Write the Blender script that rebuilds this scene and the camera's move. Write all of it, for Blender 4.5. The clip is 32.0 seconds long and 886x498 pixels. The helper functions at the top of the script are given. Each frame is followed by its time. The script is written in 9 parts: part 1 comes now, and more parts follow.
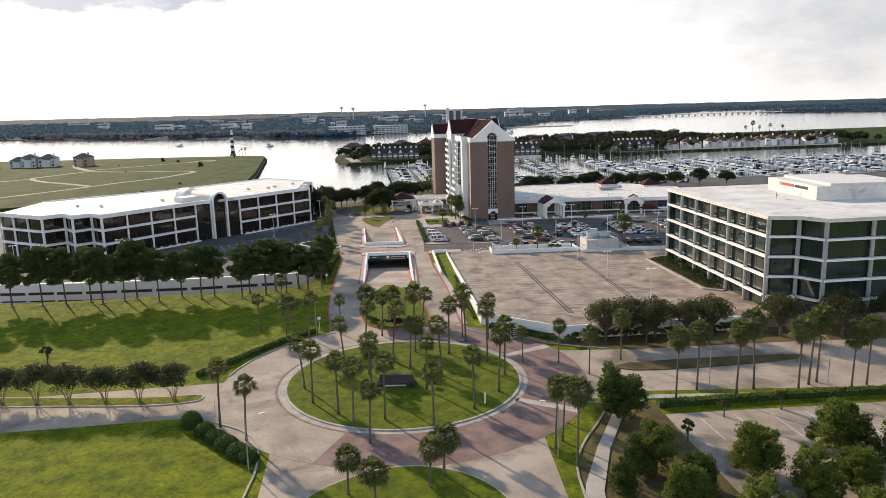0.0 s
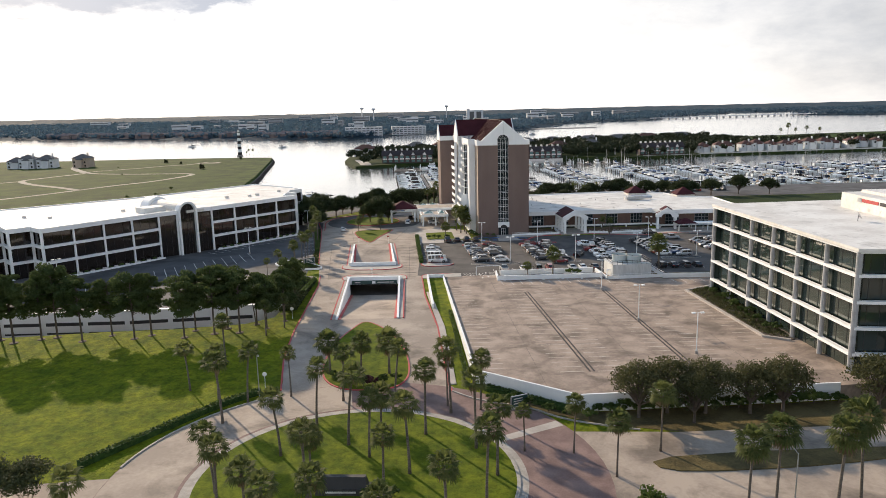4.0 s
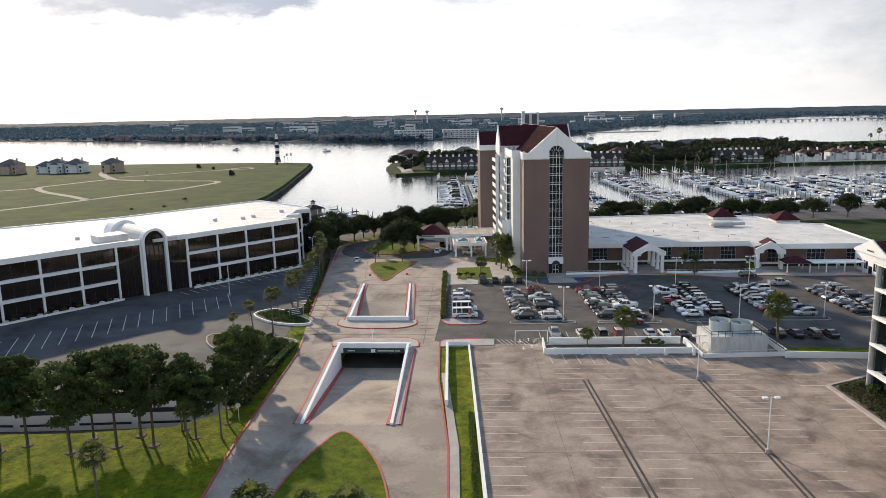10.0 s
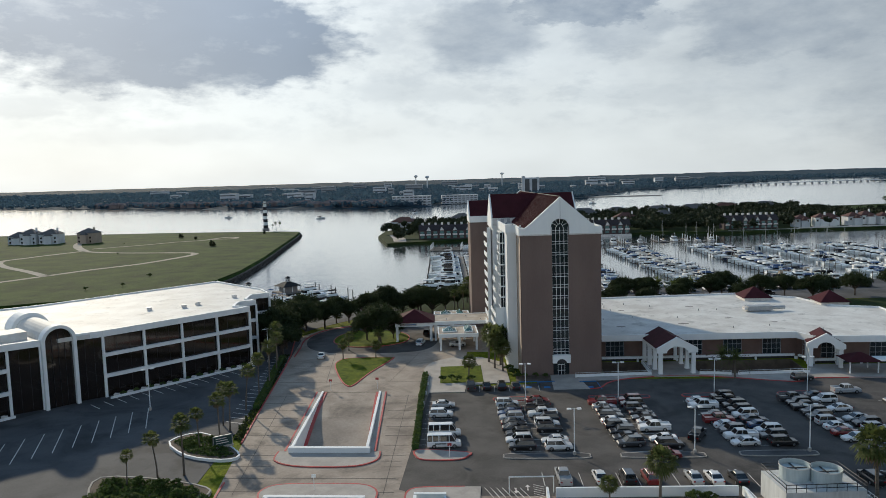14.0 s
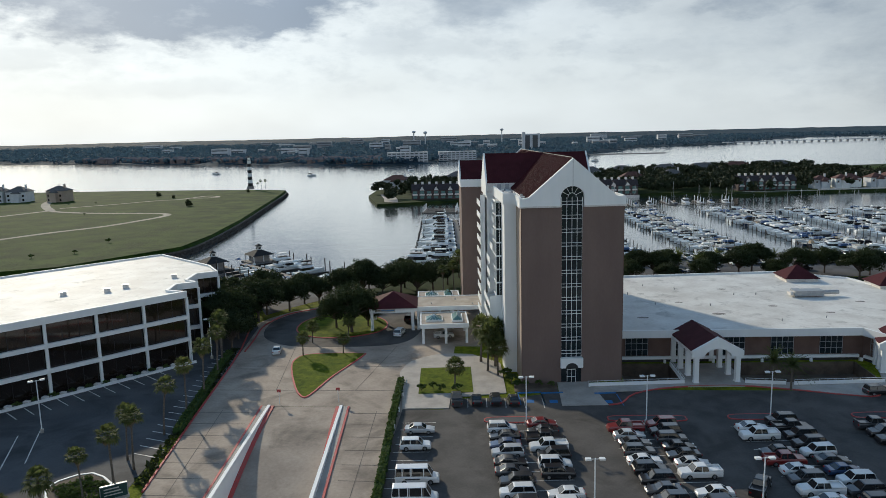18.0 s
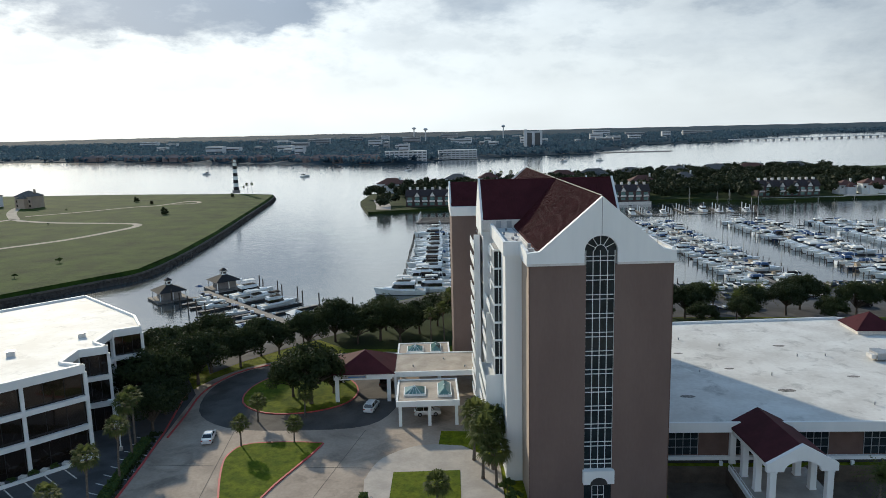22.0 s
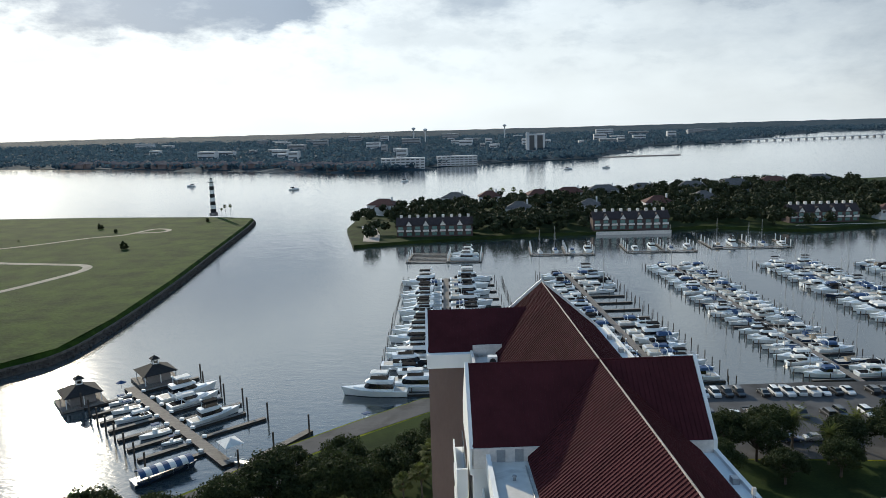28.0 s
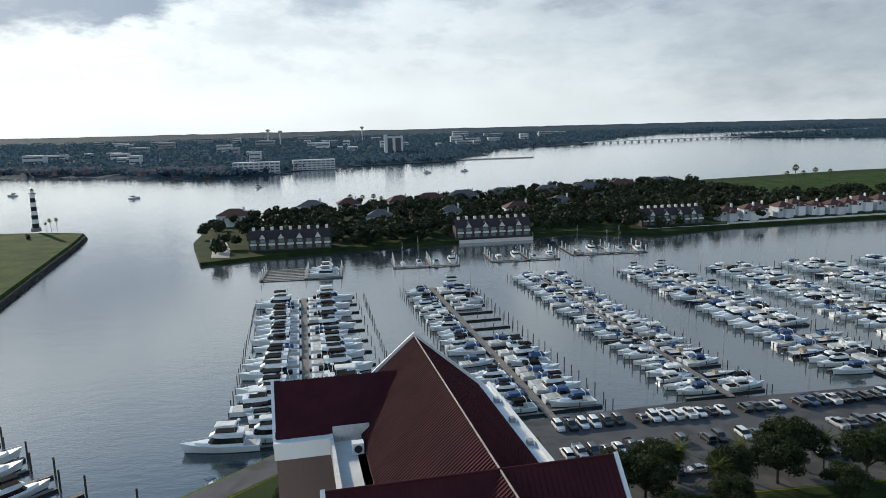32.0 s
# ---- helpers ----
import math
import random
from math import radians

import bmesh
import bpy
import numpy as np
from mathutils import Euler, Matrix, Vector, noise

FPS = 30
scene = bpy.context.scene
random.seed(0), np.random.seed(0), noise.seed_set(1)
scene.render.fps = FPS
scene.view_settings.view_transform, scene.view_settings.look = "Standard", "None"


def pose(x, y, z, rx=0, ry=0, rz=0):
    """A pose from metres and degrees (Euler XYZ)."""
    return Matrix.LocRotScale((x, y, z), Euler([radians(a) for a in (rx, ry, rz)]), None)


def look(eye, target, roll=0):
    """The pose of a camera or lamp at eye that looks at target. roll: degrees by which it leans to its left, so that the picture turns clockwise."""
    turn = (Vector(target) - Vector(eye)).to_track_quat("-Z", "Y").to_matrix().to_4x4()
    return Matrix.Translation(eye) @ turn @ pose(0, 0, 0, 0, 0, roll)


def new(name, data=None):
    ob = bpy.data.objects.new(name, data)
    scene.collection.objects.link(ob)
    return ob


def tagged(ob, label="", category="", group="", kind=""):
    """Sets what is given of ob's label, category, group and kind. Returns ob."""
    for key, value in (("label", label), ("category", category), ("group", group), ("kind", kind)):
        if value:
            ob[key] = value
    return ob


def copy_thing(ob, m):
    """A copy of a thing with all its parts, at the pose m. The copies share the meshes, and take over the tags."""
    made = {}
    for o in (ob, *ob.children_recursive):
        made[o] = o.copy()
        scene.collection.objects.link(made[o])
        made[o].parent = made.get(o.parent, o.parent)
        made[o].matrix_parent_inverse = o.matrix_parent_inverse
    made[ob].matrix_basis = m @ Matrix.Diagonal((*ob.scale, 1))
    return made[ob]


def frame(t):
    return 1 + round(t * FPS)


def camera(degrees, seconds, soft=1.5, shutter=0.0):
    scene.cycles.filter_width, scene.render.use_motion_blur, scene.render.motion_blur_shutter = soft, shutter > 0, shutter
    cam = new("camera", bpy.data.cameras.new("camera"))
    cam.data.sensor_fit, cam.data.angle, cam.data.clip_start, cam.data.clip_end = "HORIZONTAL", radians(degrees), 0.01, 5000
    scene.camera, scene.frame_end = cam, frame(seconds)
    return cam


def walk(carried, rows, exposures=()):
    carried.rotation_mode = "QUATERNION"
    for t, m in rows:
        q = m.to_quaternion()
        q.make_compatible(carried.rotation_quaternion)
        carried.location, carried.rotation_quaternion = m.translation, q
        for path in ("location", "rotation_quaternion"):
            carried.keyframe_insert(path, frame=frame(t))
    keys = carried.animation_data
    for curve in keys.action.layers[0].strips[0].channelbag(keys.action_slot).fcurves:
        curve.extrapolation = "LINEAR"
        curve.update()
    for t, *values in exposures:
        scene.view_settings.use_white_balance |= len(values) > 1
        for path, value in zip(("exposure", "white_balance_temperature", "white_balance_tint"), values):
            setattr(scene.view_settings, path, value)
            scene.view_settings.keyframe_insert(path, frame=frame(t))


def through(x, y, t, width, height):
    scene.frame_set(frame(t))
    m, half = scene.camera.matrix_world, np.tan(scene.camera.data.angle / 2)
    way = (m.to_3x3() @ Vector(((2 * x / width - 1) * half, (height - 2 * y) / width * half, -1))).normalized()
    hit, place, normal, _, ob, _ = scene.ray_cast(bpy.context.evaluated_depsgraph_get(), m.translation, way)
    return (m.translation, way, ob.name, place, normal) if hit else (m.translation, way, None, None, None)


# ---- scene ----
cam = camera(63.3, 32.0, 0.75)
PATH = [
    (0, (-22.358, -302.261, 48.246), (-22.294, -300.3, 47.857), -1.5),
    (0.5, (-20.955, -297.124, 47.737), (-20.896, -295.163, 47.348), -1.4),
    (1, (-19.529, -292.162, 47.447), (-19.475, -290.201, 47.058), -1.5),
    (1.5, (-18.112, -287.253, 47.195), (-18.063, -285.291, 46.808), -1.4),
    (2, (-16.842, -282.406, 47.008), (-16.798, -280.444, 46.621), -1.3),
    (2.5, (-15.76, -277.589, 46.745), (-15.719, -275.627, 46.362), -1.3),
    (3, (-14.903, -272.802, 46.752), (-14.864, -270.84, 46.369), -1.3),
    (3.5, (-14.447, -267.876, 46.835), (-14.421, -265.913, 46.451), -1.3),
    (5.5, (-11.727, -248.61, 46.978), (-11.799, -246.649, 46.594), -1.3),
    (6, (-11.297, -243.683, 47.055), (-11.383, -241.723, 46.67), -1.2),
    (6.5, (-10.904, -238.854, 46.972), (-11.009, -236.894, 46.587), -1.2),
    (7, (-10.453, -234.339, 46.929), (-10.581, -232.38, 46.545), -1.2),
    (7.5, (-10.054, -229.532, 46.772), (-10.199, -227.575, 46.39), -1.2),
    (8, (-9.55, -224.806, 46.781), (-9.696, -222.849, 46.399), -1.2),
    (8.5, (-9.212, -219.887, 46.732), (-9.358, -217.929, 46.35), -1.2),
    (9, (-8.798, -215.134, 46.865), (-8.945, -213.176, 46.482), -1.2),
    (9.5, (-8.413, -210.518, 46.987), (-8.56, -208.561, 46.602), -1.2),
    (10, (-8.035, -205.627, 47.028), (-8.182, -203.668, 46.653), -1.2),
    (10.5, (-7.632, -200.235, 47.225), (-7.78, -198.258, 46.96), -1.3),
    (11, (-7.072, -195.427, 47.121), (-7.221, -193.443, 46.919), -1.3),
    (11.5, (-6.703, -190.766, 47.214), (-6.852, -188.782, 47.013), -1.4),
    (12, (-6.37, -185.97, 47.199), (-6.519, -183.985, 47.0), -1.5),
    (12.5, (-6.115, -181.21, 47.114), (-6.263, -179.225, 46.916), -1.4),
    (13, (-5.801, -176.614, 47.292), (-5.949, -174.63, 47.093), -1.3),
    (13.5, (-5.512, -171.846, 47.334), (-5.661, -169.861, 47.136), -1.5),
    (14, (-5.252, -166.644, 47.284), (-5.403, -164.66, 47.085), -1.6),
    (14.5, (-5.038, -162.011, 47.262), (-5.19, -160.027, 47.063), -1.5),
    (16.5, (-4.972, -144.313, 46.905), (-5.12, -142.335, 46.653), -1.2),
    (17, (-4.856, -139.694, 46.888), (-5.003, -137.719, 46.614), -1.2),
    (17.5, (-4.687, -135.031, 46.889), (-4.835, -133.058, 46.593), -1.2),
    (18, (-4.434, -130.238, 46.985), (-4.584, -128.269, 46.666), -1.3),
    (18.5, (-4.3, -125.147, 47.14), (-4.45, -123.179, 46.813), -1.3),
    (19, (-4.128, -119.986, 47.414), (-4.28, -118.019, 47.087), -1.3),
    (19.5, (-4.151, -115.096, 47.755), (-4.303, -113.128, 47.428), -1.3),
    (20, (-4.206, -110.459, 48.229), (-4.357, -108.491, 47.904), -1.2),
    (20.5, (-4.096, -105.77, 48.902), (-4.248, -103.802, 48.575), -1.3),
    (21, (-4.079, -101.18, 49.548), (-4.231, -99.213, 49.22), -1.3),
    (21.5, (-4.006, -96.425, 50.261), (-4.159, -94.458, 49.931), -1.4),
    (22, (-3.915, -91.63, 50.992), (-4.069, -89.663, 50.661), -1.3),
    (22.5, (-3.957, -86.976, 51.772), (-4.112, -85.01, 51.442), -1.3),
    (23, (-3.913, -82.259, 52.7), (-4.068, -80.293, 52.368), -1.4),
    (23.5, (-3.916, -77.529, 53.678), (-4.072, -75.563, 53.346), -1.4),
    (24, (-3.918, -72.974, 54.785), (-4.073, -71.008, 54.451), -1.5),
    (24.5, (-3.999, -68.419, 56.126), (-4.154, -66.454, 55.792), -1.4),
    (25, (-3.992, -63.794, 57.368), (-4.147, -61.828, 57.032), -1.4),
    (25.5, (-4.022, -59.222, 58.593), (-4.178, -57.256, 58.258), -1.5),
    (27.5, (-3.66, -41.5, 63.98), (-3.818, -39.535, 63.64), -1.6),
    (28, (-3.62, -36.7, 65.6), (-3.779, -34.736, 65.259), -1.6),
    (28.5, (-3.64, -31.9, 66.86), (-3.799, -29.935, 66.52), -1.6),
    (29, (-3.63, -27.4, 67.75), (-3.787, -25.434, 67.416), -1.6),
    (29.5, (-3.52, -23.7, 67.9), (-3.663, -21.732, 67.568), -1.6),
    (30, (-3.481, -20.737, 68.0), (-3.583, -18.768, 67.667), -1.55),
    (30.5, (-3.53, -18.75, 67.98), (-3.583, -16.778, 67.645), -1.5),
    (31, (-3.62, -17.69, 68.03), (-3.591, -15.719, 67.692), -1.5),
    (31.5, (-3.66, -17.25, 68.1), (-3.531, -15.283, 67.76), -1.4),
    (32, (-3.631, -17.095, 68.14), (-3.405, -15.139, 67.793), -1.35),
]
walk(cam, [(t, look(eye, target, roll)) for t, eye, target, roll in PATH],
     [(0, 0.28, 6150, 15), (8, 0.20, 6080, 15), (10, 0.12, 5950, 14), (11, -0.06, 5780, 11), (13, -0.42, 5600, 8), (17, -0.44, 5480, 7), (22, -0.24, 5460, 7), (26, -0.2, 5460, 7), (32, -0.24, 5460, 7)])


import collections

# ---- world, sun, exposure ----
SUN_DIR = Vector((-0.57, 0.82, 0)).normalized() * math.cos(radians(22)) + Vector((0, 0, math.sin(radians(22))))
sun = new("sun", bpy.data.lights.new("sun", "SUN"))
sun.data.energy, sun.data.angle, sun.data.color = 5.0, radians(1.2), (1.0, 0.79, 0.52)
sun.matrix_world = look((-300, 500, 300), Vector((-300, 500, 300)) - SUN_DIR)


def make_world():
    w = bpy.data.worlds.new("sky")
    scene.world = w
    w.use_nodes = True
    n, l = w.node_tree.nodes, w.node_tree.links
    n.clear()
    out, bg = n.new("ShaderNodeOutputWorld"), n.new("ShaderNodeBackground")
    l.new(bg.outputs[0], out.inputs[0])
    sky = n.new("ShaderNodeTexSky")
    sky.sky_type, sky.sun_disc = "NISHITA", False
    sky.sun_elevation, sky.sun_rotation = radians(22), math.atan2(SUN_DIR.x, SUN_DIR.y)
    sky.dust_density, sky.ozone_density = 2.0, 1.5
    tc = n.new("ShaderNodeTexCoord")
    sep = n.new("ShaderNodeSeparateXYZ")
    l.new(tc.outputs["Generated"], sep.inputs[0])

    def op(kind, a, b=None, clamp=False):
        m = n.new("ShaderNodeMath")
        m.operation, m.use_clamp = kind, clamp
        for i, v in enumerate((a, b)):
            if v is None:
                continue
            if isinstance(v, (int, float)):
                m.inputs[i].default_value = v
            else:
                l.new(v, m.inputs[i])
        return m.outputs[0]

    # soft cloud cover: ragged patches at their bearing and height, in degrees, and loose cloud higher up
    az = op("MULTIPLY", op("ARCTAN2", sep.outputs[0], sep.outputs[1]), 57.3)
    el = op("MULTIPLY", op("ARCSINE", sep.outputs[2]), 57.3)
    flat = n.new("ShaderNodeVectorMath")
    flat.operation = "MULTIPLY"
    l.new(tc.outputs["Generated"], flat.inputs[0])
    flat.inputs[1].default_value = (1, 1, 2.4)

    def clouds(scale, detail, rough, seed):
        t = n.new("ShaderNodeTexNoise")
        t.noise_dimensions = "4D"
        t.inputs["W"].default_value = seed
        t.inputs["Scale"].default_value, t.inputs["Detail"].default_value, t.inputs["Roughness"].default_value = scale, detail, rough
        l.new(flat.outputs[0], t.inputs["Vector"])
        return t.outputs["Fac"]

    def step(v, lo, hi):
        r = n.new("ShaderNodeMapRange")
        r.interpolation_type = "SMOOTHSTEP"
        r.inputs["From Min"].default_value, r.inputs["From Max"].default_value = lo, hi
        l.new(v, r.inputs["Value"])
        return r.outputs[0]

    rag = clouds(15.0, 9, 0.6, 2.0)
    veil = clouds(5.0, 6, 0.5, 5.0)

    def patch(a, e, wa, we, ragged, soft):
        u = op("DIVIDE", op("SUBTRACT", az, a), wa)
        v = op("DIVIDE", op("SUBTRACT", el, e), we)
        d = op("SQRT", op("ADD", op("MULTIPLY", u, u), op("MULTIPLY", v, v)))
        d = op("ADD", d, op("MULTIPLY", op("SUBTRACT", rag, 0.5), ragged))
        return op("SUBTRACT", 1.0, step(d, 1.0 - soft, 1.0 + soft))

    grey = patch(-24, 10.6, 13.5, 4.0, 1.2, 0.2)
    grey = op("MULTIPLY", grey, op("ADD", 0.35, op("MULTIPLY", clouds(6.0, 8, 0.6, 3.0), 1.25)))
    for p, k in (((-1, 10.6, 5, 3.0, 1.7, 0.45), 0.6), ((9.5, 10.8, 4.6, 2.2, 1.8, 0.45), 0.5), ((21, 10.6, 7, 3.6, 1.6, 0.42), 0.62), ((31, 8.6, 5, 1.9, 2.2, 0.25), 0.55), ((-41, 8.5, 5, 2.2, 2.4, 0.25), 0.5), ((37, 5.5, 15, 4.5, 1.3, 0.6), 0.5), ((-34, 5.4, 4, 0.7, 2.6, 0.4), 0.25), ((-26, 3.6, 7, 0.6, 3.0, 0.6), 0.16)):
        grey = op("MAXIMUM", grey, op("MULTIPLY", patch(*p), k))
    for p, k in (((8, 13.5, 6, 2.6, 2.6, 0.25), 0.75), ((26, 14.5, 9, 2.4, 2.4, 0.3), 0.7), ((-6, 6.6, 5, 0.9, 2.8, 0.5), 0.22), ((14, 5.8, 7, 0.9, 2.8, 0.5), 0.22), ((-36, 12.5, 8, 2.2, 2.4, 0.3), 0.6), ((30, 11, 17, 7, 1.0, 0.7), 0.52), ((8, 13, 12, 5, 1.4, 0.7), 0.25)):
        grey = op("MAXIMUM", grey, op("MULTIPLY", patch(*p), k))
    grey = op("MULTIPLY", grey, op("ADD", 0.35, op("MULTIPLY", clouds(16.0, 8, 0.62, 7.0), 1.35)))
    high = op("MULTIPLY", step(veil, 0.46, 0.62), step(el, 12.0, 24.0))
    grey = op("MAXIMUM", grey, op("MULTIPLY", op("MULTIPLY", high, step(op("MULTIPLY", sep.outputs[1], -1.0), -0.75, -0.2)), 0.55))
    wisp = op("MULTIPLY", step(clouds(13.0, 9, 0.62, 9.0), 0.42, 0.68), step(el, 1.5, 6.0))
    grey = op("MAXIMUM", grey, op("MULTIPLY", wisp, 0.30), True)
    # brightness grows towards the sun and falls off overhead
    dot = n.new("ShaderNodeVectorMath")
    dot.operation = "DOT_PRODUCT"
    l.new(tc.outputs["Generated"], dot.inputs[0])
    dot.inputs[1].default_value = SUN_DIR
    near = op("POWER", op("MULTIPLY_ADD", dot.outputs["Value"], 0.5, True), 3.0)
    near.node.inputs[0].links[0].from_node.inputs[2].default_value = 0.5
    lit = op("MULTIPLY_ADD", near, 0.48)
    lit.node.inputs[2].default_value = 0.76
    # clouds opposite the low sun are lit face on
    lit = op("ADD", lit, op("MULTIPLY", step(op("MULTIPLY", sep.outputs[1], -1.0), 0.0, 0.7), 0.30))
    lit = op("MULTIPLY", lit, op("SUBTRACT", 1.0, op("MULTIPLY", step(el, 16.0, 40.0), 0.58)))
    glow = op("MULTIPLY", op("POWER", op("MAXIMUM", dot.outputs["Value"], 0.0), 1.9), 0.35)
    lit = op("ADD", lit, op("MULTIPLY", glow, op("SUBTRACT", step(el, 10.0, 17.0), step(el, 24.0, 36.0))))
    lit = op("MULTIPLY", lit, op("ADD", 0.80, op("MULTIPLY", veil, 0.4)))
    # the band of bright haze over the horizon
    lit = op("MULTIPLY", lit, op("SUBTRACT", 1.16, op("MULTIPLY", step(el, 1.0, 5.0), 0.02)))
    white = n.new("ShaderNodeMix")
    white.data_type = "RGBA"
    l.new(grey, white.inputs[0])
    tint = n.new("ShaderNodeMix")
    tint.data_type = "RGBA"
    l.new(step(el, 14.0, 36.0), tint.inputs[0])
    tint.inputs[6].default_value, tint.inputs[7].default_value = (1.0, 0.955, 0.84, 1), (0.48, 0.77, 1.12, 1)
    l.new(tint.outputs[2], white.inputs[6])
    white.inputs[6].default_value, white.inputs[7].default_value = (1.0, 0.99, 0.955, 1), (0.31, 0.345, 0.385, 1)
    cloud = n.new("ShaderNodeVectorMath")
    cloud.operation = "SCALE"
    l.new(white.outputs[2], cloud.inputs[0])
    l.new(lit, cloud.inputs["Scale"])
    dim = n.new("ShaderNodeVectorMath")
    dim.operation = "SCALE"
    l.new(sky.outputs[0], dim.inputs[0])
    dim.inputs["Scale"].default_value = 0.06
    mix = n.new("ShaderNodeMix")
    mix.data_type = "RGBA"
    mix.inputs[0].default_value = 0.85
    l.new(dim.outputs[0], mix.inputs[6])
    l.new(cloud.outputs[0], mix.inputs[7])
    l.new(mix.outputs[2], bg.inputs[0])
    bg.inputs[1].default_value = 1.0


make_world()

# ---- materials ----


def mat(name, color, rough=0.8, color2=None, scale=1.0, metal=0.0, bump=0.0, bump_scale=None, fine=0.25, spread=0.0, streak=None, spec=0.5, coat=0.0, fac=(0.35, 0.65), stain=None):
    """A surface with two scales of variation. scale: the size of the stains in metres; fine: that of the grain."""
    m = bpy.data.materials.new(name)
    m.use_nodes = True
    n, l = m.node_tree.nodes, m.node_tree.links
    b = n["Principled BSDF"]
    b.inputs["Roughness"].default_value, b.inputs["Metallic"].default_value = rough, metal
    b.inputs["Specular IOR Level"].default_value = spec
    b.inputs["Coat Weight"].default_value = coat
    color2 = color2 or tuple(c * 0.82 for c in color)
    tc = n.new("ShaderNodeTexCoord")
    src = tc.outputs["Object"]
    if streak:
        mp = n.new("ShaderNodeMapping")
        mp.inputs["Scale"].default_value = streak
        l.new(src, mp.inputs[0])
        src = mp.outputs[0]
    a = n.new("ShaderNodeTexNoise")
    a.inputs["Scale"].default_value, a.inputs["Detail"].default_value = 1 / scale, 5
    f = n.new("ShaderNodeTexNoise")
    f.inputs["Scale"].default_value, f.inputs["Detail"].default_value = 1 / fine, 3
    l.new(src, a.inputs["Vector"])
    l.new(src, f.inputs["Vector"])
    ad = n.new("ShaderNodeMath")
    ad.operation = "MULTIPLY_ADD"
    l.new(f.outputs["Fac"], ad.inputs[0])
    ad.inputs[1].default_value = 0.35
    sc = n.new("ShaderNodeMath")
    sc.operation = "MULTIPLY_ADD"
    sc.inputs[1].default_value, sc.inputs[2].default_value = 1.0, -0.175
    l.new(a.outputs["Fac"], sc.inputs[0])
    l.new(sc.outputs[0], ad.inputs[2])
    mr = n.new("ShaderNodeMapRange")
    mr.inputs["From Min"].default_value, mr.inputs["From Max"].default_value = fac
    l.new(ad.outputs[0], mr.inputs["Value"])
    mx = n.new("ShaderNodeMix")
    mx.data_type = "RGBA"
    mx.inputs[6].default_value, mx.inputs[7].default_value = (*color, 1), (*color2, 1)
    l.new(mr.outputs[0], mx.inputs[0])
    col = mx.outputs[2]
    if stain:
        # blotches with edges of their own: factor on the colour, size in metres, threshold
        dark, size, lo, hi = stain
        sn = n.new("ShaderNodeTexNoise")
        sn.inputs["Scale"].default_value, sn.inputs["Detail"].default_value, sn.inputs["Roughness"].default_value = 1 / size, 8, 0.62
        sn.inputs["Distortion"].default_value = 0.6
        l.new(src, sn.inputs["Vector"])
        sr = n.new("ShaderNodeMapRange")
        sr.inputs["From Min"].default_value, sr.inputs["From Max"].default_value = lo, hi
        sr.inputs["To Min"].default_value, sr.inputs["To Max"].default_value = 1.0, dark
        l.new(sn.outputs["Fac"], sr.inputs["Value"])
        sv = n.new("ShaderNodeVectorMath")
        sv.operation = "SCALE"
        l.new(col, sv.inputs[0])
        l.new(sr.outputs[0], sv.inputs["Scale"])
        col = sv.outputs[0]
    if spread:
        oi = n.new("ShaderNodeObjectInfo")
        hs = n.new("ShaderNodeHueSaturation")
        vr = n.new("ShaderNodeMapRange")
        vr.inputs["To Min"].default_value, vr.inputs["To Max"].default_value = 1 - spread, 1 + spread
        l.new(oi.outputs["Random"], vr.inputs["Value"])
        l.new(vr.outputs[0], hs.inputs["Value"])
        l.new(col, hs.inputs["Color"])
        col = hs.outputs[0]
    l.new(col, b.inputs["Base Color"])
    if bump:
        bp = n.new("ShaderNodeBump")
        bp.inputs["Strength"].default_value = bump
        bp.inputs["Distance"].default_value = bump_scale or fine * 0.2
        l.new(f.outputs["Fac"], bp.inputs["Height"])
        l.new(bp.outputs[0], b.inputs["Normal"])
    return m


M = {}
M["water"] = mat("water", (0.046, 0.060, 0.066), 0.10, (0.056, 0.072, 0.078), 60, spec=0.2, coat=0.88)


def ripple(m):
    """Two scales of wind waves, longer across the wind."""
    n, l = m.node_tree.nodes, m.node_tree.links
    tc, mp = n.new("ShaderNodeTexCoord"), n.new("ShaderNodeMapping")
    mp.inputs["Rotation"].default_value, mp.inputs["Scale"].default_value = (0, 0, radians(28)), (0.55, 1.0, 1.0)
    l.new(tc.outputs["Object"], mp.inputs[0])
    last = None
    for size, dist, strength in ((7.0, 0.55, 0.11), (1.7, 0.32, 0.18)):
        t, b = n.new("ShaderNodeTexNoise"), n.new("ShaderNodeBump")
        t.inputs["Scale"].default_value, t.inputs["Detail"].default_value, t.inputs["Roughness"].default_value = 1 / size, 4, 0.6
        l.new(mp.outputs[0], t.inputs["Vector"])
        b.inputs["Strength"].default_value, b.inputs["Distance"].default_value = strength, dist
        l.new(t.outputs["Fac"], b.inputs["Height"])
        if last:
            l.new(last, b.inputs["Normal"])
        last = b.outputs[0]
    for slot in ("Normal", "Coat Normal"):
        l.new(last, n["Principled BSDF"].inputs[slot])
    n["Principled BSDF"].inputs["Coat Roughness"].default_value, n["Principled BSDF"].inputs["Coat IOR"].default_value = 0.10, 1.36


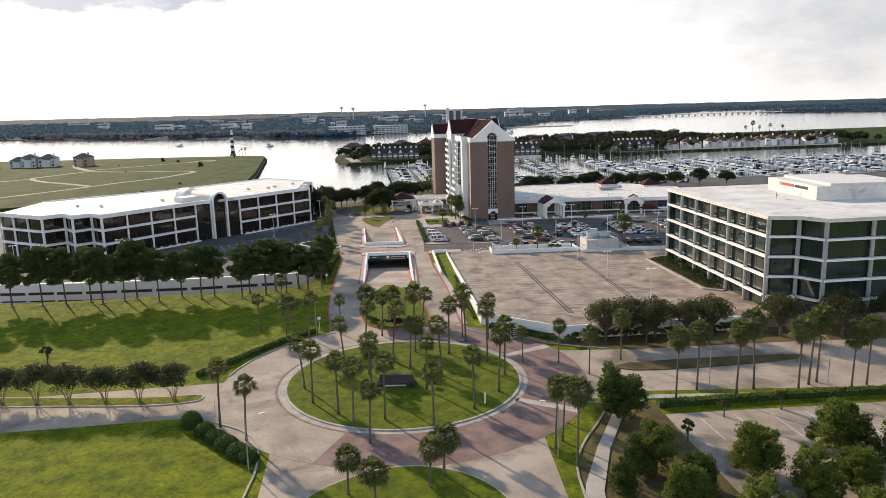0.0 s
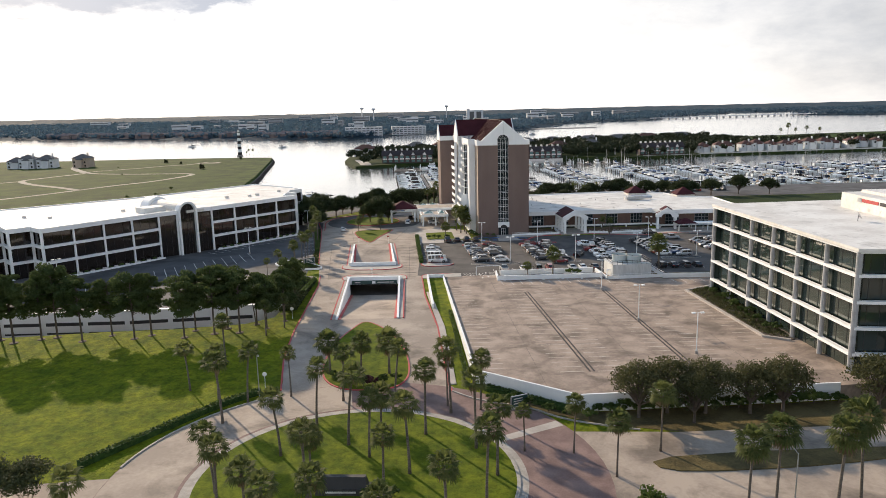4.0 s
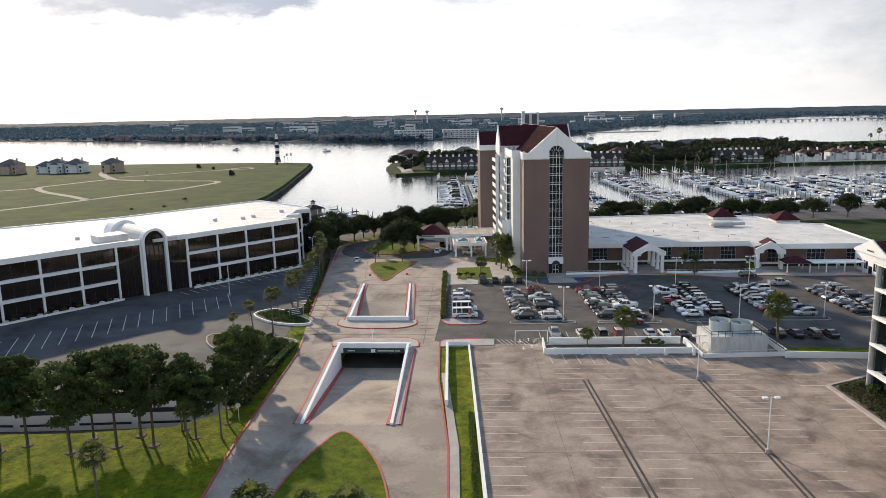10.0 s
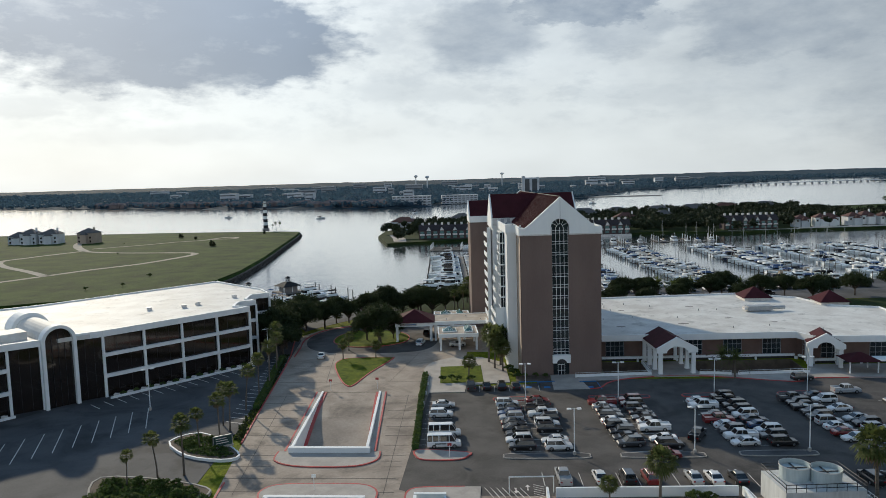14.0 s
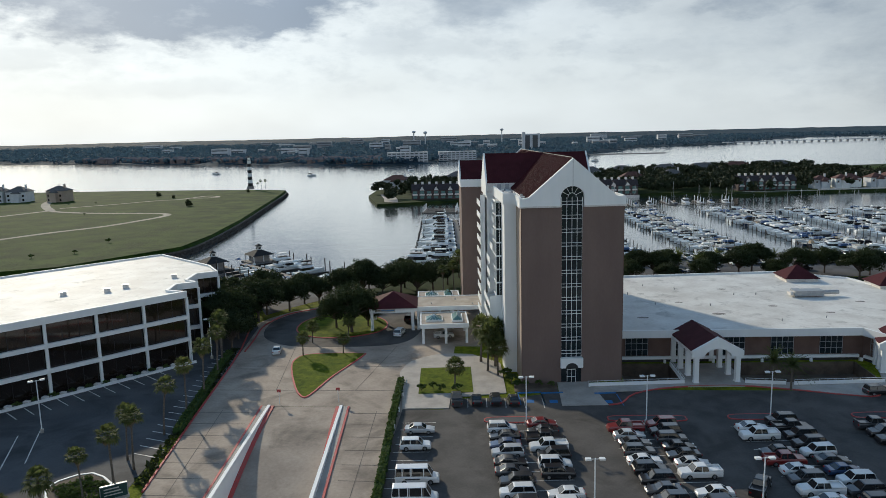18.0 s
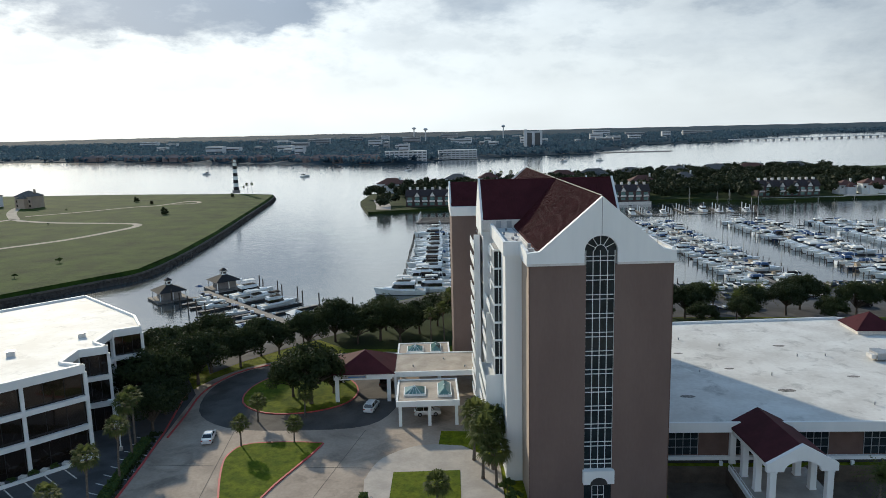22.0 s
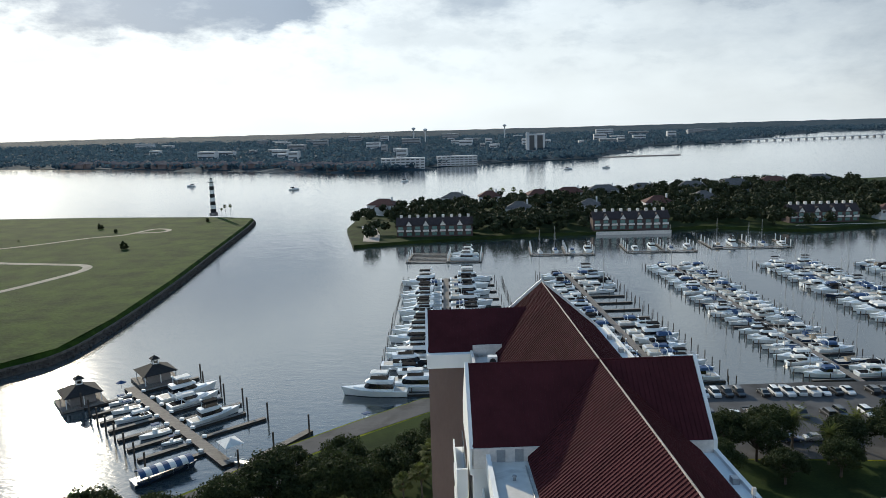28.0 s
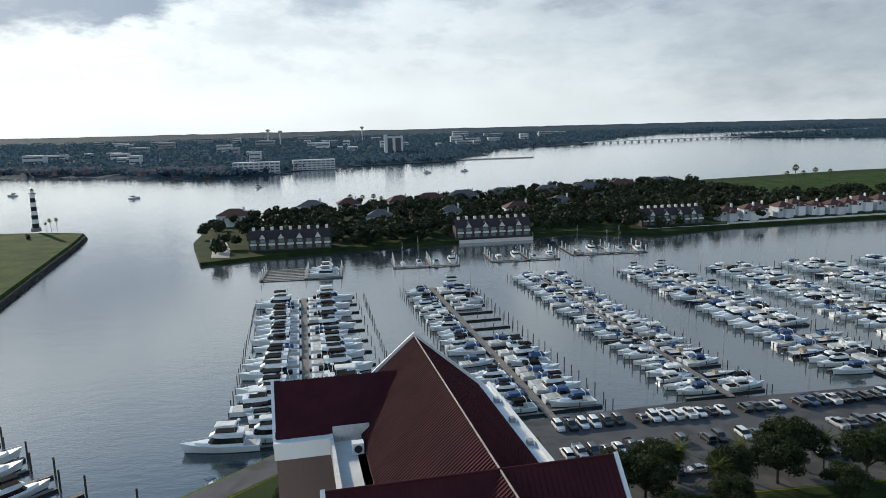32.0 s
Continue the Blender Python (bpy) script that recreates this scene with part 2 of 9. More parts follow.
ripple(M["water"])
M["grass"] = mat("grass", (0.208, 0.230, 0.009), 0.95, (0.085, 0.125, 0.006), 3.2, bump=0.9, fine=0.3, bump_scale=0.2, spec=0.1, fac=(0.3, 0.7), stain=(0.6, 1.0, 0.42, 0.62))
M["dry_grass"] = mat("dry_grass", (0.150, 0.118, 0.052), 0.95, (0.075, 0.062, 0.030), 4.0, bump=0.8, fine=0.4, bump_scale=0.15, spec=0.1)
M["meadow"] = mat("meadow", (0.049, 0.085, 0.011), 0.95, (0.019, 0.040, 0.006), 14.0, bump=0.8, fine=1.2, bump_scale=0.4, spec=0.1, stain=(0.68, 3.0, 0.45, 0.66))
M["lawn"] = mat("lawn", (0.150, 0.180, 0.010), 0.95, (0.066, 0.100, 0.007), 2.4, bump=0.6, fine=0.25, spec=0.1, fac=(0.3, 0.7), stain=(0.65, 0.8, 0.42, 0.64))
# lawn colour darkened to stand for the shade under trees
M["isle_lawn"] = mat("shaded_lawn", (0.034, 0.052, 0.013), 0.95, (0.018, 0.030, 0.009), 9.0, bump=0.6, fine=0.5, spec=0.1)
M["concrete"] = mat("concrete", (0.42, 0.35, 0.282), 0.85, (0.29, 0.24, 0.195), 7.0, bump=0.15, fine=0.5, spec=0.3, stain=(0.55, 9, 0.50, 0.66))
M["asphalt"] = mat("asphalt", (0.108, 0.099, 0.092), 0.88, (0.066, 0.062, 0.059), 6.0, bump=0.2, fine=0.3, spec=0.3, stain=(0.6, 7, 0.5, 0.66))
M["asphalt_pale"] = mat("asphalt_pale", (0.105, 0.105, 0.108), 0.88, (0.070, 0.071, 0.075), 8.0, bump=0.2, fine=0.3, spec=0.3, stain=(0.6, 11, 0.48, 0.62))
M["deck"] = mat("deck", (0.39, 0.310, 0.248), 0.85, (0.26, 0.205, 0.165), 4.5, bump=0.15, fine=0.5, spec=0.3, stain=(0.5, 6.5, 0.46, 0.66))
M["paver"] = mat("paver", (0.25, 0.17, 0.15), 0.85, (0.16, 0.105, 0.095), 3.0, bump=0.3, fine=0.25, spec=0.3)
M["white"] = mat("white_paint", (0.84, 0.85, 0.84), 0.65, (0.79, 0.805, 0.80), 3.0, fine=0.5, streak=(1, 1, 0.15))
M["roof_white"] = mat("roof_membrane", (0.74, 0.73, 0.69), 0.7, (0.58, 0.56, 0.52), 7.0, bump=0.1, fine=0.8, stain=(0.55, 4, 0.56, 0.74))
M["stucco"] = mat("brown_stucco", (0.190, 0.138, 0.118), 0.9, (0.160, 0.114, 0.098), 5.0, bump=0.1, fine=0.3, streak=(1, 1, 0.3))
M["cream"] = mat("cream_wall", (0.42, 0.34, 0.27), 0.85, (0.36, 0.29, 0.23), 4.0, fine=0.4)
M["red_roof"] = mat("red_metal_roof", (0.074, 0.022, 0.027), 0.75, (0.055, 0.017, 0.021), 3.0, fine=0.6, spec=0.06)
M["kerb_red"] = mat("red_kerb_paint", (0.48, 0.055, 0.05), 0.7, (0.34, 0.07, 0.065), 1.0, fine=0.2)
M["kerb"] = mat("kerb_concrete", (0.40, 0.37, 0.33), 0.85, (0.28, 0.26, 0.23), 1.5, fine=0.2)
M["dark_glass"] = mat("dark_glass", (0.012, 0.014, 0.016), 0.04, (0.018, 0.018, 0.018), 3.0, spec=1.0)
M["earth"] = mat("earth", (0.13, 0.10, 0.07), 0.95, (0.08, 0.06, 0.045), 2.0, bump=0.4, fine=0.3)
M["stone"] = mat("rip_rap", (0.075, 0.068, 0.060), 0.9, (0.038, 0.034, 0.031), 1.2, bump=0.6, fine=0.4)
# distant woods tinted blue-grey: the haze is put into the colour
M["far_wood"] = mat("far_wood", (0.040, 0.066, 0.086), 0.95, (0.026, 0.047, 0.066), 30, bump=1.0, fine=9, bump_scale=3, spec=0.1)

# ---- mesh helpers ----


class Geo:
    """Collects vertices and faces of one mesh."""

    def __init__(self):
        self.v, self.f = [], []

    def add(self, verts, faces):
        n = len(self.v)
        self.v += [tuple(p) for p in verts]
        self.f += [tuple(i + n for i in f) for f in faces]
        return self

    def box(self, x0, y0, z0, x1, y1, z1):
        v = [(x, y, z) for z in (z0, z1) for y in (y0, y1) for x in (x0, x1)]
        return self.add(v, [(0, 2, 3, 1), (4, 5, 7, 6), (0, 1, 5, 4), (1, 3, 7, 5), (3, 2, 6, 7), (2, 0, 4, 6)])

    def prism(self, poly, z0, z1):
        """An upright prism over a plan given anticlockwise; z0 and z1 may be functions of x, y."""
        lo = z0 if callable(z0) else (lambda x, y: z0)
        hi = z1 if callable(z1) else (lambda x, y: z1)
        n = len(poly)
        v = [(x, y, lo(x, y)) for x, y in poly] + [(x, y, hi(x, y)) for x, y in poly]
        return self.add(v, [tuple(range(n - 1, -1, -1)), tuple(range(n, 2 * n))] + [(i, (i + 1) % n, n + (i + 1) % n, n + i) for i in range(n)])

    def wall(self, a, b, thick, z0, z1, z0b=None, z1b=None):
        """A straight wall from a to b, its thickness to the left of that way; its foot and top may slope to z0b, z1b at b."""
        ax, ay = a
        bx, by = b
        d = math.hypot(bx - ax, by - ay) or 1e-6
        nx, ny = -(by - ay) / d * thick, (bx - ax) / d * thick
        p = [(ax, ay), (bx, by), (bx + nx, by + ny), (ax + nx, ay + ny)]
        zb0, zb1 = (z0 if z0b is None else z0b), (z1 if z1b is None else z1b)
        v = [(*p[i], z) for i, z in zip(range(4), (z0, zb0, zb0, z0))] + [(*p[i], z) for i, z in zip(range(4), (z1, zb1, zb1, z1))]
        return self.add(v, [(3, 2, 1, 0), (4, 5, 6, 7), (0, 1, 5, 4), (1, 2, 6, 5), (2, 3, 7, 6), (3, 0, 4, 7)])

    def tube(self, a, b, r0, r1=None, n=8, cap=True):
        a, b = Vector(a), Vector(b)
        r1 = r0 if r1 is None else r1
        w = (b - a).normalized()
        u = w.orthogonal().normalized()
        s = w.cross(u)
        ring = [u * math.cos(2 * math.pi * i / n) + s * math.sin(2 * math.pi * i / n) for i in range(n)]
        v = [a + r * r0 for r in ring] + [b + r * r1 for r in ring]
        f = [(i, (i + 1) % n, n + (i + 1) % n, n + i) for i in range(n)]
        if cap:
            f += [tuple(range(n - 1, -1, -1)), tuple(range(n, 2 * n))]
        return self.add(v, f)

    def loft(self, rings, cap=True, closed=True):
        n = len(rings[0])
        v = [p for r in rings for p in r]
        f = []
        for k in range(len(rings) - 1):
            for i in range(n if closed else n - 1):
                f.append((k * n + i, k * n + (i + 1) % n, (k + 1) * n + (i + 1) % n, (k + 1) * n + i))
        if cap:
            f += [tuple(range(n - 1, -1, -1)), tuple(range((len(rings) - 1) * n, len(rings) * n))]
        return self.add(v, f)

    def mesh(self, name, material, smooth=False, fix=False):
        me = bpy.data.meshes.new(name)
        me.from_pydata(self.v, [], self.f)
        if fix:
            bm = bmesh.new()
            bm.from_mesh(me)
            bmesh.ops.recalc_face_normals(bm, faces=bm.faces)
            bm.to_mesh(me)
            bm.free()
        for m in material if isinstance(material, (list, tuple)) else [material]:
            me.materials.append(m)
        if smooth:
            me.polygons.foreach_set("use_smooth", [True] * len(me.polygons))
        me.update()
        return me


def part(name, geo, material, parent=None, label="", smooth=False, fix=False, kind=""):
    me = geo if isinstance(geo, bpy.types.Mesh) else geo.mesh(name, material, smooth, fix)
    ob = new(name, me)
    ob.parent = parent
    return tagged(ob, label=label, kind=kind)


def thing(name, label, category, at=(0, 0, 0), turn=0, group="", kind=""):
    ob = new(name)
    ob.matrix_basis = pose(*at, 0, 0, turn)
    return tagged(ob, label, category, group, kind)


def structure(name, geo, material, label="", category="", fix=False, smooth=False):
    return tagged(part(name, geo, material, None, "", smooth, fix), label, category, "", "structure")


def slope(x, y):
    """The height of the entrance ground: it falls from the plaza towards the roundabout."""
    return -2.35 * min(1, max(0, (-65 - y) / 80))


def sheet(poly, lift=0.0, holes=(), depth=0.0, ground=slope):
    """A flat piece of ground over a plan, draped over the slope, with holes, and with sides of that depth."""
    from mathutils.geometry import tessellate_polygon
    loops = [[Vector((x, y, 0)) for x, y in p] for p in (poly, *holes)]
    pts = [p for lp in loops for p in lp]
    bm = bmesh.new()
    vs = [bm.verts.new(p) for p in pts]
    for tri in tessellate_polygon(loops):
        try:
            bm.faces.new([vs[i] for i in tri])
        except ValueError:
            pass
    for y in (-65, -145):
        bmesh.ops.bisect_plane(bm, geom=bm.verts[:] + bm.edges[:] + bm.faces[:], plane_co=(0, y, 0), plane_no=(0, 1, 0))
    for f in bm.faces:
        f.normal_update()
        if f.normal.z < 0:
            f.normal_flip()
    if depth:
        edges = [e for e in bm.edges if len(e.link_faces) == 1]
        res = bmesh.ops.extrude_edge_only(bm, edges=edges)
        low = {v for v in res["geom"] if isinstance(v, bmesh.types.BMVert)}
    else:
        low = set()
    for v in bm.verts:
        v.co.z = ground(v.co.x, v.co.y) + lift - (depth if v in low else 0)
    bmesh.ops.recalc_face_normals(bm, faces=bm.faces)
    if sum(f.normal.z * f.calc_area() for f in bm.faces) < 0:
        bmesh.ops.reverse_faces(bm, faces=bm.faces)
    me = bpy.data.meshes.new("sheet")
    bm.to_mesh(me)
    bm.free()
    return me


def laid(name, poly, material, lift, label="", category="", holes=(), depth=0.0, ground=slope, parent=None, kind="structure"):
    me = sheet(poly, lift, holes, depth, ground)
    me.materials.append(material)
    ob = new(name, me)
    ob.parent = parent
    return tagged(ob, label, category, "", kind)


def flat0(x, y):
    return 0.0


def smooth_loop(pts, k=4, closed=True):
    """A Catmull-Rom curve through points of a plan."""
    out, n = [], len(pts)
    for i in range(n if closed else n - 1):
        p0, p1, p2, p3 = (Vector(pts[j % n] if closed else pts[max(0, min(n - 1, j))]) for j in (i - 1, i, i + 1, i + 2))
        for s in range(k):
            t = s / k
            out.append(tuple(0.5 * (2 * p1 + (p2 - p0) * t + (2 * p0 - 5 * p1 + 4 * p2 - p3) * t * t + (3 * p1 - p0 - 3 * p2 + p3) * t**3)))
    if not closed:
        out.append(tuple(pts[-1]))
    return out


def circle(cx, cy, r, n=48, ry=None, a0=0, a1=360):
    full = a1 - a0 == 360
    return [(cx + r * math.cos(radians(a0 + (a1 - a0) * i / (n if full else n - 1))), cy + (ry or r) * math.sin(radians(a0 + (a1 - a0) * i / (n if full else n - 1)))) for i in range(n)]


def kerb_line(name, pts, material, closed=False, width=0.3, height=0.17, ground=slope, label="", parent=None, z=0.0):
    """A kerb stone along a line, a real step."""
    g = Geo()
    n = len(pts)
    rings = []
    for i in range(n):
        a = Vector(pts[(i - 1) % n] if closed or i else pts[0])
        b = Vector(pts[(i + 1) % n] if closed or i < n - 1 else pts[-1])
        d = (b - a).normalized()
        nx = Vector((-d.y, d.x))
        p = Vector(pts[i])
        o, q = p - nx * width / 2, p + nx * width / 2
        zz = ground(p.x, p.y) + z
        rings.append([(o.x, o.y, zz - 0.2), (q.x, q.y, zz - 0.2), (q.x, q.y, zz + height), (o.x, o.y, zz + height)])
    if closed:
        rings.append(rings[0])
    g.loft(rings, cap=not closed)
    ob = part(name, g, material, parent, label, fix=True)
    return ob if parent else tagged(ob, label, "kerb", "", "structure")


# ---- large structure: water, land, roads ----
WATER = -2.6
laid("water", [(-4900, -1500), (4900, -1500), (4900, 4900), (-4900, 4900)], M["water"], WATER, "grey-green rippled lake and harbour water", "water", holes=[[(-235, -125), (110, -125), (110, 30), (-60, 30), (-130, 30), (-205, -25), (-235, -45)]], ground=flat0)

RAMP1 = [(-38.6, -101), (-24.8, -101), (-26.2, -67), (-39.8, -67)]
RAMP2 = [(-41.6, -47), (-28.8, -47), (-32.2, -12), (-44.6, -12)]
RAMPS = [(-38.9, -101), (-24.5, -101), (-25.9, -67), (-28.5, -47), (-31.9, -12), (-44.9, -12), (-41.9, -47), (-40.1, -67)]
SHORE = [(-23, 129), (-38, 114), (-50, 101), (-59, 86), (-75, 68), (-130, 45), (-215, -20), (-400, -140), (-1200, -420), (-1200, -900), (1200, -900), (1200, 190), (400, 152), (128, 142), (71, 140), (34, 136)]
BERM_EDGE = [(-230, -112), (-150, -110.5), (-108, -108), (-91, -106), (-74, -105), (-60, -102.5), (-54, -98)]
GARAGE = [(-53.6, -90), (-60, -92), (-90, -95), (-120, -95.5), (-170, -93), (-230, -86)]
PITS = [[(19.5, 0.6), (29.8, 1.0), (29.8, 11.9), (19.5, 11.9)], [(41.5, 1.0), (66, 1.6), (66.5, 13.5), (41.5, 12.6)]]
laid("ground", SHORE[::-1], M["grass"], -0.03, "grass ground of the harbour peninsula with sea walls", "ground", holes=[RAMPS, BERM_EDGE + GARAGE] + [[(p[0] - 0.2 if i in (0, 3) else p[0] + 0.2, p[1] - 0.2 if i < 2 else p[1] + 0.2) for i, p in enumerate(pit)] for pit in PITS], depth=6)
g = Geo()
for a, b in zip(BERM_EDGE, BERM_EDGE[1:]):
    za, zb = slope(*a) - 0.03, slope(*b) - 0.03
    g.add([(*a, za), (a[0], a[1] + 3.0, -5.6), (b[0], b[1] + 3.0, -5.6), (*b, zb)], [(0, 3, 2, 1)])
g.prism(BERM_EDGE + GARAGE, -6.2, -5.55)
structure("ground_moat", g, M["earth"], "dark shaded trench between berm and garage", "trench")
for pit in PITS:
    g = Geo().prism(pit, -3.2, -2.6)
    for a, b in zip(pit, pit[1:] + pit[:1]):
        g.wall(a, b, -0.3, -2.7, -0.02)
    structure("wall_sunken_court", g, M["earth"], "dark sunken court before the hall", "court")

# spit with the lighthouse
SPIT = [(-186, 479), (-178, 440), (-163, 349), (-149, 264), (-141, 201), (-140, 166), (-150, 148), (-167, 120), (-205, 100), (-400, 20), (-1200, -250), (-1200, 620), (-600, 520), (-420, 500), (-318, 500), (-240, 492), (-209, 488)]
laid("ground_spit", SPIT, M["meadow"], 1.2, "open green field with sandy paths ending in a point", "field", depth=5, ground=flat0)
# island across the marina
ISLE = [(-87, 362), (-58, 374), (16, 395), (60, 399), (124, 417), (173, 396), (232, 415), (350, 427), (700, 470), (1500, 520), (1500, 900), (600, 800), (300, 720), (100, 620), (0, 560), (-80, 520), (-108, 490), (-105, 430)]
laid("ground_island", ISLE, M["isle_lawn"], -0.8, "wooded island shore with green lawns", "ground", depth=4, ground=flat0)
FAR = [(-4800, 2600), (-1600, 1650), (-959, 1385), (-666, 1265), (-364, 1130), (-206, 1025), (-150, 1050), (-66, 1190), (60, 1250), (172, 1285), (200, 1400), (357, 1815), (640, 1965), (805, 2340), (970, 2580), (1300, 2950), (2000, 3100), (4800, 3400), (4800, 4850), (-4800, 4850)]
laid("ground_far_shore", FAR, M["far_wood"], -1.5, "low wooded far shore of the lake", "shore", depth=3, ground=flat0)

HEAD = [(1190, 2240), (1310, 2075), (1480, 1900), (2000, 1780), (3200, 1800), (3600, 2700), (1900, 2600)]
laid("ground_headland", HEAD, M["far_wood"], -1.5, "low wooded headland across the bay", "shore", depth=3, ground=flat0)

# paved areas
laid("road", smooth_loop([(-47, -146), (-43.4, -141), (-46.2, -125), (-47.3, -109), (-48, -71)], 3, False) + [(-52, -45), (-56, -19), (-60, 10)] + smooth_loop([(-62, 22), (-66, 40), (-62, 53), (-54, 61), (-44, 66), (-30, 68), (-16, 66)], 3, False) + [(-8, 60), (-8, 24), (-14, 24), (-14, -12)] + [(-21, -12), (-20, -62), (-18.5, -83), (-15.2, -108), (-13.2, -140), (-8, -148)], M["concrete"], 0.0, "weathered tan concrete entrance road", "road", holes=[RAMP1, RAMP2])
laid("parking_hotel", [(-21, -62), (-14, -66), (100, -66), (100, -4), (60, -3), (10, -3), (-1, -7), (-14, -8), (-14, -13), (-21, -13)], M["asphalt"], 0.012, "dark asphalt parking lot in front of the hotel", "parking lot", ground=flat0)
DECK = [(-13.6, -64), (-8.2, -140), (8, -152.5), (52, -150), (110, -145), (110, -72), (46, -72), (46, -64)]
structure("parking_deck_right", Geo().prism(DECK, -6, 0.03), M["deck"], "empty weathered concrete parking deck with faded stall lines", "parking deck")
LEFT = [(-55, -42), (-53, -66), (-53, -89.5), (-60, -91.6), (-90, -94.6), (-120, -95.1), (-170, -92.6), (-230, -85.6), (-230, -20), (-130, 40), (-76, 60), (-64, 40), (-60, 10)]
structure("parking_deck_left", Geo().prism(LEFT[::-1], -6, 0.03), M["asphalt_pale"], "grey asphalt parking deck before the low office block", "parking deck")

# roundabout
RC, RR = (-26.2, -173.0), 22.0
laid("roundabout_road", circle(*RC, 34.5, 64), M["paver"], 0.008, "reddish brick paved roundabout", "road")
laid("road_left", [(-58, -171), (-53, -196), (-62, -187), (-72, -188), (-92, -190), (-130, -189), (-300, -178), (-300, -160), (-130, -170), (-95, -175)][::-1], M["concrete"], 0.004, "concrete road joining the roundabout", "road")
laid("road_right", [(5, -160), (22, -161), (52, -160), (200, -158), (200, -182), (60, -185), (17, -183), (5, -186)][::-1], M["concrete"], 0.004, "concrete road beside the parking deck", "road")
laid("road_front", [(-46, -200), (-45, -215), (-47, -235), (-52, -400), (5, -400), (-4, -235), (-4, -198)], M["concrete"], 0.003, "concrete road in front of the roundabout", "road")
laid("roundabout_island", circle(*RC, RR, 64), M["lawn"], 0.16, "round mown lawn ringed by a concrete kerb", "lawn", depth=0.3)


# ---- site works: ramps, walls, islands, kerbs ----
M["sign_green"] = mat("sign_green", (0.02, 0.06, 0.055), 0.5)
M["line"] = mat("worn_line_paint", (0.74, 0.72, 0.67), 0.8, (0.48, 0.45, 0.41), 1.6, fine=0.4)
M["line_faint"] = mat("faded_line_paint", (0.58, 0.52, 0.45), 0.8, (0.40, 0.34, 0.285), 2.5, fine=0.4)
M["blue_paint"] = mat("blue_paint", (0.03, 0.16, 0.42), 0.7)
M["metal"] = mat("grey_metal", (0.42, 0.43, 0.44), 0.45, metal=0.6)
# near-black metal, also used as painted shade in garage slots and hall recess
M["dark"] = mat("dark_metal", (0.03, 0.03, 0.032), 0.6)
M["tar"] = mat("old_tar_joint", (0.17, 0.143, 0.12), 0.9, (0.10, 0.085, 0.072), 3.0, fine=0.4)
M["joint"] = mat("tar_joint", (0.06, 0.052, 0.048), 0.9)
M["hedge"] = mat("hedge_leaves", (0.045, 0.085, 0.02), 0.9, (0.022, 0.05, 0.012), 0.8, bump=1.0, fine=0.25, spec=0.2)
M["walk"] = mat("pavement_concrete", (0.44, 0.40, 0.355), 0.85, (0.34, 0.31, 0.275), 3.0, fine=0.4)


def ramp(name, label, a, b, c, d, z_open, z_low, head, bend=1.0):
    """A sunken driveway: floor a-b at the open end, d-c at the tunnel; side walls, and a head wall over the tunnel mouth."""
    t = thing(name, label, "ramp")
    t["kind"] = "structure"
    steps = [i / 8 for i in range(9)]

    def at(p, q, f):
        return (p[0] + (q[0] - p[0]) * f, p[1] + (q[1] - p[1]) * f)

    def deep(f):
        return z_open + (z_low - z_open) * f**bend

    g = Geo()
    for e, f in zip(steps, steps[1:]):
        g.add([(*at(a, d, e), deep(e)), (*at(b, c, e), deep(e)), (*at(b, c, f), deep(f)), (*at(a, d, f), deep(f))], [(0, 1, 2, 3)] if head > 0 else [(3, 2, 1, 0)])
    part("ramp_floor", g, M["concrete"], t, fix=False)
    s = 1 if head > 0 else -1
    for p, q, side in ((a, d, 1), (b, c, -1)):
        g = Geo().wall(p, q, 0.5 * side * s, z_open - 1.2, z_open + 0.35, z_low - 0.5, 1.05)
        part("side_wall", g, M["white"], t, fix=True)
        o = 0.5 * side
        g = Geo().wall((p[0] - o, p[1]), (q[0] - o, q[1]), 0.9 * side * s, z_open - 0.6, z_open + 0.15, -0.6, 0.15)
        part("apron", g, M["walk"], t, "pale concrete apron", fix=True)
        o = 1.4 * side
        g = Geo().wall((p[0] - o, p[1]), (q[0] - o, q[1]), 0.35 * side * s, z_open - 0.6, z_open + 0.2, -0.6, 0.2)
        part("kerb", g, M["kerb_red"], t, "red painted kerb", fix=True)
        g = Geo()
        for e, f in zip(steps, steps[1:]):
            g.wall(at(p, q, e), at(p, q, f), -0.65 * side * s, deep(e) - 0.3, deep(e) + 0.16, deep(f) - 0.3, deep(f) + 0.16)
        part("kerb", g, M["kerb_red"], t, "red painted kerb", fix=True)
    y = d[1]
    g = Geo().box(d[0] - 0.8, min(y, y + head), -1.05, c[0] + 0.8, max(y, y + head), 1.06)
    part("head_wall", g, M["white"], t)
    return t, Geo


ramp1, _ = ramp("ramp_south", "underpass ramp with white walls and red kerbs below the plaza", (-38.6, -101), (-24.8, -101), (-26.2, -67), (-39.8, -67), slope(0, -101), -4.2, 0.7)
g = Geo().box(-39.3, -67.12, -1.0, -26.7, -67.02, 0.05)
sign = part("sign_band", g, M["sign_green"], ramp1, "dark green overhead sign band")
g = Geo()
for x0, w, z in ((-38.4, 1.5, -0.5), (-32.2, 3.4, -0.5), (-28.6, 1.0, -0.5)):
    g.box(x0, -67.16, z - 0.12, x0 + w, -67.125, z + 0.12)
part("lettering", g, M["line"], sign, "pale lettering bars")
part("emblem", Geo().box(-33.6, -67.17, -0.85, -32.7, -67.125, -0.15), M["white"], sign, "white square emblem")
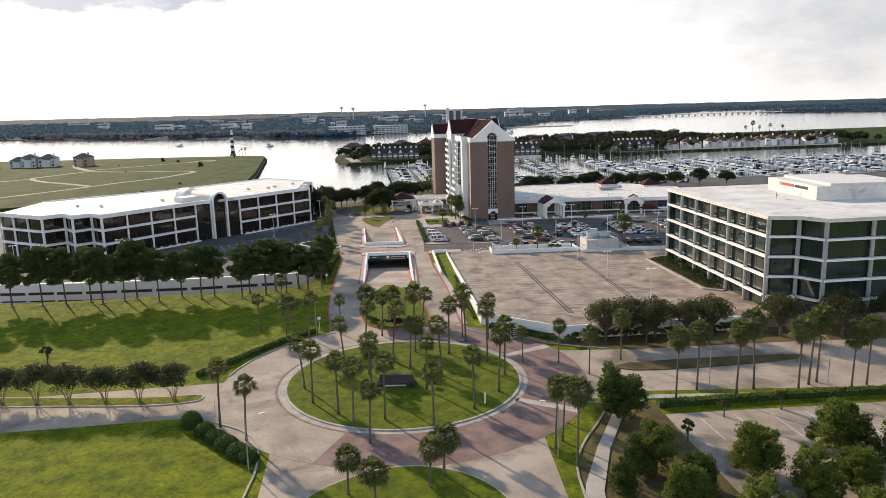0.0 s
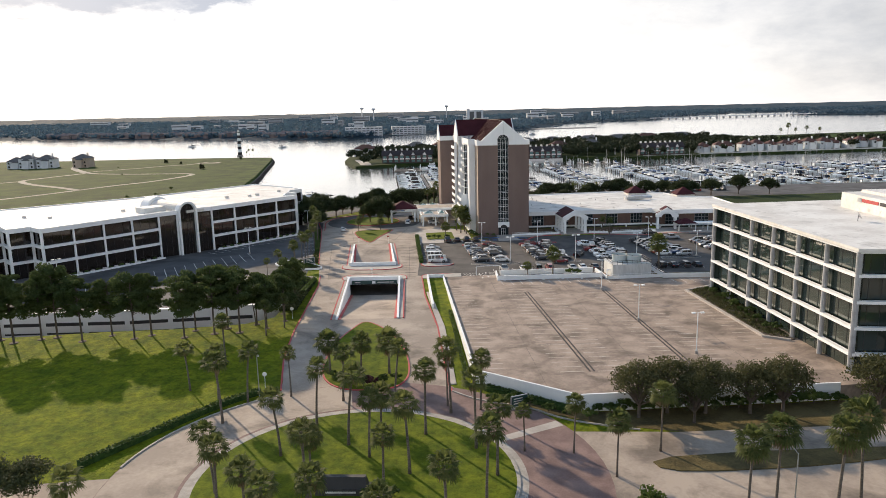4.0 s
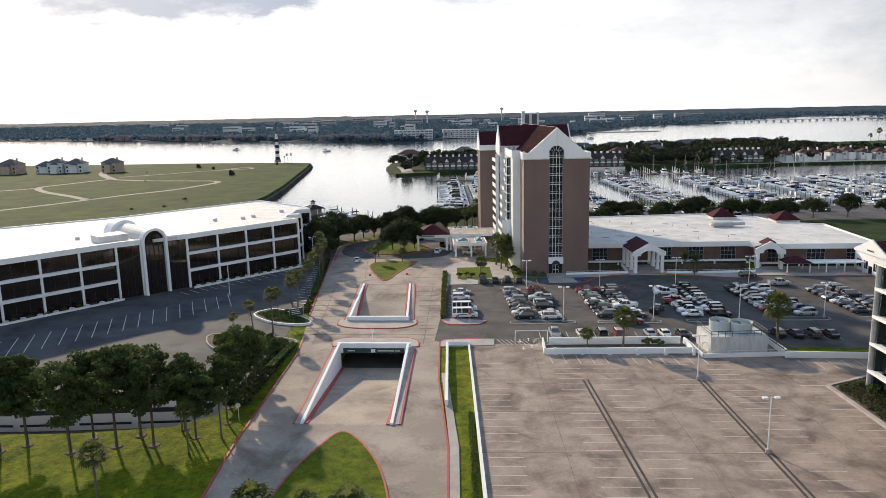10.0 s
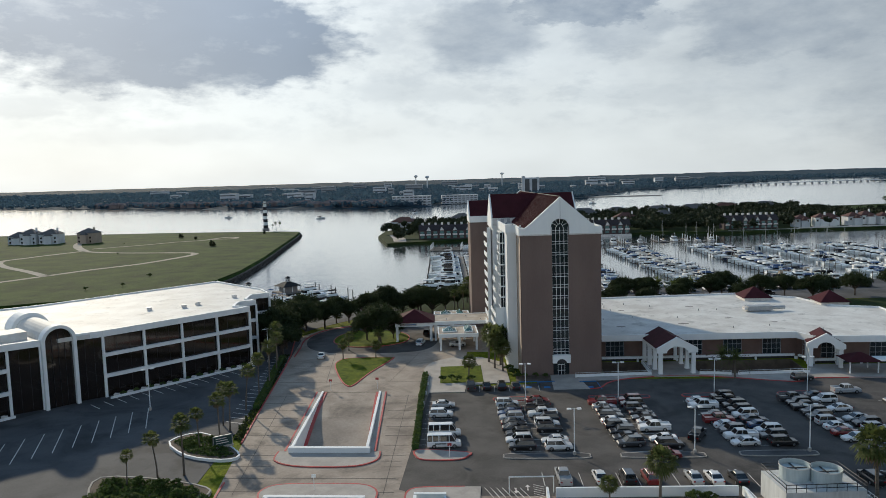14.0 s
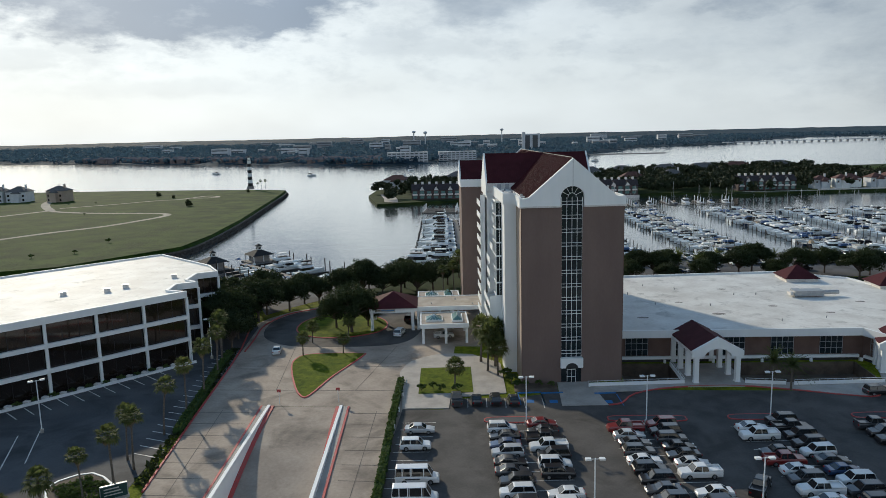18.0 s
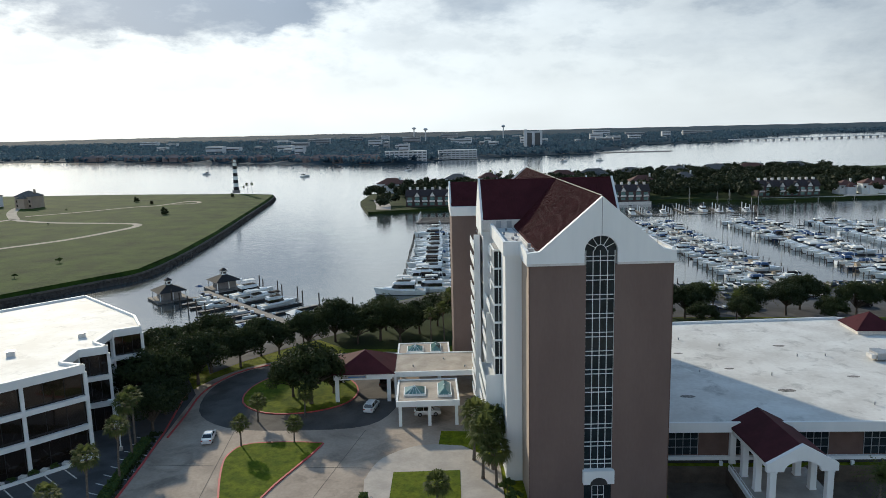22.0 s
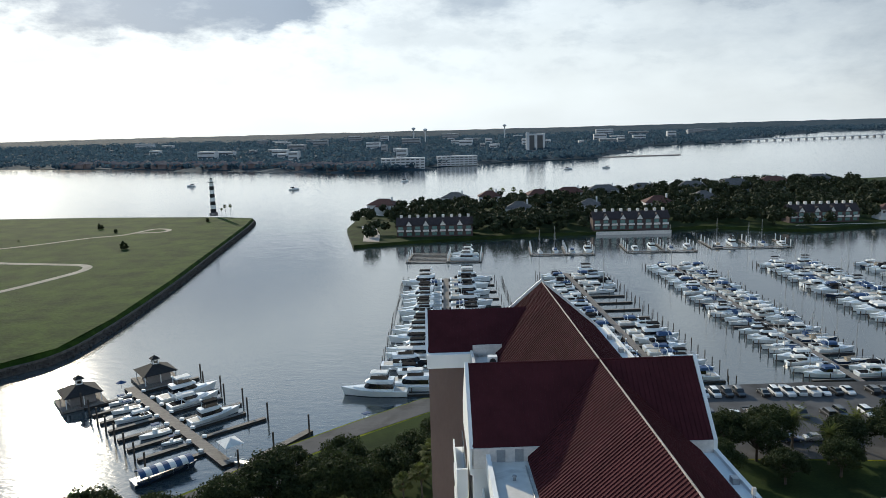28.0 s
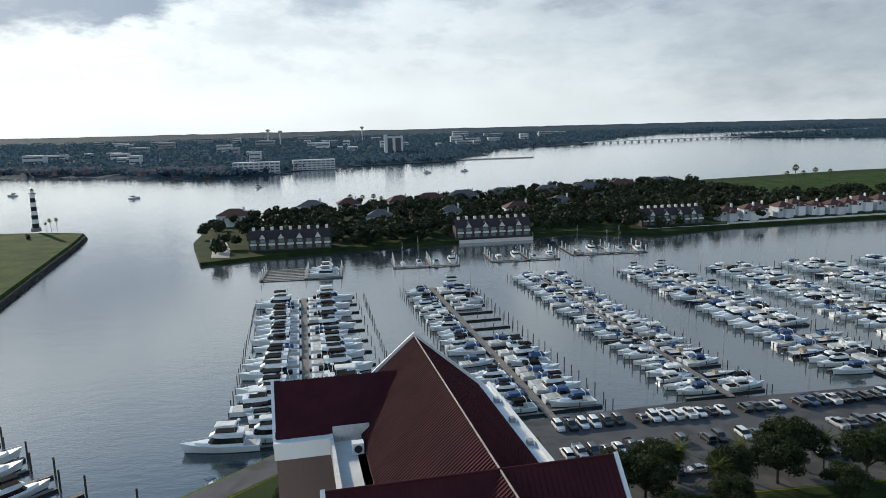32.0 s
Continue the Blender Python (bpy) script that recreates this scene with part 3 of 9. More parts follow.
ramp2, _ = ramp("ramp_north", "underpass ramp with white walls rising towards the hotel", (-44.6, -12), (-32.2, -12), (-28.8, -47), (-41.6, -47), -0.03, -4.2, -0.7, 1.9)
g = Geo().add([(-41.6, -67, -4.2), (-26, -67, -4.2), (-26, -47, -4.2), (-41.6, -47, -4.2)], [(0, 1, 2, 3)])
g.add([(-41.6, -67, -1.04), (-26, -67, -1.04), (-26, -47, -1.04), (-41.6, -47, -1.04)], [(3, 2, 1, 0)])
g.add([(-41.6, -67, -4.2), (-41.6, -47, -4.2), (-41.6, -47, -1), (-41.6, -67, -1)], [(0, 1, 2, 3)])
g.add([(-26, -67, -4.2), (-26, -47, -4.2), (-26, -47, -1), (-26, -67, -1)], [(3, 2, 1, 0)])
structure("wall_tunnel", g, M["asphalt"], "dark concrete tunnel under the plaza")

# plaza heads of the ramps with red kerbs
for pts in ([(-41.7, -66), (-42.3, -63), (-40, -60.6), (-33, -60.2), (-27, -60.4), (-24.4, -62.5), (-24.0, -66)], [(-44.3, -47), (-43.8, -51), (-40, -53.2), (-34, -53.6), (-29, -53), (-26.3, -50.5), (-26.3, -47)]):
    loop = smooth_loop(pts, 4, False)
    laid("pavement_head", loop, M["walk"], 0.15, "pale concrete apron with a red kerb", "pavement", depth=0.2, ground=flat0)
    kerb_line("kerb_head", loop, M["kerb_red"], ground=flat0, label="red painted kerb round the ramp head")

# kerbs along the entrance road
kerb_line("kerb_west", [(-43.4, -141), (-46.2, -125), (-47.3, -109), (-48, -71), (-49.2, -60)], M["kerb_red"], label="faded red kerb along the entrance road")
kerb_line("kerb_west_far", [(-52.5, -43), (-56, -19), (-60, 10), (-62, 22), (-66, 40)], M["kerb_red"], label="faded red kerb along the entrance road")
kerb_line("kerb_east", [(-12.6, -143), (-13.2, -140), (-15.2, -108), (-18.5, -83), (-19.6, -66)], M["kerb_red"], label="faded red kerb along the exit road")
laid("pavement_strip", [(-15.0, -108), (-13.0, -140), (-11.8, -140), (-13.6, -108), (-17.2, -80), (-18.2, -80)], M["walk"], 0.15, "narrow concrete footpath beside the kerb", "pavement", depth=0.2)
g = Geo().wall((-18.3, -66), (-16.6, -94), 0.5, -4, 1.0, -4, 0.25)
g.wall((-18.3, -65.5), (-13.5, -65.5), 0.5, -4, 1.0)
structure("wall_light_well", g, M["white"], "white low wall round the grass light well", "wall", fix=True)
laid("pavement_well_head", smooth_loop([(-19.6, -66), (-19.6, -63), (-17.8, -61.4), (-11, -61)], 4, False) + [(-8.5, -61), (-8.5, -65)], M["walk"], 0.15, "pale concrete apron", "pavement", depth=0.2, ground=flat0)
kerb_line("kerb_well_head", smooth_loop([(-19.6, -66), (-19.6, -63), (-17.8, -61.4), (-11, -61)], 4, False), M["kerb_red"], ground=flat0, label="red painted kerb")

# entrance island with palms
ENTRY = smooth_loop([(-31.9, -103.6), (-34.4, -108.5), (-36.7, -117), (-37.5, -128), (-36.3, -136), (-32.8, -140.6), (-27.6, -141.8), (-22.8, -140.6), (-20.7, -135.5), (-21.3, -126), (-23.9, -115.5), (-28, -107.3)], 4)
laid("entrance_island", ENTRY, M["lawn"], 0.16, "teardrop lawn island at the entrance with palms and shrubs", "lawn", depth=0.3)
kerb_line("kerb_entrance_island", ENTRY, M["kerb_red"], closed=True, label="red painted kerb round the entrance island")
kerb_line("kerb_roundabout", circle(*RC, RR, 64), M["kerb"], closed=True, width=0.5, label="concrete kerb round the lawn")
kerb_line("kerb_roundabout_gutter", circle(*RC, RR + 0.8, 64), M["kerb"], closed=True, width=1.1, height=0.02, label="pale concrete gutter ring")
FRONT = smooth_loop([(-26, -207), (-33, -209.5), (-38.5, -214.5), (-41.5, -222), (-42, -235), (-26, -240), (-10, -235), (-10.5, -222), (-13.5, -213.5), (-19, -208.5)], 4)
laid("front_island", FRONT, M["lawn"], 0.16, "mown lawn island with palms beside the roundabout", "lawn", depth=0.3)
kerb_line("kerb_front_island", FRONT, M["kerb"], closed=True, label="pale concrete kerb")
# pale concrete bands across the brick ring
laid("road_ring_west", circle(*RC, 34.4, 24, a0=98, a1=248) + circle(*RC, 23.9, 24, a0=98, a1=248)[::-1], M["concrete"], 0.014, "tan concrete half of the ring road", "road")
for a in (330, 28):
    c, s = math.cos(radians(a)), math.sin(radians(a))
    p = [(RC[0] + c * r - s * w, RC[1] + s * r + c * w) for r, w in ((23, -0.8), (34.3, -1.0), (34.3, 1.0), (23, 0.8))]
    laid("road_band", p, M["walk"], 0.02, "pale concrete band across the brick paving", "road")
kerb_line("kerb_ring_west", circle(*RC, 34.5, 20, a0=118, a1=172), M["kerb"], label="concrete kerb of the outer ring")
kerb_line("kerb_ring_south_west", smooth_loop([(-63, -186.3), (-58, -189), (-52, -193), (-48.5, -198), (-47, -206), (-47, -214), (-47, -235)], 3, False), M["kerb"], label="concrete kerb at the corner")
kerb_line("kerb_ring_east", smooth_loop([(5, -187), (8.4, -188), (6, -194), (1, -203), (-1.5, -212), (-2, -235)], 4, False), M["kerb"], label="concrete kerb at the corner")
kerb_line("kerb_ring_north_east", smooth_loop([(-12.6, -143), (-8, -147), (0, -151), (6, -156), (16, -160)], 4, False), M["kerb"], label="concrete kerb of the outer ring")
MED = smooth_loop([(-62.5, -178.4), (-64, -180.2), (-73, -181), (-100, -179), (-160, -175), (-160, -171), (-100, -175), (-73, -177.4), (-64, -177)], 3)
laid("median_island", MED, M["grass"], 0.16, "narrow grass median planted with trees", "median", depth=0.3)
kerb_line("kerb_median", MED, M["kerb"], closed=True, label="dark weathered kerb round the median")
RMED = [(18, -169), (50, -167.5), (51, -170), (36, -172.5), (18, -173)]
laid("verge_deck", [(-6, -144.5), (8, -153.2), (52, -150.8), (110, -146), (200, -145), (200, -158), (52, -160), (22, -161), (10, -157.5), (2, -152.5), (-4, -150)][::-1], M["dry_grass"], 0.02, "dry brown grass and mulch under the oaks", "verge")
laid("median_right", smooth_loop(RMED, 3), M["dry_grass"], 0.16, "dry grass median beside the parking road", "median", depth=0.3)
laid("verge_front", [(8.6, -188.5), (16.5, -187.6), (17, -193), (19, -230), (-1, -236), (-1.6, -212), (1.4, -203)][::-1], M["dry_grass"], 0.006, "dry grass and mulch under the trees beside the path", "verge")
# front car park at the right
laid("parking_front", [(17, -193), (120, -189), (120, -240), (19, -230)][::-1], M["concrete"], 0.01, "empty concrete car park with small tree islands", "parking lot")
laid("pavement_path", [(-3, -222), (-1, -214), (3, -204), (10, -189), (16, -185), (60, -187), (60, -188.2), (16, -186.6), (11.5, -190), (5, -204), (1, -216), (0, -224)][::-1], M["walk"], 0.15, "curving concrete footpath", "pavement", depth=0.2)
g = Geo()
for i in range(9):
    x = 22 + i * 6
    g.wall((x, -194), (x + 0.9, -203), 0.14, slope(0, -200) + 0.02, slope(0, -200) + 0.03)
tagged(structure("parking_lines_front", g, M["line"], "white stall lines"), kind="stuff")

# retaining walls of the right deck
g = Geo()
for a, b in ((DECK[0], DECK[1]), (DECK[1], DECK[2]), (DECK[2], DECK[3])):
    g.wall(a, b, -0.35, -5, 0.62)
structure("wall_deck", g, M["white"], "white retaining wall and parapet of the parking deck", "wall", fix=True)


def lot_wall(name, pts, h, label):
    g = Geo()
    for a, b in zip(pts, pts[1:]):
        g.wall(a, b, 0.35, -0.1, h)
    return structure(name, g, M["white"], label, "wall", fix=True)


lot_wall("wall_lot_far", [(1.2, -63.5), (1.2, -70.5), (30, -69.5), (30, -63)], 1.25, "white block wall between the two car parks")
lot_wall("wall_lot_far_inner", [(2.6, -64.5), (29, -63.5)], 1.5, "white block wall behind the planting bed")
lot_wall("wall_lot_east", [(46.5, -71.5), (59, -72), (75, -73)], 1.2, "white block wall between the two car parks")
laid("planting_bed_lot", [(1.6, -70), (29.7, -69), (29.7, -64), (1.6, -65)], M["earth"], 0.15, "bare planting bed between white walls", "planting bed", ground=flat0)
g = Geo()
for i in range(6):
    g.box(3 + i * 5.3, -70.75, 0, 3.6 + i * 5.3, -70.45, 1.45)
structure("wall_piers", g, M["white"], "white wall piers", "wall")

# drains across the deck
for x0, x1 in ((7.0, 12.0), (27.0, 30.5)):
    d = thing("trench_drain", "long trench drain with dark steel edges in the concrete deck", "drain")
    g = Geo()
    g.wall((x0, -84), (x1, -141), 1.1, 0.03, 0.06)
    part("channel", g, M["concrete"], d, "pale worn cover slabs", fix=True)
    for o in (0.0, 0.8):
        part("frame", Geo().wall((x0 + o, -84), (x1 + o, -141), 0.32, 0.03, 0.1), M["joint"], d, "dark steel edge", fix=True)
    n = 24
    for i in range(n):
        a, b = i / n + 0.003, (i + 1) / n - 0.003
        g = Geo().wall((x0 + (x1 - x0) * a + 0.36, -84 - 57 * a), (x0 + (x1 - x0) * b + 0.36, -84 - 57 * b), 0.4, 0.062, 0.085)
        part("slab", g, M["deck"], d, fix=True)

# faded stall lines of the deck
g = Geo()
for k in range(27):
    y = -76 - k * 2.5
    s = (-y - 64) / 76 * 5.4
    for x0, x1 in ((-12.4, -7.6), (1.4, 6.4), (8.6, 13.6), (22, 26.6), (29, 34), (42, 46.5)):
        if x0 > 20 and y < -136:
            continue
        g.wall((x0 + s * 0.9, y), (x1 + s * 0.9, y + 0.12), 0.17, 0.034, 0.037)
tagged(structure("stall_lines_deck", g, M["line_faint"], "faded stall lines on the deck"), kind="stuff")
g = Geo()
for k in range(12):
    g.wall((2 + k * 2.6, -71.0), (2.5 + k * 2.6, -75.6), 0.13, 0.034, 0.037)
for k in range(10):
    g.wall((48 + k * 2.6, -73), (48.4 + k * 2.6, -77.6), 0.13, 0.034, 0.037)
tagged(structure("stall_lines_far", g, M["line"], "white stall lines by the wall"), kind="stuff")
g = Geo()
for y in (-86, -98, -112, -126):
    g.wall((-11, y), (48, y + 1.2), 0.09, 0.032, 0.0345)
for x in (-1, 17.5, 38):
    g.wall((x, -66), (x + 4.5, -148), 0.06, 0.032, 0.0345)
tagged(structure("deck_joints", g, M["tar"], "dark joints between the deck slabs"), kind="stuff")
g = Geo()
for k in range(11):
    y = -15 - 4.8 * k
    f = (-12 - y) / 55
    g.wall((-57.4 + 9.0 * f, y), (-47.2 + 4.6 * f, y), 0.09, -0.05, 0.024)
    g.wall((-29.6 + 6.0 * f, y), (-21.6, y), 0.09, -0.05, 0.024)
for a, b in (((-52.6, -14), (-46.4, -64)), ((-25.4, -14), (-23.2, -64)), ((-49, -51), (-22, -51)), ((-48.6, -58), (-22, -58)), ((-57.6, -4), (-22, -4)), ((-46, -4), (-50, 24)), ((-31, -4), (-27, 24)), ((-59, 10), (-48.5, 10)), ((-34, 10), (-24, 10))):
    g.wall(a, b, 0.09, -0.05, 0.024)
tagged(structure("road_joints", g, M["tar"], "worn joints between the concrete slabs of the drive"), kind="stuff")
laid("planting_strip", [(47.8, -86), (56, -81.5), (56, -126.5), (50.8, -123.5)][::-1], M["earth"], 0.25, "raised planting strip along the office", "planting bed", depth=0.3, ground=flat0)
kerb_line("kerb_planting_strip", [(56, -82), (47.8, -86.5), (50.8, -124), (55, -126.8)], M["walk"], ground=flat0, width=0.7, height=0.4, label="pale concrete edge of the planting strip")

# left deck: garage wall with slots to the berm
g = Geo()
wall_pts = [(-53, -90.6), (-60, -92.7), (-90, -95.7), (-120, -96.2), (-170, -93.7), (-230, -86.7)]
for a, b in zip(wall_pts, wall_pts[1:]):
    g.wall(a, b, -1.2, -6, 0.75)
structure("wall_garage", g, M["white"], "white garage wall with long dark slots below the pines", "wall", fix=True)
for a, b in zip(wall_pts[1:], wall_pts[2:]):
    L = math.hypot(b[0] - a[0], b[1] - a[1])
    n = max(1, round(L / 9))
    for i in range(n):
        p, q = (i + 0.06) / n, (i + 0.94) / n
        A = (a[0] + (b[0] - a[0]) * p, a[1] + (b[1] - a[1]) * p - 0.44)
        B = (a[0] + (b[0] - a[0]) * q, a[1] + (b[1] - a[1]) * q - 0.44)
        # slots are not cut: near-black plates stand in for the shade inside
        for z0, z1 in ((-2.45, -1.65), (-4.5, -4.1)):
            ob = part("garage_slot", Geo().wall(A, B, 0.06, z0, z1), M["dark"], None, fix=True)
            tagged(ob, "long near-black plate for the shaded ventilation slot in the garage wall", "window", "garage slots", "structure")

# left deck planters, lines and signs
laid("planter_gate", smooth_loop([(-66, -43), (-62, -38.5), (-55, -44), (-50.5, -49.5), (-53, -51.5), (-60, -49.5)], 3), M["earth"], 0.42, "raised planter with shrubs at the gate", "planter", depth=0.5, ground=flat0)
kerb_line("kerb_planter_gate", smooth_loop([(-66, -43), (-62, -38.5), (-55, -44), (-50.5, -49.5), (-53, -51.5), (-60, -49.5)], 3), M["white"], closed=True, ground=flat0, height=0.5, label="white kerb wall of the planter")
laid("planter_corner", smooth_loop([(-70, -59), (-60, -59.5), (-51, -62.5), (-50, -66), (-52, -74), (-62, -71), (-68, -66)], 3), M["earth"], 0.42, "raised planter with ground cover at the deck corner", "planter", depth=0.5, ground=flat0)
kerb_line("kerb_planter_corner", smooth_loop([(-70, -59), (-60, -59.5), (-51, -62.5), (-50, -66), (-52, -74), (-62, -71), (-68, -66)], 3), M["kerb"], closed=True, ground=flat0, height=0.5, label="concrete kerb wall of the planter")
g = Geo()
for k in range(18):
    p = Vector((-117.5 + 2.2 * k, -66.2 + 2.55 * k))
    g.wall(p, p + Vector((5.5, -12.2)), 0.17, 0.034, 0.04)
for k in range(20):
    p = Vector((-70, 20)) + Vector((0.12, -1)) * (k * 2.7) + Vector((4, 0))
    g.wall(p, p + Vector((4.6, -1.5)), 0.2, 0.034, 0.04)
for k in range(14):
    p = Vector((-96, -19)) + Vector((0.625, 0.78)) * (k * 2.8)
    g.wall(p + Vector((1.6, -1.3)), p + Vector((5.4, -4.2)), 0.2, 0.034, 0.04)
tagged(structure("stall_lines_left", g, M["line"], "white stall lines on the grey deck"), kind="stuff")

# hotel forecourt: circle drive, teardrop lawn, walks
CIRC = smooth_loop([(-54, 44), (-53, 36), (-47, 31), (-39, 31.5), (-33, 36), (-32, 43), (-36, 50), (-45, 54), (-51, 51)], 4)
laid("circle_island", CIRC, M["lawn"], 0.16, "round lawn of the drop-off circle under an oak", "lawn", depth=0.3, ground=flat0)
kerb_line("kerb_circle", CIRC, M["kerb_red"], closed=True, ground=flat0, label="red painted kerb of the drop-off circle")
laid("drive_circle", smooth_loop([(-62, 46), (-60, 32), (-52, 24.5), (-40, 23.5), (-27, 26), (-23, 36), (-24, 48), (-32, 58), (-44, 62), (-56, 57)], 4), M["asphalt"], 0.006, "dark asphalt drop-off circle", "road", ground=flat0)
kerb_line("kerb_drive_outer", smooth_loop([(-60.5, 20), (-61.6, 30), (-63, 40), (-62, 48), (-59.4, 54), (-53.5, 59), (-45, 63.5)], 4, False), M["kerb_red"], ground=flat0, label="red painted kerb round the outside of the circle")
TEAR = smooth_loop([(-46.5, 8), (-47.5, 14), (-45, 18), (-34.5, 18.6), (-33.5, 16.5), (-37, 4), (-39, -6.5), (-40.5, -7), (-43, -2)], 4)
laid("teardrop_lawn", TEAR, M["lawn"], 0.16, "mown teardrop lawn before the hotel", "lawn", depth=0.3, ground=flat0)
kerb_line("kerb_teardrop", TEAR, M["kerb_red"], closed=True, ground=flat0, label="red painted kerb of the teardrop lawn")
laid("pavement_hotel", smooth_loop([(-24, 6), (-22.5, 13), (-17, 18), (-10, 18)], 4, False) + [(-4, 12), (-3, -5), (-13, -7.5), (-13, -12.5), (-21, -13)], M["walk"], 0.15, "pale concrete walk before the hotel", "pavement", depth=0.2, ground=flat0)
laid("lawn_square", [(-20, 8.5), (-10, 9.5), (-9, -5), (-19, -6)][::-1], M["lawn"], 0.19, "small square lawn with a palm", "lawn", ground=flat0)
laid("pavement_door", [(6.6, 1.0), (12.5, 1.4), (14.5, -10.5), (6.5, -11)][::-1], M["walk"], 0.06, "concrete apron before the tower door", "pavement", depth=0.1, ground=flat0)
laid("planting_bed_tower", [(-1.5, -4.5), (6.4, -4.2), (6.5, 0.4), (-1.5, -0.2)], M["earth"], 0.15, "dark mulched bed along the tower foot", "planting bed", depth=0.2, ground=flat0)
laid("pavement_hall", [(12.5, -1), (12.5, -4.5), (22, -3.5), (28, -1.5), (42, -1), (60, -6), (66, -3), (100, -4), (100, 8.5), (68.5, 8.5), (66.2, 1.4), (41.3, 0.8), (41.3, 12), (30.1, 11.8), (30.1, 0.8), (19.4, 0.4)], M["walk"], 0.15, "concrete walk along the low hall", "pavement", depth=0.2, ground=flat0)
kerb_line("kerb_hall", smooth_loop([(14.5, -10.5), (17, -9.5), (20, -5), (28, -1.6), (42, -1), (60, -6), (66, -3), (100, -4)], 3, False), M["kerb_red"], ground=flat0, label="red painted kerb before the low hall")
for x0, x1 in ((-1, 3.2), (3.2, 7.2), (12.8, 16.6)):
    g = Geo().wall((x0, -5.2), (x1, -4.8), 0.35, 0.0, 0.16)
    for xx in (x0, x1):
        g.wall((xx, -5.2), (xx + 0.35, -10.6), 0.18, 0.012, 0.03)
    g.box((x0 + x1) / 2 - 0.7, -9.6, 0.02, (x0 + x1) / 2 + 0.7, -8.2, 0.03)
    tagged(part("accessible_stall", g, M["blue_paint"], None, fix=True), "blue painted accessible parking stall marking", "marking", "", "structure")

# quays and paths by the water
laid("quay_lot", [(33, 136), (71, 140), (128, 142), (400, 150), (400, 112), (128, 98), (33, 98)][::-1], M["asphalt_pale"], 0.02, "asphalt quay car park beside the marina", "parking lot", ground=flat0)
laid("promenade", [(-23, 128.5), (-37.5, 113.7), (-49.5, 100.7), (-58.5, 85.5), (-74, 67), (-70, 62), (-54, 82), (-45, 96), (-34, 108), (-20, 121), (33, 128), (33, 135.5)][::-1], M["asphalt_pale"], 0.03, "grey paved promenade along the sea wall", "pavement", ground=flat0)
laid("lane_west", [(-74, 67), (-70, 60), (-66, 52), (-62, 60), (-52, 74), (-40, 88), (-45, 96), (-54, 82)], M["asphalt_pale"], 0.025, "grey lane behind the trees", "road", ground=flat0)

# spit: sandy paths and a stone edge
M["sand_path"] = mat("sandy_path", (0.46, 0.42, 0.35), 0.95, (0.33, 0.30, 0.25), 5.0, bump=0.2, fine=0.5, spec=0.1)
for pts, w in (([(-330, 60), (-285, 120), (-256, 166), (-243, 192), (-231, 217), (-216, 240), (-208, 266), (-204, 288), (-210, 300), (-226, 304), (-263, 310), (-292, 321), (-303, 330)], 4.4), ([(-303, 330), (-326, 360), (-343, 388), (-354, 414)], 6.0), ([(-303, 330), (-318, 290), (-322, 268), (-300, 240), (-268, 214), (-243, 192)], 4.6), ([(-322, 264), (-350, 240), (-420, 215)], 4.6), ([(-306, 345), (-280, 369), (-262, 392), (-246, 402), (-241, 416), (-236, 429), (-226, 426), (-223, 418), (-229, 412), (-241, 412)], 3.4)):
    c = smooth_loop(pts, 6, False)
    left, right = [], []
    for i, p in enumerate(c):
        a, b = Vector(c[max(0, i - 1)]), Vector(c[min(len(c) - 1, i + 1)])
        d = (b - a).normalized()
        left.append((p[0] - d.y * w / 2, p[1] + d.x * w / 2))
        right.append((p[0] + d.y * w / 2, p[1] - d.x * w / 2))
    g = Geo()
    for i in range(len(c) - 1):
        g.add([(*left[i], 1.24), (*right[i], 1.24), (*right[i + 1], 1.24), (*left[i + 1], 1.24)], [(0, 1, 2, 3)])
    structure("path", g, M["sand_path"], "winding sandy path over the field", "path", fix=True)
random.seed(4)
g = Geo()
edge = smooth_loop(SPIT[:8], 10, False)
bank, turf, cap = Geo(), Geo(), Geo()
for i in range(len(edge) - 1):
    a, b = Vector(edge[i]), Vector(edge[i + 1])
    L = (b - a).length
    d = (b - a) / L
    out = Vector((-d.y, d.x)) * -1
    if out.x < 0:
        out = -out
    o2 = out * 2.3
    o1 = out * 0.9
    turf.add([(a.x, a.y, 1.2), (b.x, b.y, 1.2), (b.x + o1.x, b.y + o1.y, -0.3), (a.x + o1.x, a.y + o1.y, -0.3)], [(0, 1, 2, 3)])
    bank.add([(a.x + o1.x, a.y + o1.y, -0.3), (b.x + o1.x, b.y + o1.y, -0.3), (b.x + o2.x, b.y + o2.y, -3.0), (a.x + o2.x, a.y + o2.y, -3.0)], [(0, 1, 2, 3)])
    cap.wall(a + o1, b + o1, 0.55 if d.cross(out) > 0 else -0.55, -0.8, -0.12)
    for k in range(int(L / 0.55)):
        p = a + d * (k * 0.55) + out * random.uniform(0.8, 2.3)
        r = random.uniform(0.3, 0.75)
        z = -0.5 - 1.4 * max(0, (p - a - d * (k * 0.55)).dot(out) - 0.9)
        q = [(p.x + r * math.cos(t) * random.uniform(0.7, 1.2), p.y + r * math.sin(t) * random.uniform(0.7, 1.2)) for t in (0.4, 1.7, 2.9, 4.3, 5.4)]
        g.prism(q, z - 0.8, z + random.uniform(0, 0.45))
M["cap"] = mat("weathered_cap", (0.15, 0.137, 0.122), 0.9, (0.095, 0.087, 0.08), 2.0, bump=0.3, fine=0.4, spec=0.2)
structure("bank_cap", cap, M["cap"], "weathered grey cap of the sea wall round the field", "sea wall", fix=True)
structure("bank_turf", turf, M["meadow"], "grassy slope at the field edge", "bank", fix=True)
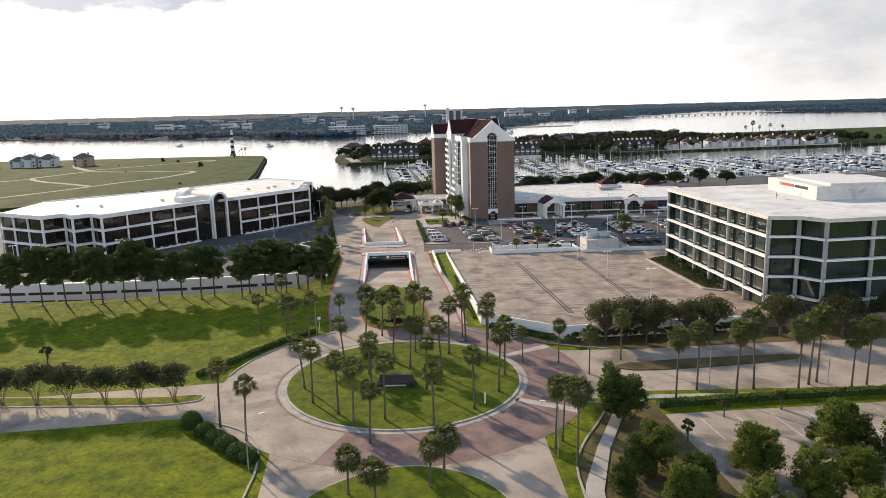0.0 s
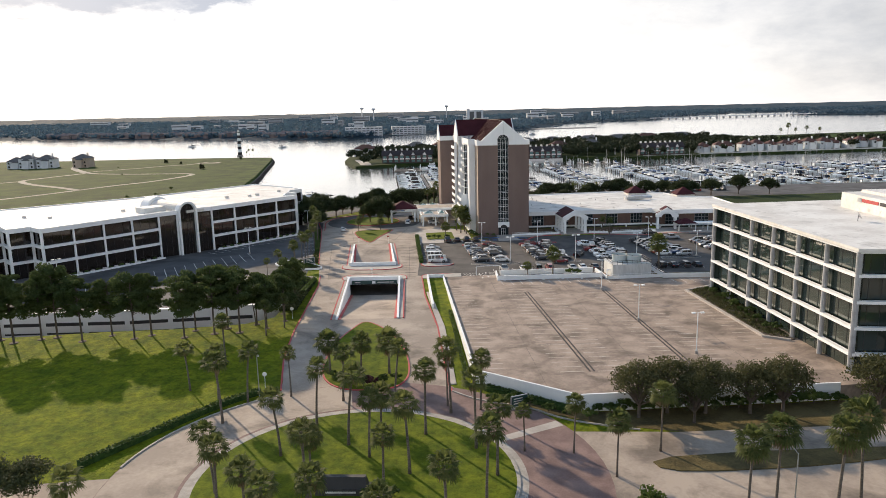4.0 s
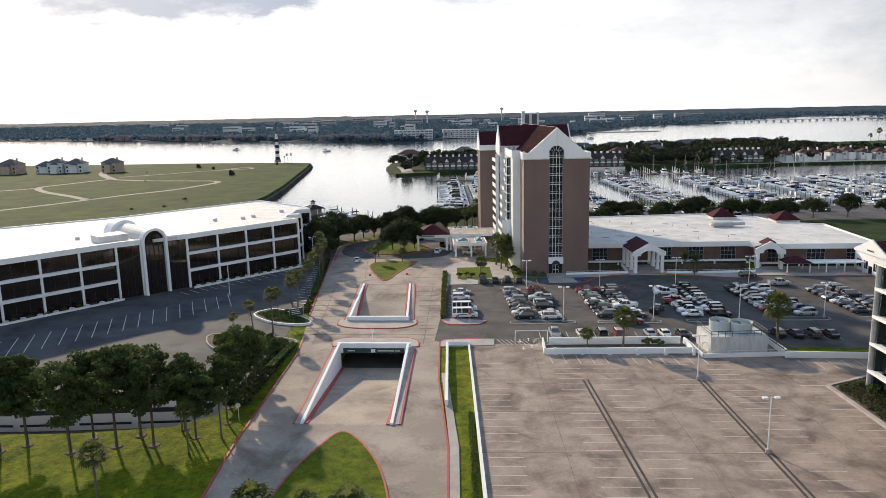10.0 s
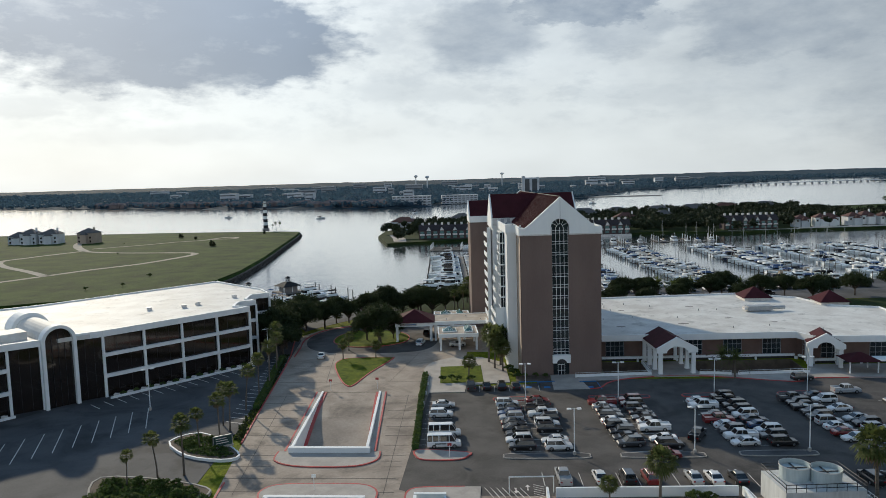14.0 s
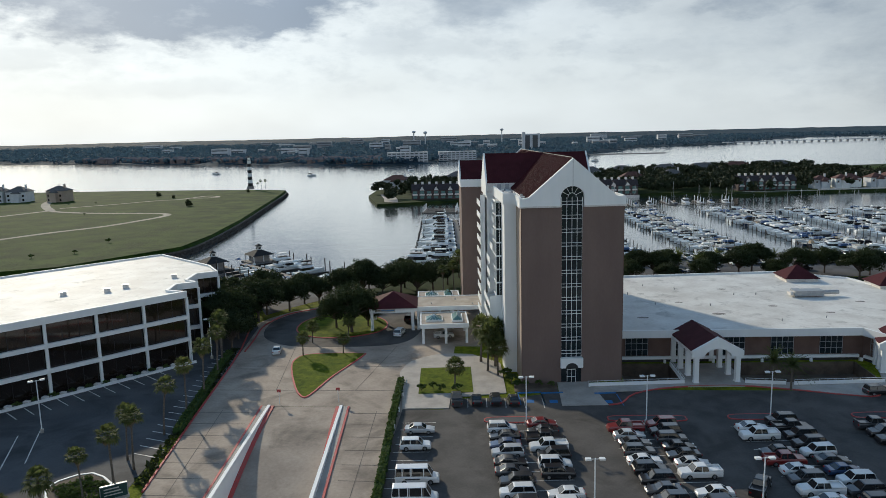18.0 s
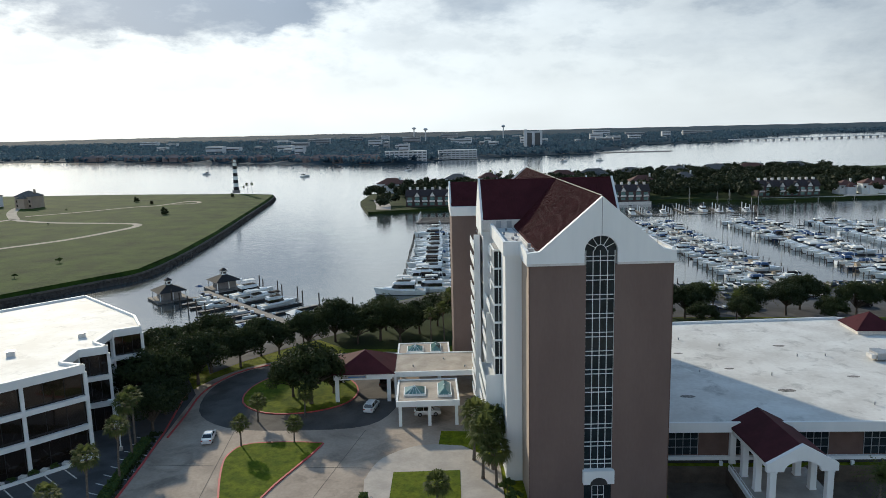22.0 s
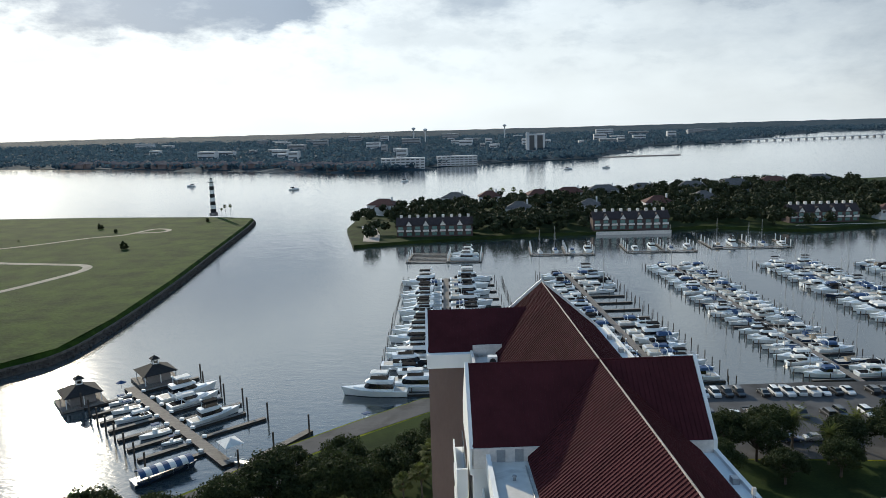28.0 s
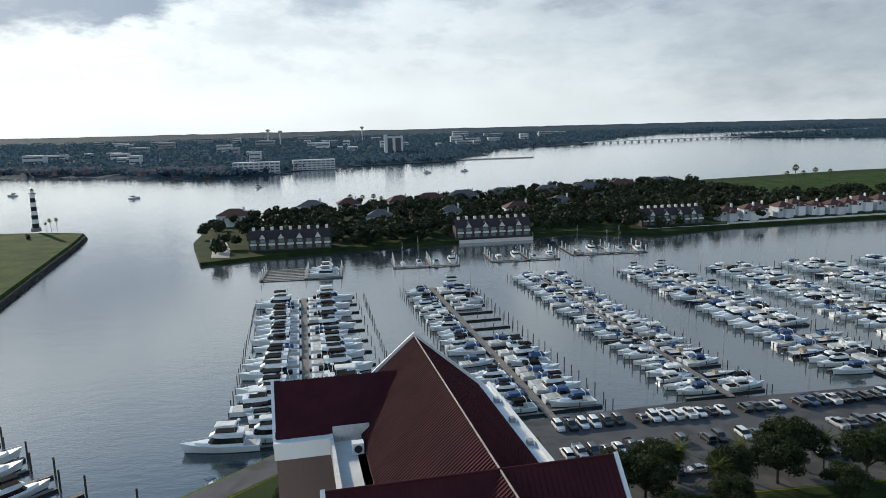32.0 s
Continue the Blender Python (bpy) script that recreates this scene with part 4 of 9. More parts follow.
structure("bank_spit", bank, M["stone"], "dark stone slope under the field edge", "bank", fix=True)
tagged(structure("rip_rap", g, M["stone"], "grey stone bank along the channel", "stones"), kind="stuff")
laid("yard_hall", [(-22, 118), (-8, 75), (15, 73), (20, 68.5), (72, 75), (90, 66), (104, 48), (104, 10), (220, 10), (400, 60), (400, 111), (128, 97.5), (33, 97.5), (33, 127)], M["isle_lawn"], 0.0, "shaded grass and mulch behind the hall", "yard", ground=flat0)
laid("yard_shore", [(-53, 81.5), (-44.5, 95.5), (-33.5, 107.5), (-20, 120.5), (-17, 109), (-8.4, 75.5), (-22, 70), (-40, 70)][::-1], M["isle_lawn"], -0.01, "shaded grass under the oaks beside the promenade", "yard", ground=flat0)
laid("patio", [(14, 76), (31, 78), (32, 112), (10, 108)], M["paver"], 0.03, "brick patio behind the hotel", "patio", ground=flat0)

# ---- buildings ----
M["glass_stair"] = mat("stair_glass", (0.012, 0.018, 0.022), 0.12, (0.028, 0.038, 0.044), 2.0, spec=0.3)
M["glass_bronze"] = mat("bronze_glass", (0.016, 0.012, 0.010), 0.05, (0.022, 0.016, 0.013), 4.0, spec=0.6)
M["glass_green"] = mat("green_glass", (0.020, 0.034, 0.030), 0.04, (0.028, 0.042, 0.036), 4.0, spec=0.9)
M["skylight"] = mat("skylight_glass", (0.10, 0.20, 0.19), 0.12, (0.14, 0.25, 0.24), 1.0, spec=0.8)
M["roof_tan"] = mat("tan_roof", (0.42, 0.37, 0.31), 0.85, (0.30, 0.26, 0.215), 3.0, fine=0.5)
M["grey_col"] = mat("grey_column", (0.40, 0.40, 0.40), 0.6)
M["trim"] = mat("pale_trim", (0.74, 0.71, 0.67), 0.6)
M["brick"] = mat("brown_brick", (0.15, 0.095, 0.075), 0.9, (0.12, 0.075, 0.06), 2.0, fine=0.2)


def gable_slab(g, u0, u1, v0, v1, z0, z1, axis, t=0.3):
    """Two roof planes with thickness; axis: the way the ridge runs. Ribs stand on them."""
    c = (u0 + u1) / 2 if axis == "v" else (v0 + v1) / 2
    for e in ((u0, u1) if axis == "v" else (v0, v1)):
        def P(a, s, z):
            return (a, s, z) if axis == "v" else (s, a, z)
        s0, s1 = (v0, v1) if axis == "v" else (u0, u1)
        g.add([P(e, s0, z0), P(c, s0, z1), P(c, s1, z1), P(e, s1, z0), P(e, s0, z0 - t), P(c, s0, z1 - t), P(c, s1, z1 - t), P(e, s1, z0 - t)],
              [(0, 1, 2, 3), (7, 6, 5, 4), (0, 4, 5, 1), (1, 5, 6, 2), (2, 6, 7, 3), (3, 7, 4, 0)])


def seams(u0, u1, v0, v1, z0, z1, axis, side, step=0.46):
    """Standing seams of one roof plane."""
    g = Geo()
    c = (u0 + u1) / 2 if axis == "v" else (v0 + v1) / 2
    e = {("v", 0): u0, ("v", 1): u1, ("u", 0): v0, ("u", 1): v1}[(axis, side)]
    s0, s1 = (v0, v1) if axis == "v" else (u0, u1)
    n = int((s1 - s0) / step)
    for i in range(n):
        s = s0 + (i + 0.5) * step
        w = 0.05
        pts = []
        for a, z in ((e, z0), (c, z1)):
            for ds in (-w, w):
                for dz in (-0.05, 0.11):
                    pts.append((a, s + ds, z + dz) if axis == "v" else (s + ds, a, z + dz))
        g.add(pts, [(1, 3, 7, 5), (0, 1, 5, 4), (2, 6, 7, 3), (0, 2, 3, 1), (4, 5, 7, 6)])
    return g


def hip_roof(g, x0, y0, x1, y1, z0, z1, over=0.0):
    x0, y0, x1, y1 = x0 - over, y0 - over, x1 + over, y1 + over
    w, d = x1 - x0, y1 - y0
    if w >= d:
        r = [(x0 + d / 2, (y0 + y1) / 2, z1), (x1 - d / 2, (y0 + y1) / 2, z1)]
        f = [(0, 1, 5, 4), (1, 2, 5), (2, 3, 4, 5), (3, 0, 4)]
    else:
        r = [((x0 + x1) / 2, y0 + w / 2, z1), ((x0 + x1) / 2, y1 - w / 2, z1)]
        f = [(0, 1, 4), (1, 2, 5, 4), (2, 3, 5), (3, 0, 4, 5)]
    return g.add([(x0, y0, z0), (x1, y0, z0), (x1, y1, z0), (x0, y1, z0)] + r, f + [(3, 2, 1, 0)])


TW = 18.8
tower = thing("hotel_tower", "eleven-storey brown stucco hotel tower with white gables and red metal roof", "hotel", (0, 0, 0), 5.8)
g = Geo().box(0, 0.0, -3, 7.4, 0.6, 33.2).box(11.2, 0.0, -3, TW, 0.6, 33.2).box(7.4, 0.0, -3, 11.2, 0.6, 0.1)
part("front_wall", g, M["stucco"], tower, "brown stucco wall")
part("side_wall", Geo().box(TW - 0.4, 0.6, -3, TW, 67.5, 33.6), M["stucco"], tower)
part("side_wall", Geo().box(0, 0.6, -3, 0.5, 67.5, 33.6), M["cream"], tower, "pale stucco wall")
part("core", Geo().box(0.5, 0.75, -3, TW - 0.4, 67.4, 34.4), M["stucco"], tower)
part("west_wing", Geo().box(-7.8, 57.5, -3, 0.0, 69, 33.0), M["stucco"], tower, "brown stucco wing")
part("wing_cornice", Geo().box(-8.0, 57.2, 33.0, 0.0, 69.3, 34.9), M["white"], tower, "white cornice")
# corner piers in a shade of the wall
for u in (0.0, TW):
    part("corner_joint", Geo().box(u - 0.06, -0.04, 0, u + 0.06, 0.1, 33.2), M["brick"], tower)
# stair glazing
glazing = part("stair_window", Geo().box(7.4, 0.28, 0.1, 11.2, 0.36, 35.0), M["glass_stair"], tower, "tall dark stair window with white mullions")
for i in range(5):
    u = 7.4 + 3.8 * i / 4
    part("mullion", Geo().box(u - 0.04, 0.16, 4.6, u + 0.04, 0.3, 35.0), M["white"], glazing)
for k in range(12):
    z = 5.6 + k * 2.55
    part("transom", Geo().box(7.4, 0.14, z - 0.04, 11.2, 0.3, z + 0.04), M["white"], glazing)
    part("transom", Geo().box(7.4, 0.14, z + 0.57, 11.2, 0.3, z + 0.64), M["white"], glazing)
# white gable with the arch of the window
g = Geo()
N = 16
arch = [(9.3 + 2.15 * math.cos(math.pi * i / N), 35.0 + 2.0 * math.sin(math.pi * i / N)) for i in range(N + 1)]
right = [(11.45, 33.2), (TW + 0.3, 33.2), (TW + 0.3, 34.9), (TW - 1.3, 35.05), (TW / 2, 42.05)] + arch[N // 2 :: -1]
left = [(TW / 2, 42.05), (1.3, 35.05), (-0.3, 34.9), (-0.3, 33.2), (7.15, 33.2)] + arch[: N // 2 - 1 : -1]
for poly in (right, left):
    n = len(poly)
    g.add([(u, -0.25, z) for u, z in poly] + [(u, 0.5, z) for u, z in poly], [tuple(range(n)), tuple(range(2 * n - 1, n - 1, -1))] + [(i, n + i, n + (i + 1) % n, (i + 1) % n) for i in range(n)])
part("gable", g, M["white"], tower, "white stucco gable with an arched window", fix=True)
g = Geo()
fan = [(9.3 + 2.1 * math.cos(math.pi * i / N), 0.3, 35.0 + 1.95 * math.sin(math.pi * i / N)) for i in range(N + 1)]
g.add(fan, [tuple(range(N + 1))])
fanlight = part("fanlight", g, M["glass_stair"], tower, "arched fanlight with radial white bars", fix=True)
for a in (30, 60, 90, 120, 150):
    part("bar", Geo().tube((9.3 + 0.7 * math.cos(radians(a)), 0.2, 35 + 0.7 * math.sin(radians(a))), (9.3 + 2.1 * math.cos(radians(a)), 0.2, 35 + 1.95 * math.sin(radians(a))), 0.05, n=4), M["white"], fanlight)
ringp = [(9.3 + 0.75 * math.cos(math.pi * i / 10), 0.2, 35 + 0.75 * math.sin(math.pi * i / 10)) for i in range(11)]
g = Geo()
for a, b in zip(ringp, ringp[1:]):
    g.tube(a, b, 0.05, n=4)
part("ring", g, M["white"], fanlight)
part("gable_joint", Geo().box(9.3, -0.265, 37.1, 9.4, -0.2, 42), M["grey_col"], tower)
part("gable_band", Geo().box(-0.35, -0.32, 33.2, 7.15, -0.2, 33.5), M["trim"], tower)
part("gable_band", Geo().box(11.45, -0.32, 33.2, TW + 0.35, -0.2, 33.5), M["trim"], tower)
# entrance below the stair window
door = part("door_hood", Geo().box(7.2, -0.7, 3.0, 11.4, 0.3, 4.9), M["white"], tower, "white arched hood over glass doors")
part("hood_arch", Geo().add([(9.3 + 1.2 * math.cos(math.pi * i / 10), -0.72, 2.9 + 1.1 * math.sin(math.pi * i / 10)) for i in range(11)], [tuple(range(11))]), M["dark"], door, fix=True)
for u in (8.55, 9.35):
    part("glass_door", Geo().box(u, -0.02, 0.1, u + 0.72, 0.1, 2.5), M["glass_stair"], door)
    part("door_frame", Geo().box(u - 0.06, -0.04, 0.1, u, 0.1, 2.6).box(u + 0.72, -0.04, 0.1, u + 0.78, 0.1, 2.6).box(u, -0.04, 2.5, u + 0.72, 0.1, 2.6).box(u, -0.04, 1.1, u + 0.72, 0.1, 1.2), M["white"], door)

# west bay: white walls, curtain windows, stepped balconies
part("bay_wall", Geo().box(-2.3, 7.0, -3, -0.02, 12.5, 34.2), M["white"], tower, "white stucco bay")
part("bay_wall", Geo().box(-2.0, 12.5, -3, -0.02, 26.5, 33.6), M["white"], tower, "white stucco bay")
cw = part("curtain_window", Geo().box(-3.3, 12.6, 14.2, -1.95, 18.2, 33.4), M["glass_stair"], tower, "tall bay window with white bars")
for k in range(8):
    z = 14.2 + k * 2.72
    part("transom", Geo().box(-3.45, 12.45, z - 0.14, -2.0, 18.28, z + 0.14), M["white"], cw)
for v in (14.0, 15.5, 17.0):
    part("mullion", Geo().box(-3.42, v - 0.05, 14.2, -3.2, v + 0.05, 33.4), M["white"], cw)
for u in (-3.4, -2.7):
    part("mullion", Geo().box(u - 0.05, 12.5, 14.2, u + 0.05, 12.62, 33.4), M["white"], cw)
for k in range(11):
    z = 3.2 + k * 2.75
    o = 2.0 + (0.55 if k < 8 else 0) + (0.6 if k < 7 else 0) + (0.6 if k < 4 else 0)
    v0 = 18.3 if k > 3 else 12.6
    b = part("balcony", Geo().box(-o - 1.0, v0, z, -1.9, 26.4, z + 0.22), M["white"], tower)
    part("parapet", Geo().box(-o - 1.0, v0, z + 0.22, -o - 0.85, 26.4, z + 1.15).box(-o - 1.0, v0, z + 0.22, -1.9, v0 + 0.15, z + 1.15), M["white"], b)
    part("fin_wall", Geo().box(-o - 0.98, v0 + 0.02, z + 1.15, -1.95, v0 + 0.2, z + 2.75), M["white"], b)
    part("window", Geo().box(-2.06, v0 + 0.6, z + 0.5, -1.99, 25.6, z + 2.4), M["glass_stair"], b, "dark balcony door glass")
part("pavilion_wall", Geo().box(-3.8, 26.5, -3, -0.02, 37.9, 35.95), M["white"], tower, "white stucco projecting bay")
for k in range(11):
    z = 3.2 + k * 2.75
    b = part("balcony", Geo().box(-5.3, 27.2, z, -4.25, 37.4, z + 0.22), M["white"], tower)
    part("parapet", Geo().box(-5.3, 27.2, z + 0.22, -5.15, 37.4, z + 1.15), M["white"], b)
    part("fin_wall", Geo().box(-5.28, 27.2, z + 0.22, -4.28, 27.4, z + 2.75), M["white"], b)
    part("window", Geo().box(-4.36, 27.8, z + 0.4, -4.29, 36.8, z + 2.4), M["glass_stair"], b, "dark balcony door glass")
part("link_wall", Geo().box(-1.7, 38.2, -3, -0.02, 57.5, 33.6), M["white"], tower, "white stucco wall")

# cornices and roof decks
part("cornice", Geo().box(-2.6, 6.7, 33.4, 0.0, 7.3, 35.4).box(-2.6, 7.3, 33.4, -2.2, 26.5, 35.4).box(-0.35, 0.5, 33.2, 0.0, 6.7, 35.1), M["white"], tower, "white cornice")
part("roof_deck", Geo().box(0.0, 0.5, 33.4, 1.6, 7.3, 34.59), M["roof_white"], tower, "stained white roof deck")
part("roof_deck", Geo().box(-2.2, 7.3, 33.4, 1.6, 26.1, 34.6), M["roof_white"], tower, "stained white roof deck")
part("roof_deck", Geo().box(-1.8, 37.9, 33.4, 1.6, 57.2, 34.4), M["roof_white"], tower, "stained white roof deck")
for bx in ((-2.1, 38.0, 33.4, -1.75, 57.2, 35.4), (-3.9, 26.1, 34.0, 2.6, 26.32, 35.98), (-1.75, 57.2, 34.2, 2.2, 57.4, 36.1), (TW - 2.6, 26.1, 34.0, TW - 0.12, 26.32, 35.98), (-1.75, 37.86, 34.0, 2.6, 38.06, 35.98), (1.34, 0.6, 34.15, 1.62, 26.1, 34.93), (1.34, 38.06, 34.3, 1.62, 57.2, 34.93)):
    part("deck_wall", Geo().box(*bx), M["trim"], tower, "weathered pale deck wall")
part("east_gutter", Geo().box(TW - 1.5, 0.5, 33.6, TW - 0.1, 26.1, 34.75).box(TW - 0.1, 0.5, 33.4, TW + 0.3, 26.1, 35.1).box(TW - 1.5, 38.1, 33.6, TW - 0.1, 68.4, 34.75).box(TW - 0.1, 38.1, 33.4, TW + 0.3, 68.4, 35.1), M["white"], tower, "white gutter walk")
for v in (14, 20, 44, 50, 56, 62):
    part("bracket", Geo().box(TW - 0.9, v, 34.75, TW - 0.3, v + 0.7, 35.3), M["metal"], tower)
for i, (u, v) in enumerate(((-0.4, 22.5), (-1.2, 18.5), (-0.2, 11.0))):
    part("vent", Geo().tube((u, v, 34.58), (u, v, 35.0), 0.14, n=8).tube((u, v, 35.0), (u, v, 35.08), 0.24, 0.18, n=8), M["metal"], tower)
for u, v, w, d, h in ((0.3, 2.0, 0.6, 0.8, 0.5), (0.5, 4.6, 0.4, 0.5, 0.7), (-1.7, 9.4, 0.5, 0.45, 0.35), (-0.6, 13.6, 0.35, 0.7, 0.3), (0.2, 16.8, 0.45, 0.45, 0.45)):
    part("roof_unit", Geo().box(u, v, 34.58, u + w, v + d, 34.58 + h).box(u - 0.05, v - 0.05, 34.58 + h, u + w + 0.05, v + d + 0.05, 34.65 + h), M["metal"], tower, "small grey roof unit")
for v0, v1 in ((7.6, 16.2), (16.2, 25.0)):
    part("conduit", Geo().tube((0.95, v0, 34.67), (0.95, v1, 34.67), 0.06, n=6), M["metal"], tower)
for u, v, h in ((TW - 0.5, 5.0, 1.9), (TW - 0.6, 9.5, 1.4), (TW - 0.5, 17.0, 1.2)):
    mast = part("antenna", Geo().tube((u, v, 34.7), (u, v, 34.9 + h), 0.05, n=6), M["metal"], tower, "thin antenna mast")
    part("panel", Geo().box(u - 0.15, v - 0.12, 34.3 + h, u + 0.15, v + 0.12, 34.9 + h), M["trim"], mast)
ac = part("air_conditioner", Geo().box(0.0, 53.5, 34.39, 1.2, 54.5, 35.6), M["white"], tower, "white air conditioner on the deck")
part("fan", Geo().tube((0.6, 53.45, 35.0), (0.6, 53.5, 35.0), 0.42, n=14), M["dark"], ac)
for u in (-1.6, 0.1):
    part("deck_door", Geo().box(u, 26.03, 34.6, u + 0.8, 26.1, 35.8), M["metal"], tower)

# red standing-seam roofs
for name, args in (("main_roof", (1.3, TW - 1.3, 0.5, 68.4, 34.95, 42.05, "v")), ("cross_roof", (-4.0, TW - 0.1, 26.2, 38.0, 36.0, 42.1, "u")), ("wing_roof", (-8.0, 9.0, 58.2, 68.6, 34.95, 39.6, "u"))):
    g = Geo()
    gable_slab(g, *args)
    r = part(name, g, M["red_roof"], tower, "dark red standing-seam metal roof", fix=True)
    for side in (0, 1):
        part("seams", seams(*args, side), M["red_roof"], r, kind="stuff")
part("ridge_cap", Geo().tube((TW / 2, 0.4, 42.11), (TW / 2, 68.4, 42.11), 0.085, n=6), M["kerb"], tower, "weathered pale ridge cap")
part("ridge_cap", Geo().tube((-4.0, 32.1, 42.14), (TW - 0.1, 32.1, 42.14), 0.1, n=6), M["red_roof"], tower)
for u, v0, v1, z0, z1, zb in ((-4.1, 26.1, 38.1, 36.0, 42.1, 33.4), (TW - 0.1, 26.1, 38.1, 36.0, 42.1, 33.4), (-8.1, 58.1, 68.7, 34.95, 39.6, 34.0)):
    c = (v0 + v1) / 2
    g = Geo().add([(u, v0, zb), (u, v1, zb), (u, v1, z0), (u, c, z1 + 0.25), (u, v0, z0)] + [(u + 0.35, v0, zb), (u + 0.35, v1, zb), (u + 0.35, v1, z0), (u + 0.35, c, z1 + 0.25), (u + 0.35, v0, z0)],
                  [(0, 1, 2, 3, 4), (9, 8, 7, 6, 5)] + [(i, 5 + i, 5 + (i + 1) % 5, (i + 1) % 5) for i in range(5)])
    part("side_gable", g, M["white"], tower, "white gable end", fix=True)
g = Geo().add([(0, 68.4, 33.5), (TW, 68.4, 33.5), (TW, 68.4, 34.4), (TW / 2, 68.4, 42.5), (0, 68.4, 34.4), (0, 68.7, 33.5), (TW, 68.7, 33.5), (TW, 68.7, 34.4), (TW / 2, 68.7, 42.5), (0, 68.7, 34.4)],
              [(0, 1, 2, 3, 4), (9, 8, 7, 6, 5)] + [(i, 5 + i, 5 + (i + 1) % 5, (i + 1) % 5) for i in range(5)])
part("back_gable", g, M["white"], tower, fix=True)

# ---- entrance canopies of the hotel ----
can = thing("entrance_canopy", "flat tan entrance canopy with glass skylights and a red hip roof", "canopy", (-23, 25, 0), 5.8)


def skylight(par, x, y, w, d, z):
    s = part("skylight", hip_roof(Geo(), x, y, x + w, y + d, z + 0.35, z + 1.3), M["skylight"], par, "green glass pyramid skylight", fix=True)
    part("curb", Geo().box(x - 0.15, y - 0.15, z, x + w + 0.15, y + d + 0.15, z + 0.36), M["white"], s)
    for t in (0.2, 0.4, 0.6, 0.8):
        part("bar", Geo().tube((x + w * t, y - 0.02, z + 0.4), (x + w * 0.5 + (t - 0.5) * max(0, w - d), y + d / 2, z + 1.33), 0.04, n=4), M["white"], s)


for x0, y0, x1, y1, z in ((1.2, 0, 12.2, 11.2, 4.6), (0, 12.5, 17.5, 24.3, 5.6), (0.5, 25.5, 11.5, 34.5, 4.6)):
    r = part("canopy_roof", Geo().box(x0 + 0.3, y0 + 0.3, z - 0.5, x1 - 0.3, y1 - 0.3, z - 0.06), M["roof_tan"], can, "stained tan flat roof")
    part("fascia", Geo().box(x0, y0, z - 0.9, x1, y0 + 0.32, z + 0.1).box(x0, y1 - 0.32, z - 0.9, x1, y1, z + 0.1).box(x0, y0 + 0.32, z - 0.9, x0 + 0.32, y1 - 0.32, z + 0.1).box(x1 - 0.32, y0 + 0.32, z - 0.9, x1, y1 - 0.32, z + 0.1), M["white"], r, "white fascia")
    for px in (x0 + 0.4, (x0 + x1) / 2, x1 - 0.8):
        for py in (y0 + 0.4, y1 - 0.8):
            part("column", Geo().box(px, py, 0, px + 0.55, py + 0.55, z - 0.9), M["white"], can)
skylight(can, 2.6, 3.0, 3.6, 3.6, 4.55)
skylight(can, 8.6, 2.2, 2.2, 6.0, 4.55)
skylight(can, 2.6, 28.0, 3.2, 3.2, 4.55)
skylight(can, 7.6, 27.4, 2.0, 5.0, 4.55)
for x, y in ((4, 16), (10, 20), (14, 15)):
    part("vent", Geo().tube((x, y, 5.5), (x, y, 5.9), 0.15, n=8), M["metal"], can)
hip = part("hip_roof", hip_roof(Geo(), -11, 12.3, 0.2, 23.8, 5.6, 8.6, 0.4), M["red_roof"], can, "dark red hip roof", fix=True)
part("beam", Geo().box(-11, 12.3, 4.5, 0, 12.9, 5.6).box(-11, 23.2, 4.5, 0, 23.8, 5.6).box(-11, 12.9, 4.5, -10.4, 23.2, 5.6), M["white"], hip, "white beam")
part("sign", Geo().box(-9.4, 12.18, 4.8, -4.8, 12.28, 5.4), M["walk"], hip, "pale sign on the beam")
part("lettering", Geo().box(-8.2, 12.14, 5.0, -5.0, 12.19, 5.2), M["blue_paint"], hip, "blue lettering bar")
for px in (-10.8, -1):
    for py in (12.4, 23.0):
        part("column", Geo().box(px, py, 0, px + 0.7, py + 0.7, 4.5), M["white"], hip)

# ---- low hall ----
hall = thing("banquet_hall", "long low brown hall with a white membrane roof and white parapets", "hall")
HALL = [(19.5, 12), (68, 14), (70, 9), (104, 9), (104, 46), (92, 50), (88, 64), (72, 73), (20, 67)]
part("roof_sheet", Geo().prism([(60 + (x - 60) * 0.993, 40 + (y - 40) * 0.993) for x, y in HALL], 5.2, 6.45), M["roof_white"], hall, "stained white membrane roof")
inner = [(20.5, 13.2), (68.8, 15.2), (70.6, 10.2), (103, 10.2), (103, 45), (91, 49), (87, 63), (71.6, 72), (21, 66)]
part("wall", Geo().prism(inner, -2.5, 5.3), M["brick"], hall, "brown brick wall")
for a, b in zip(HALL, HALL[1:] + HALL[:1]):
    part("parapet", Geo().wall(a, b, 0.4, 5.3, 6.85), M["white"], hall, fix=True)
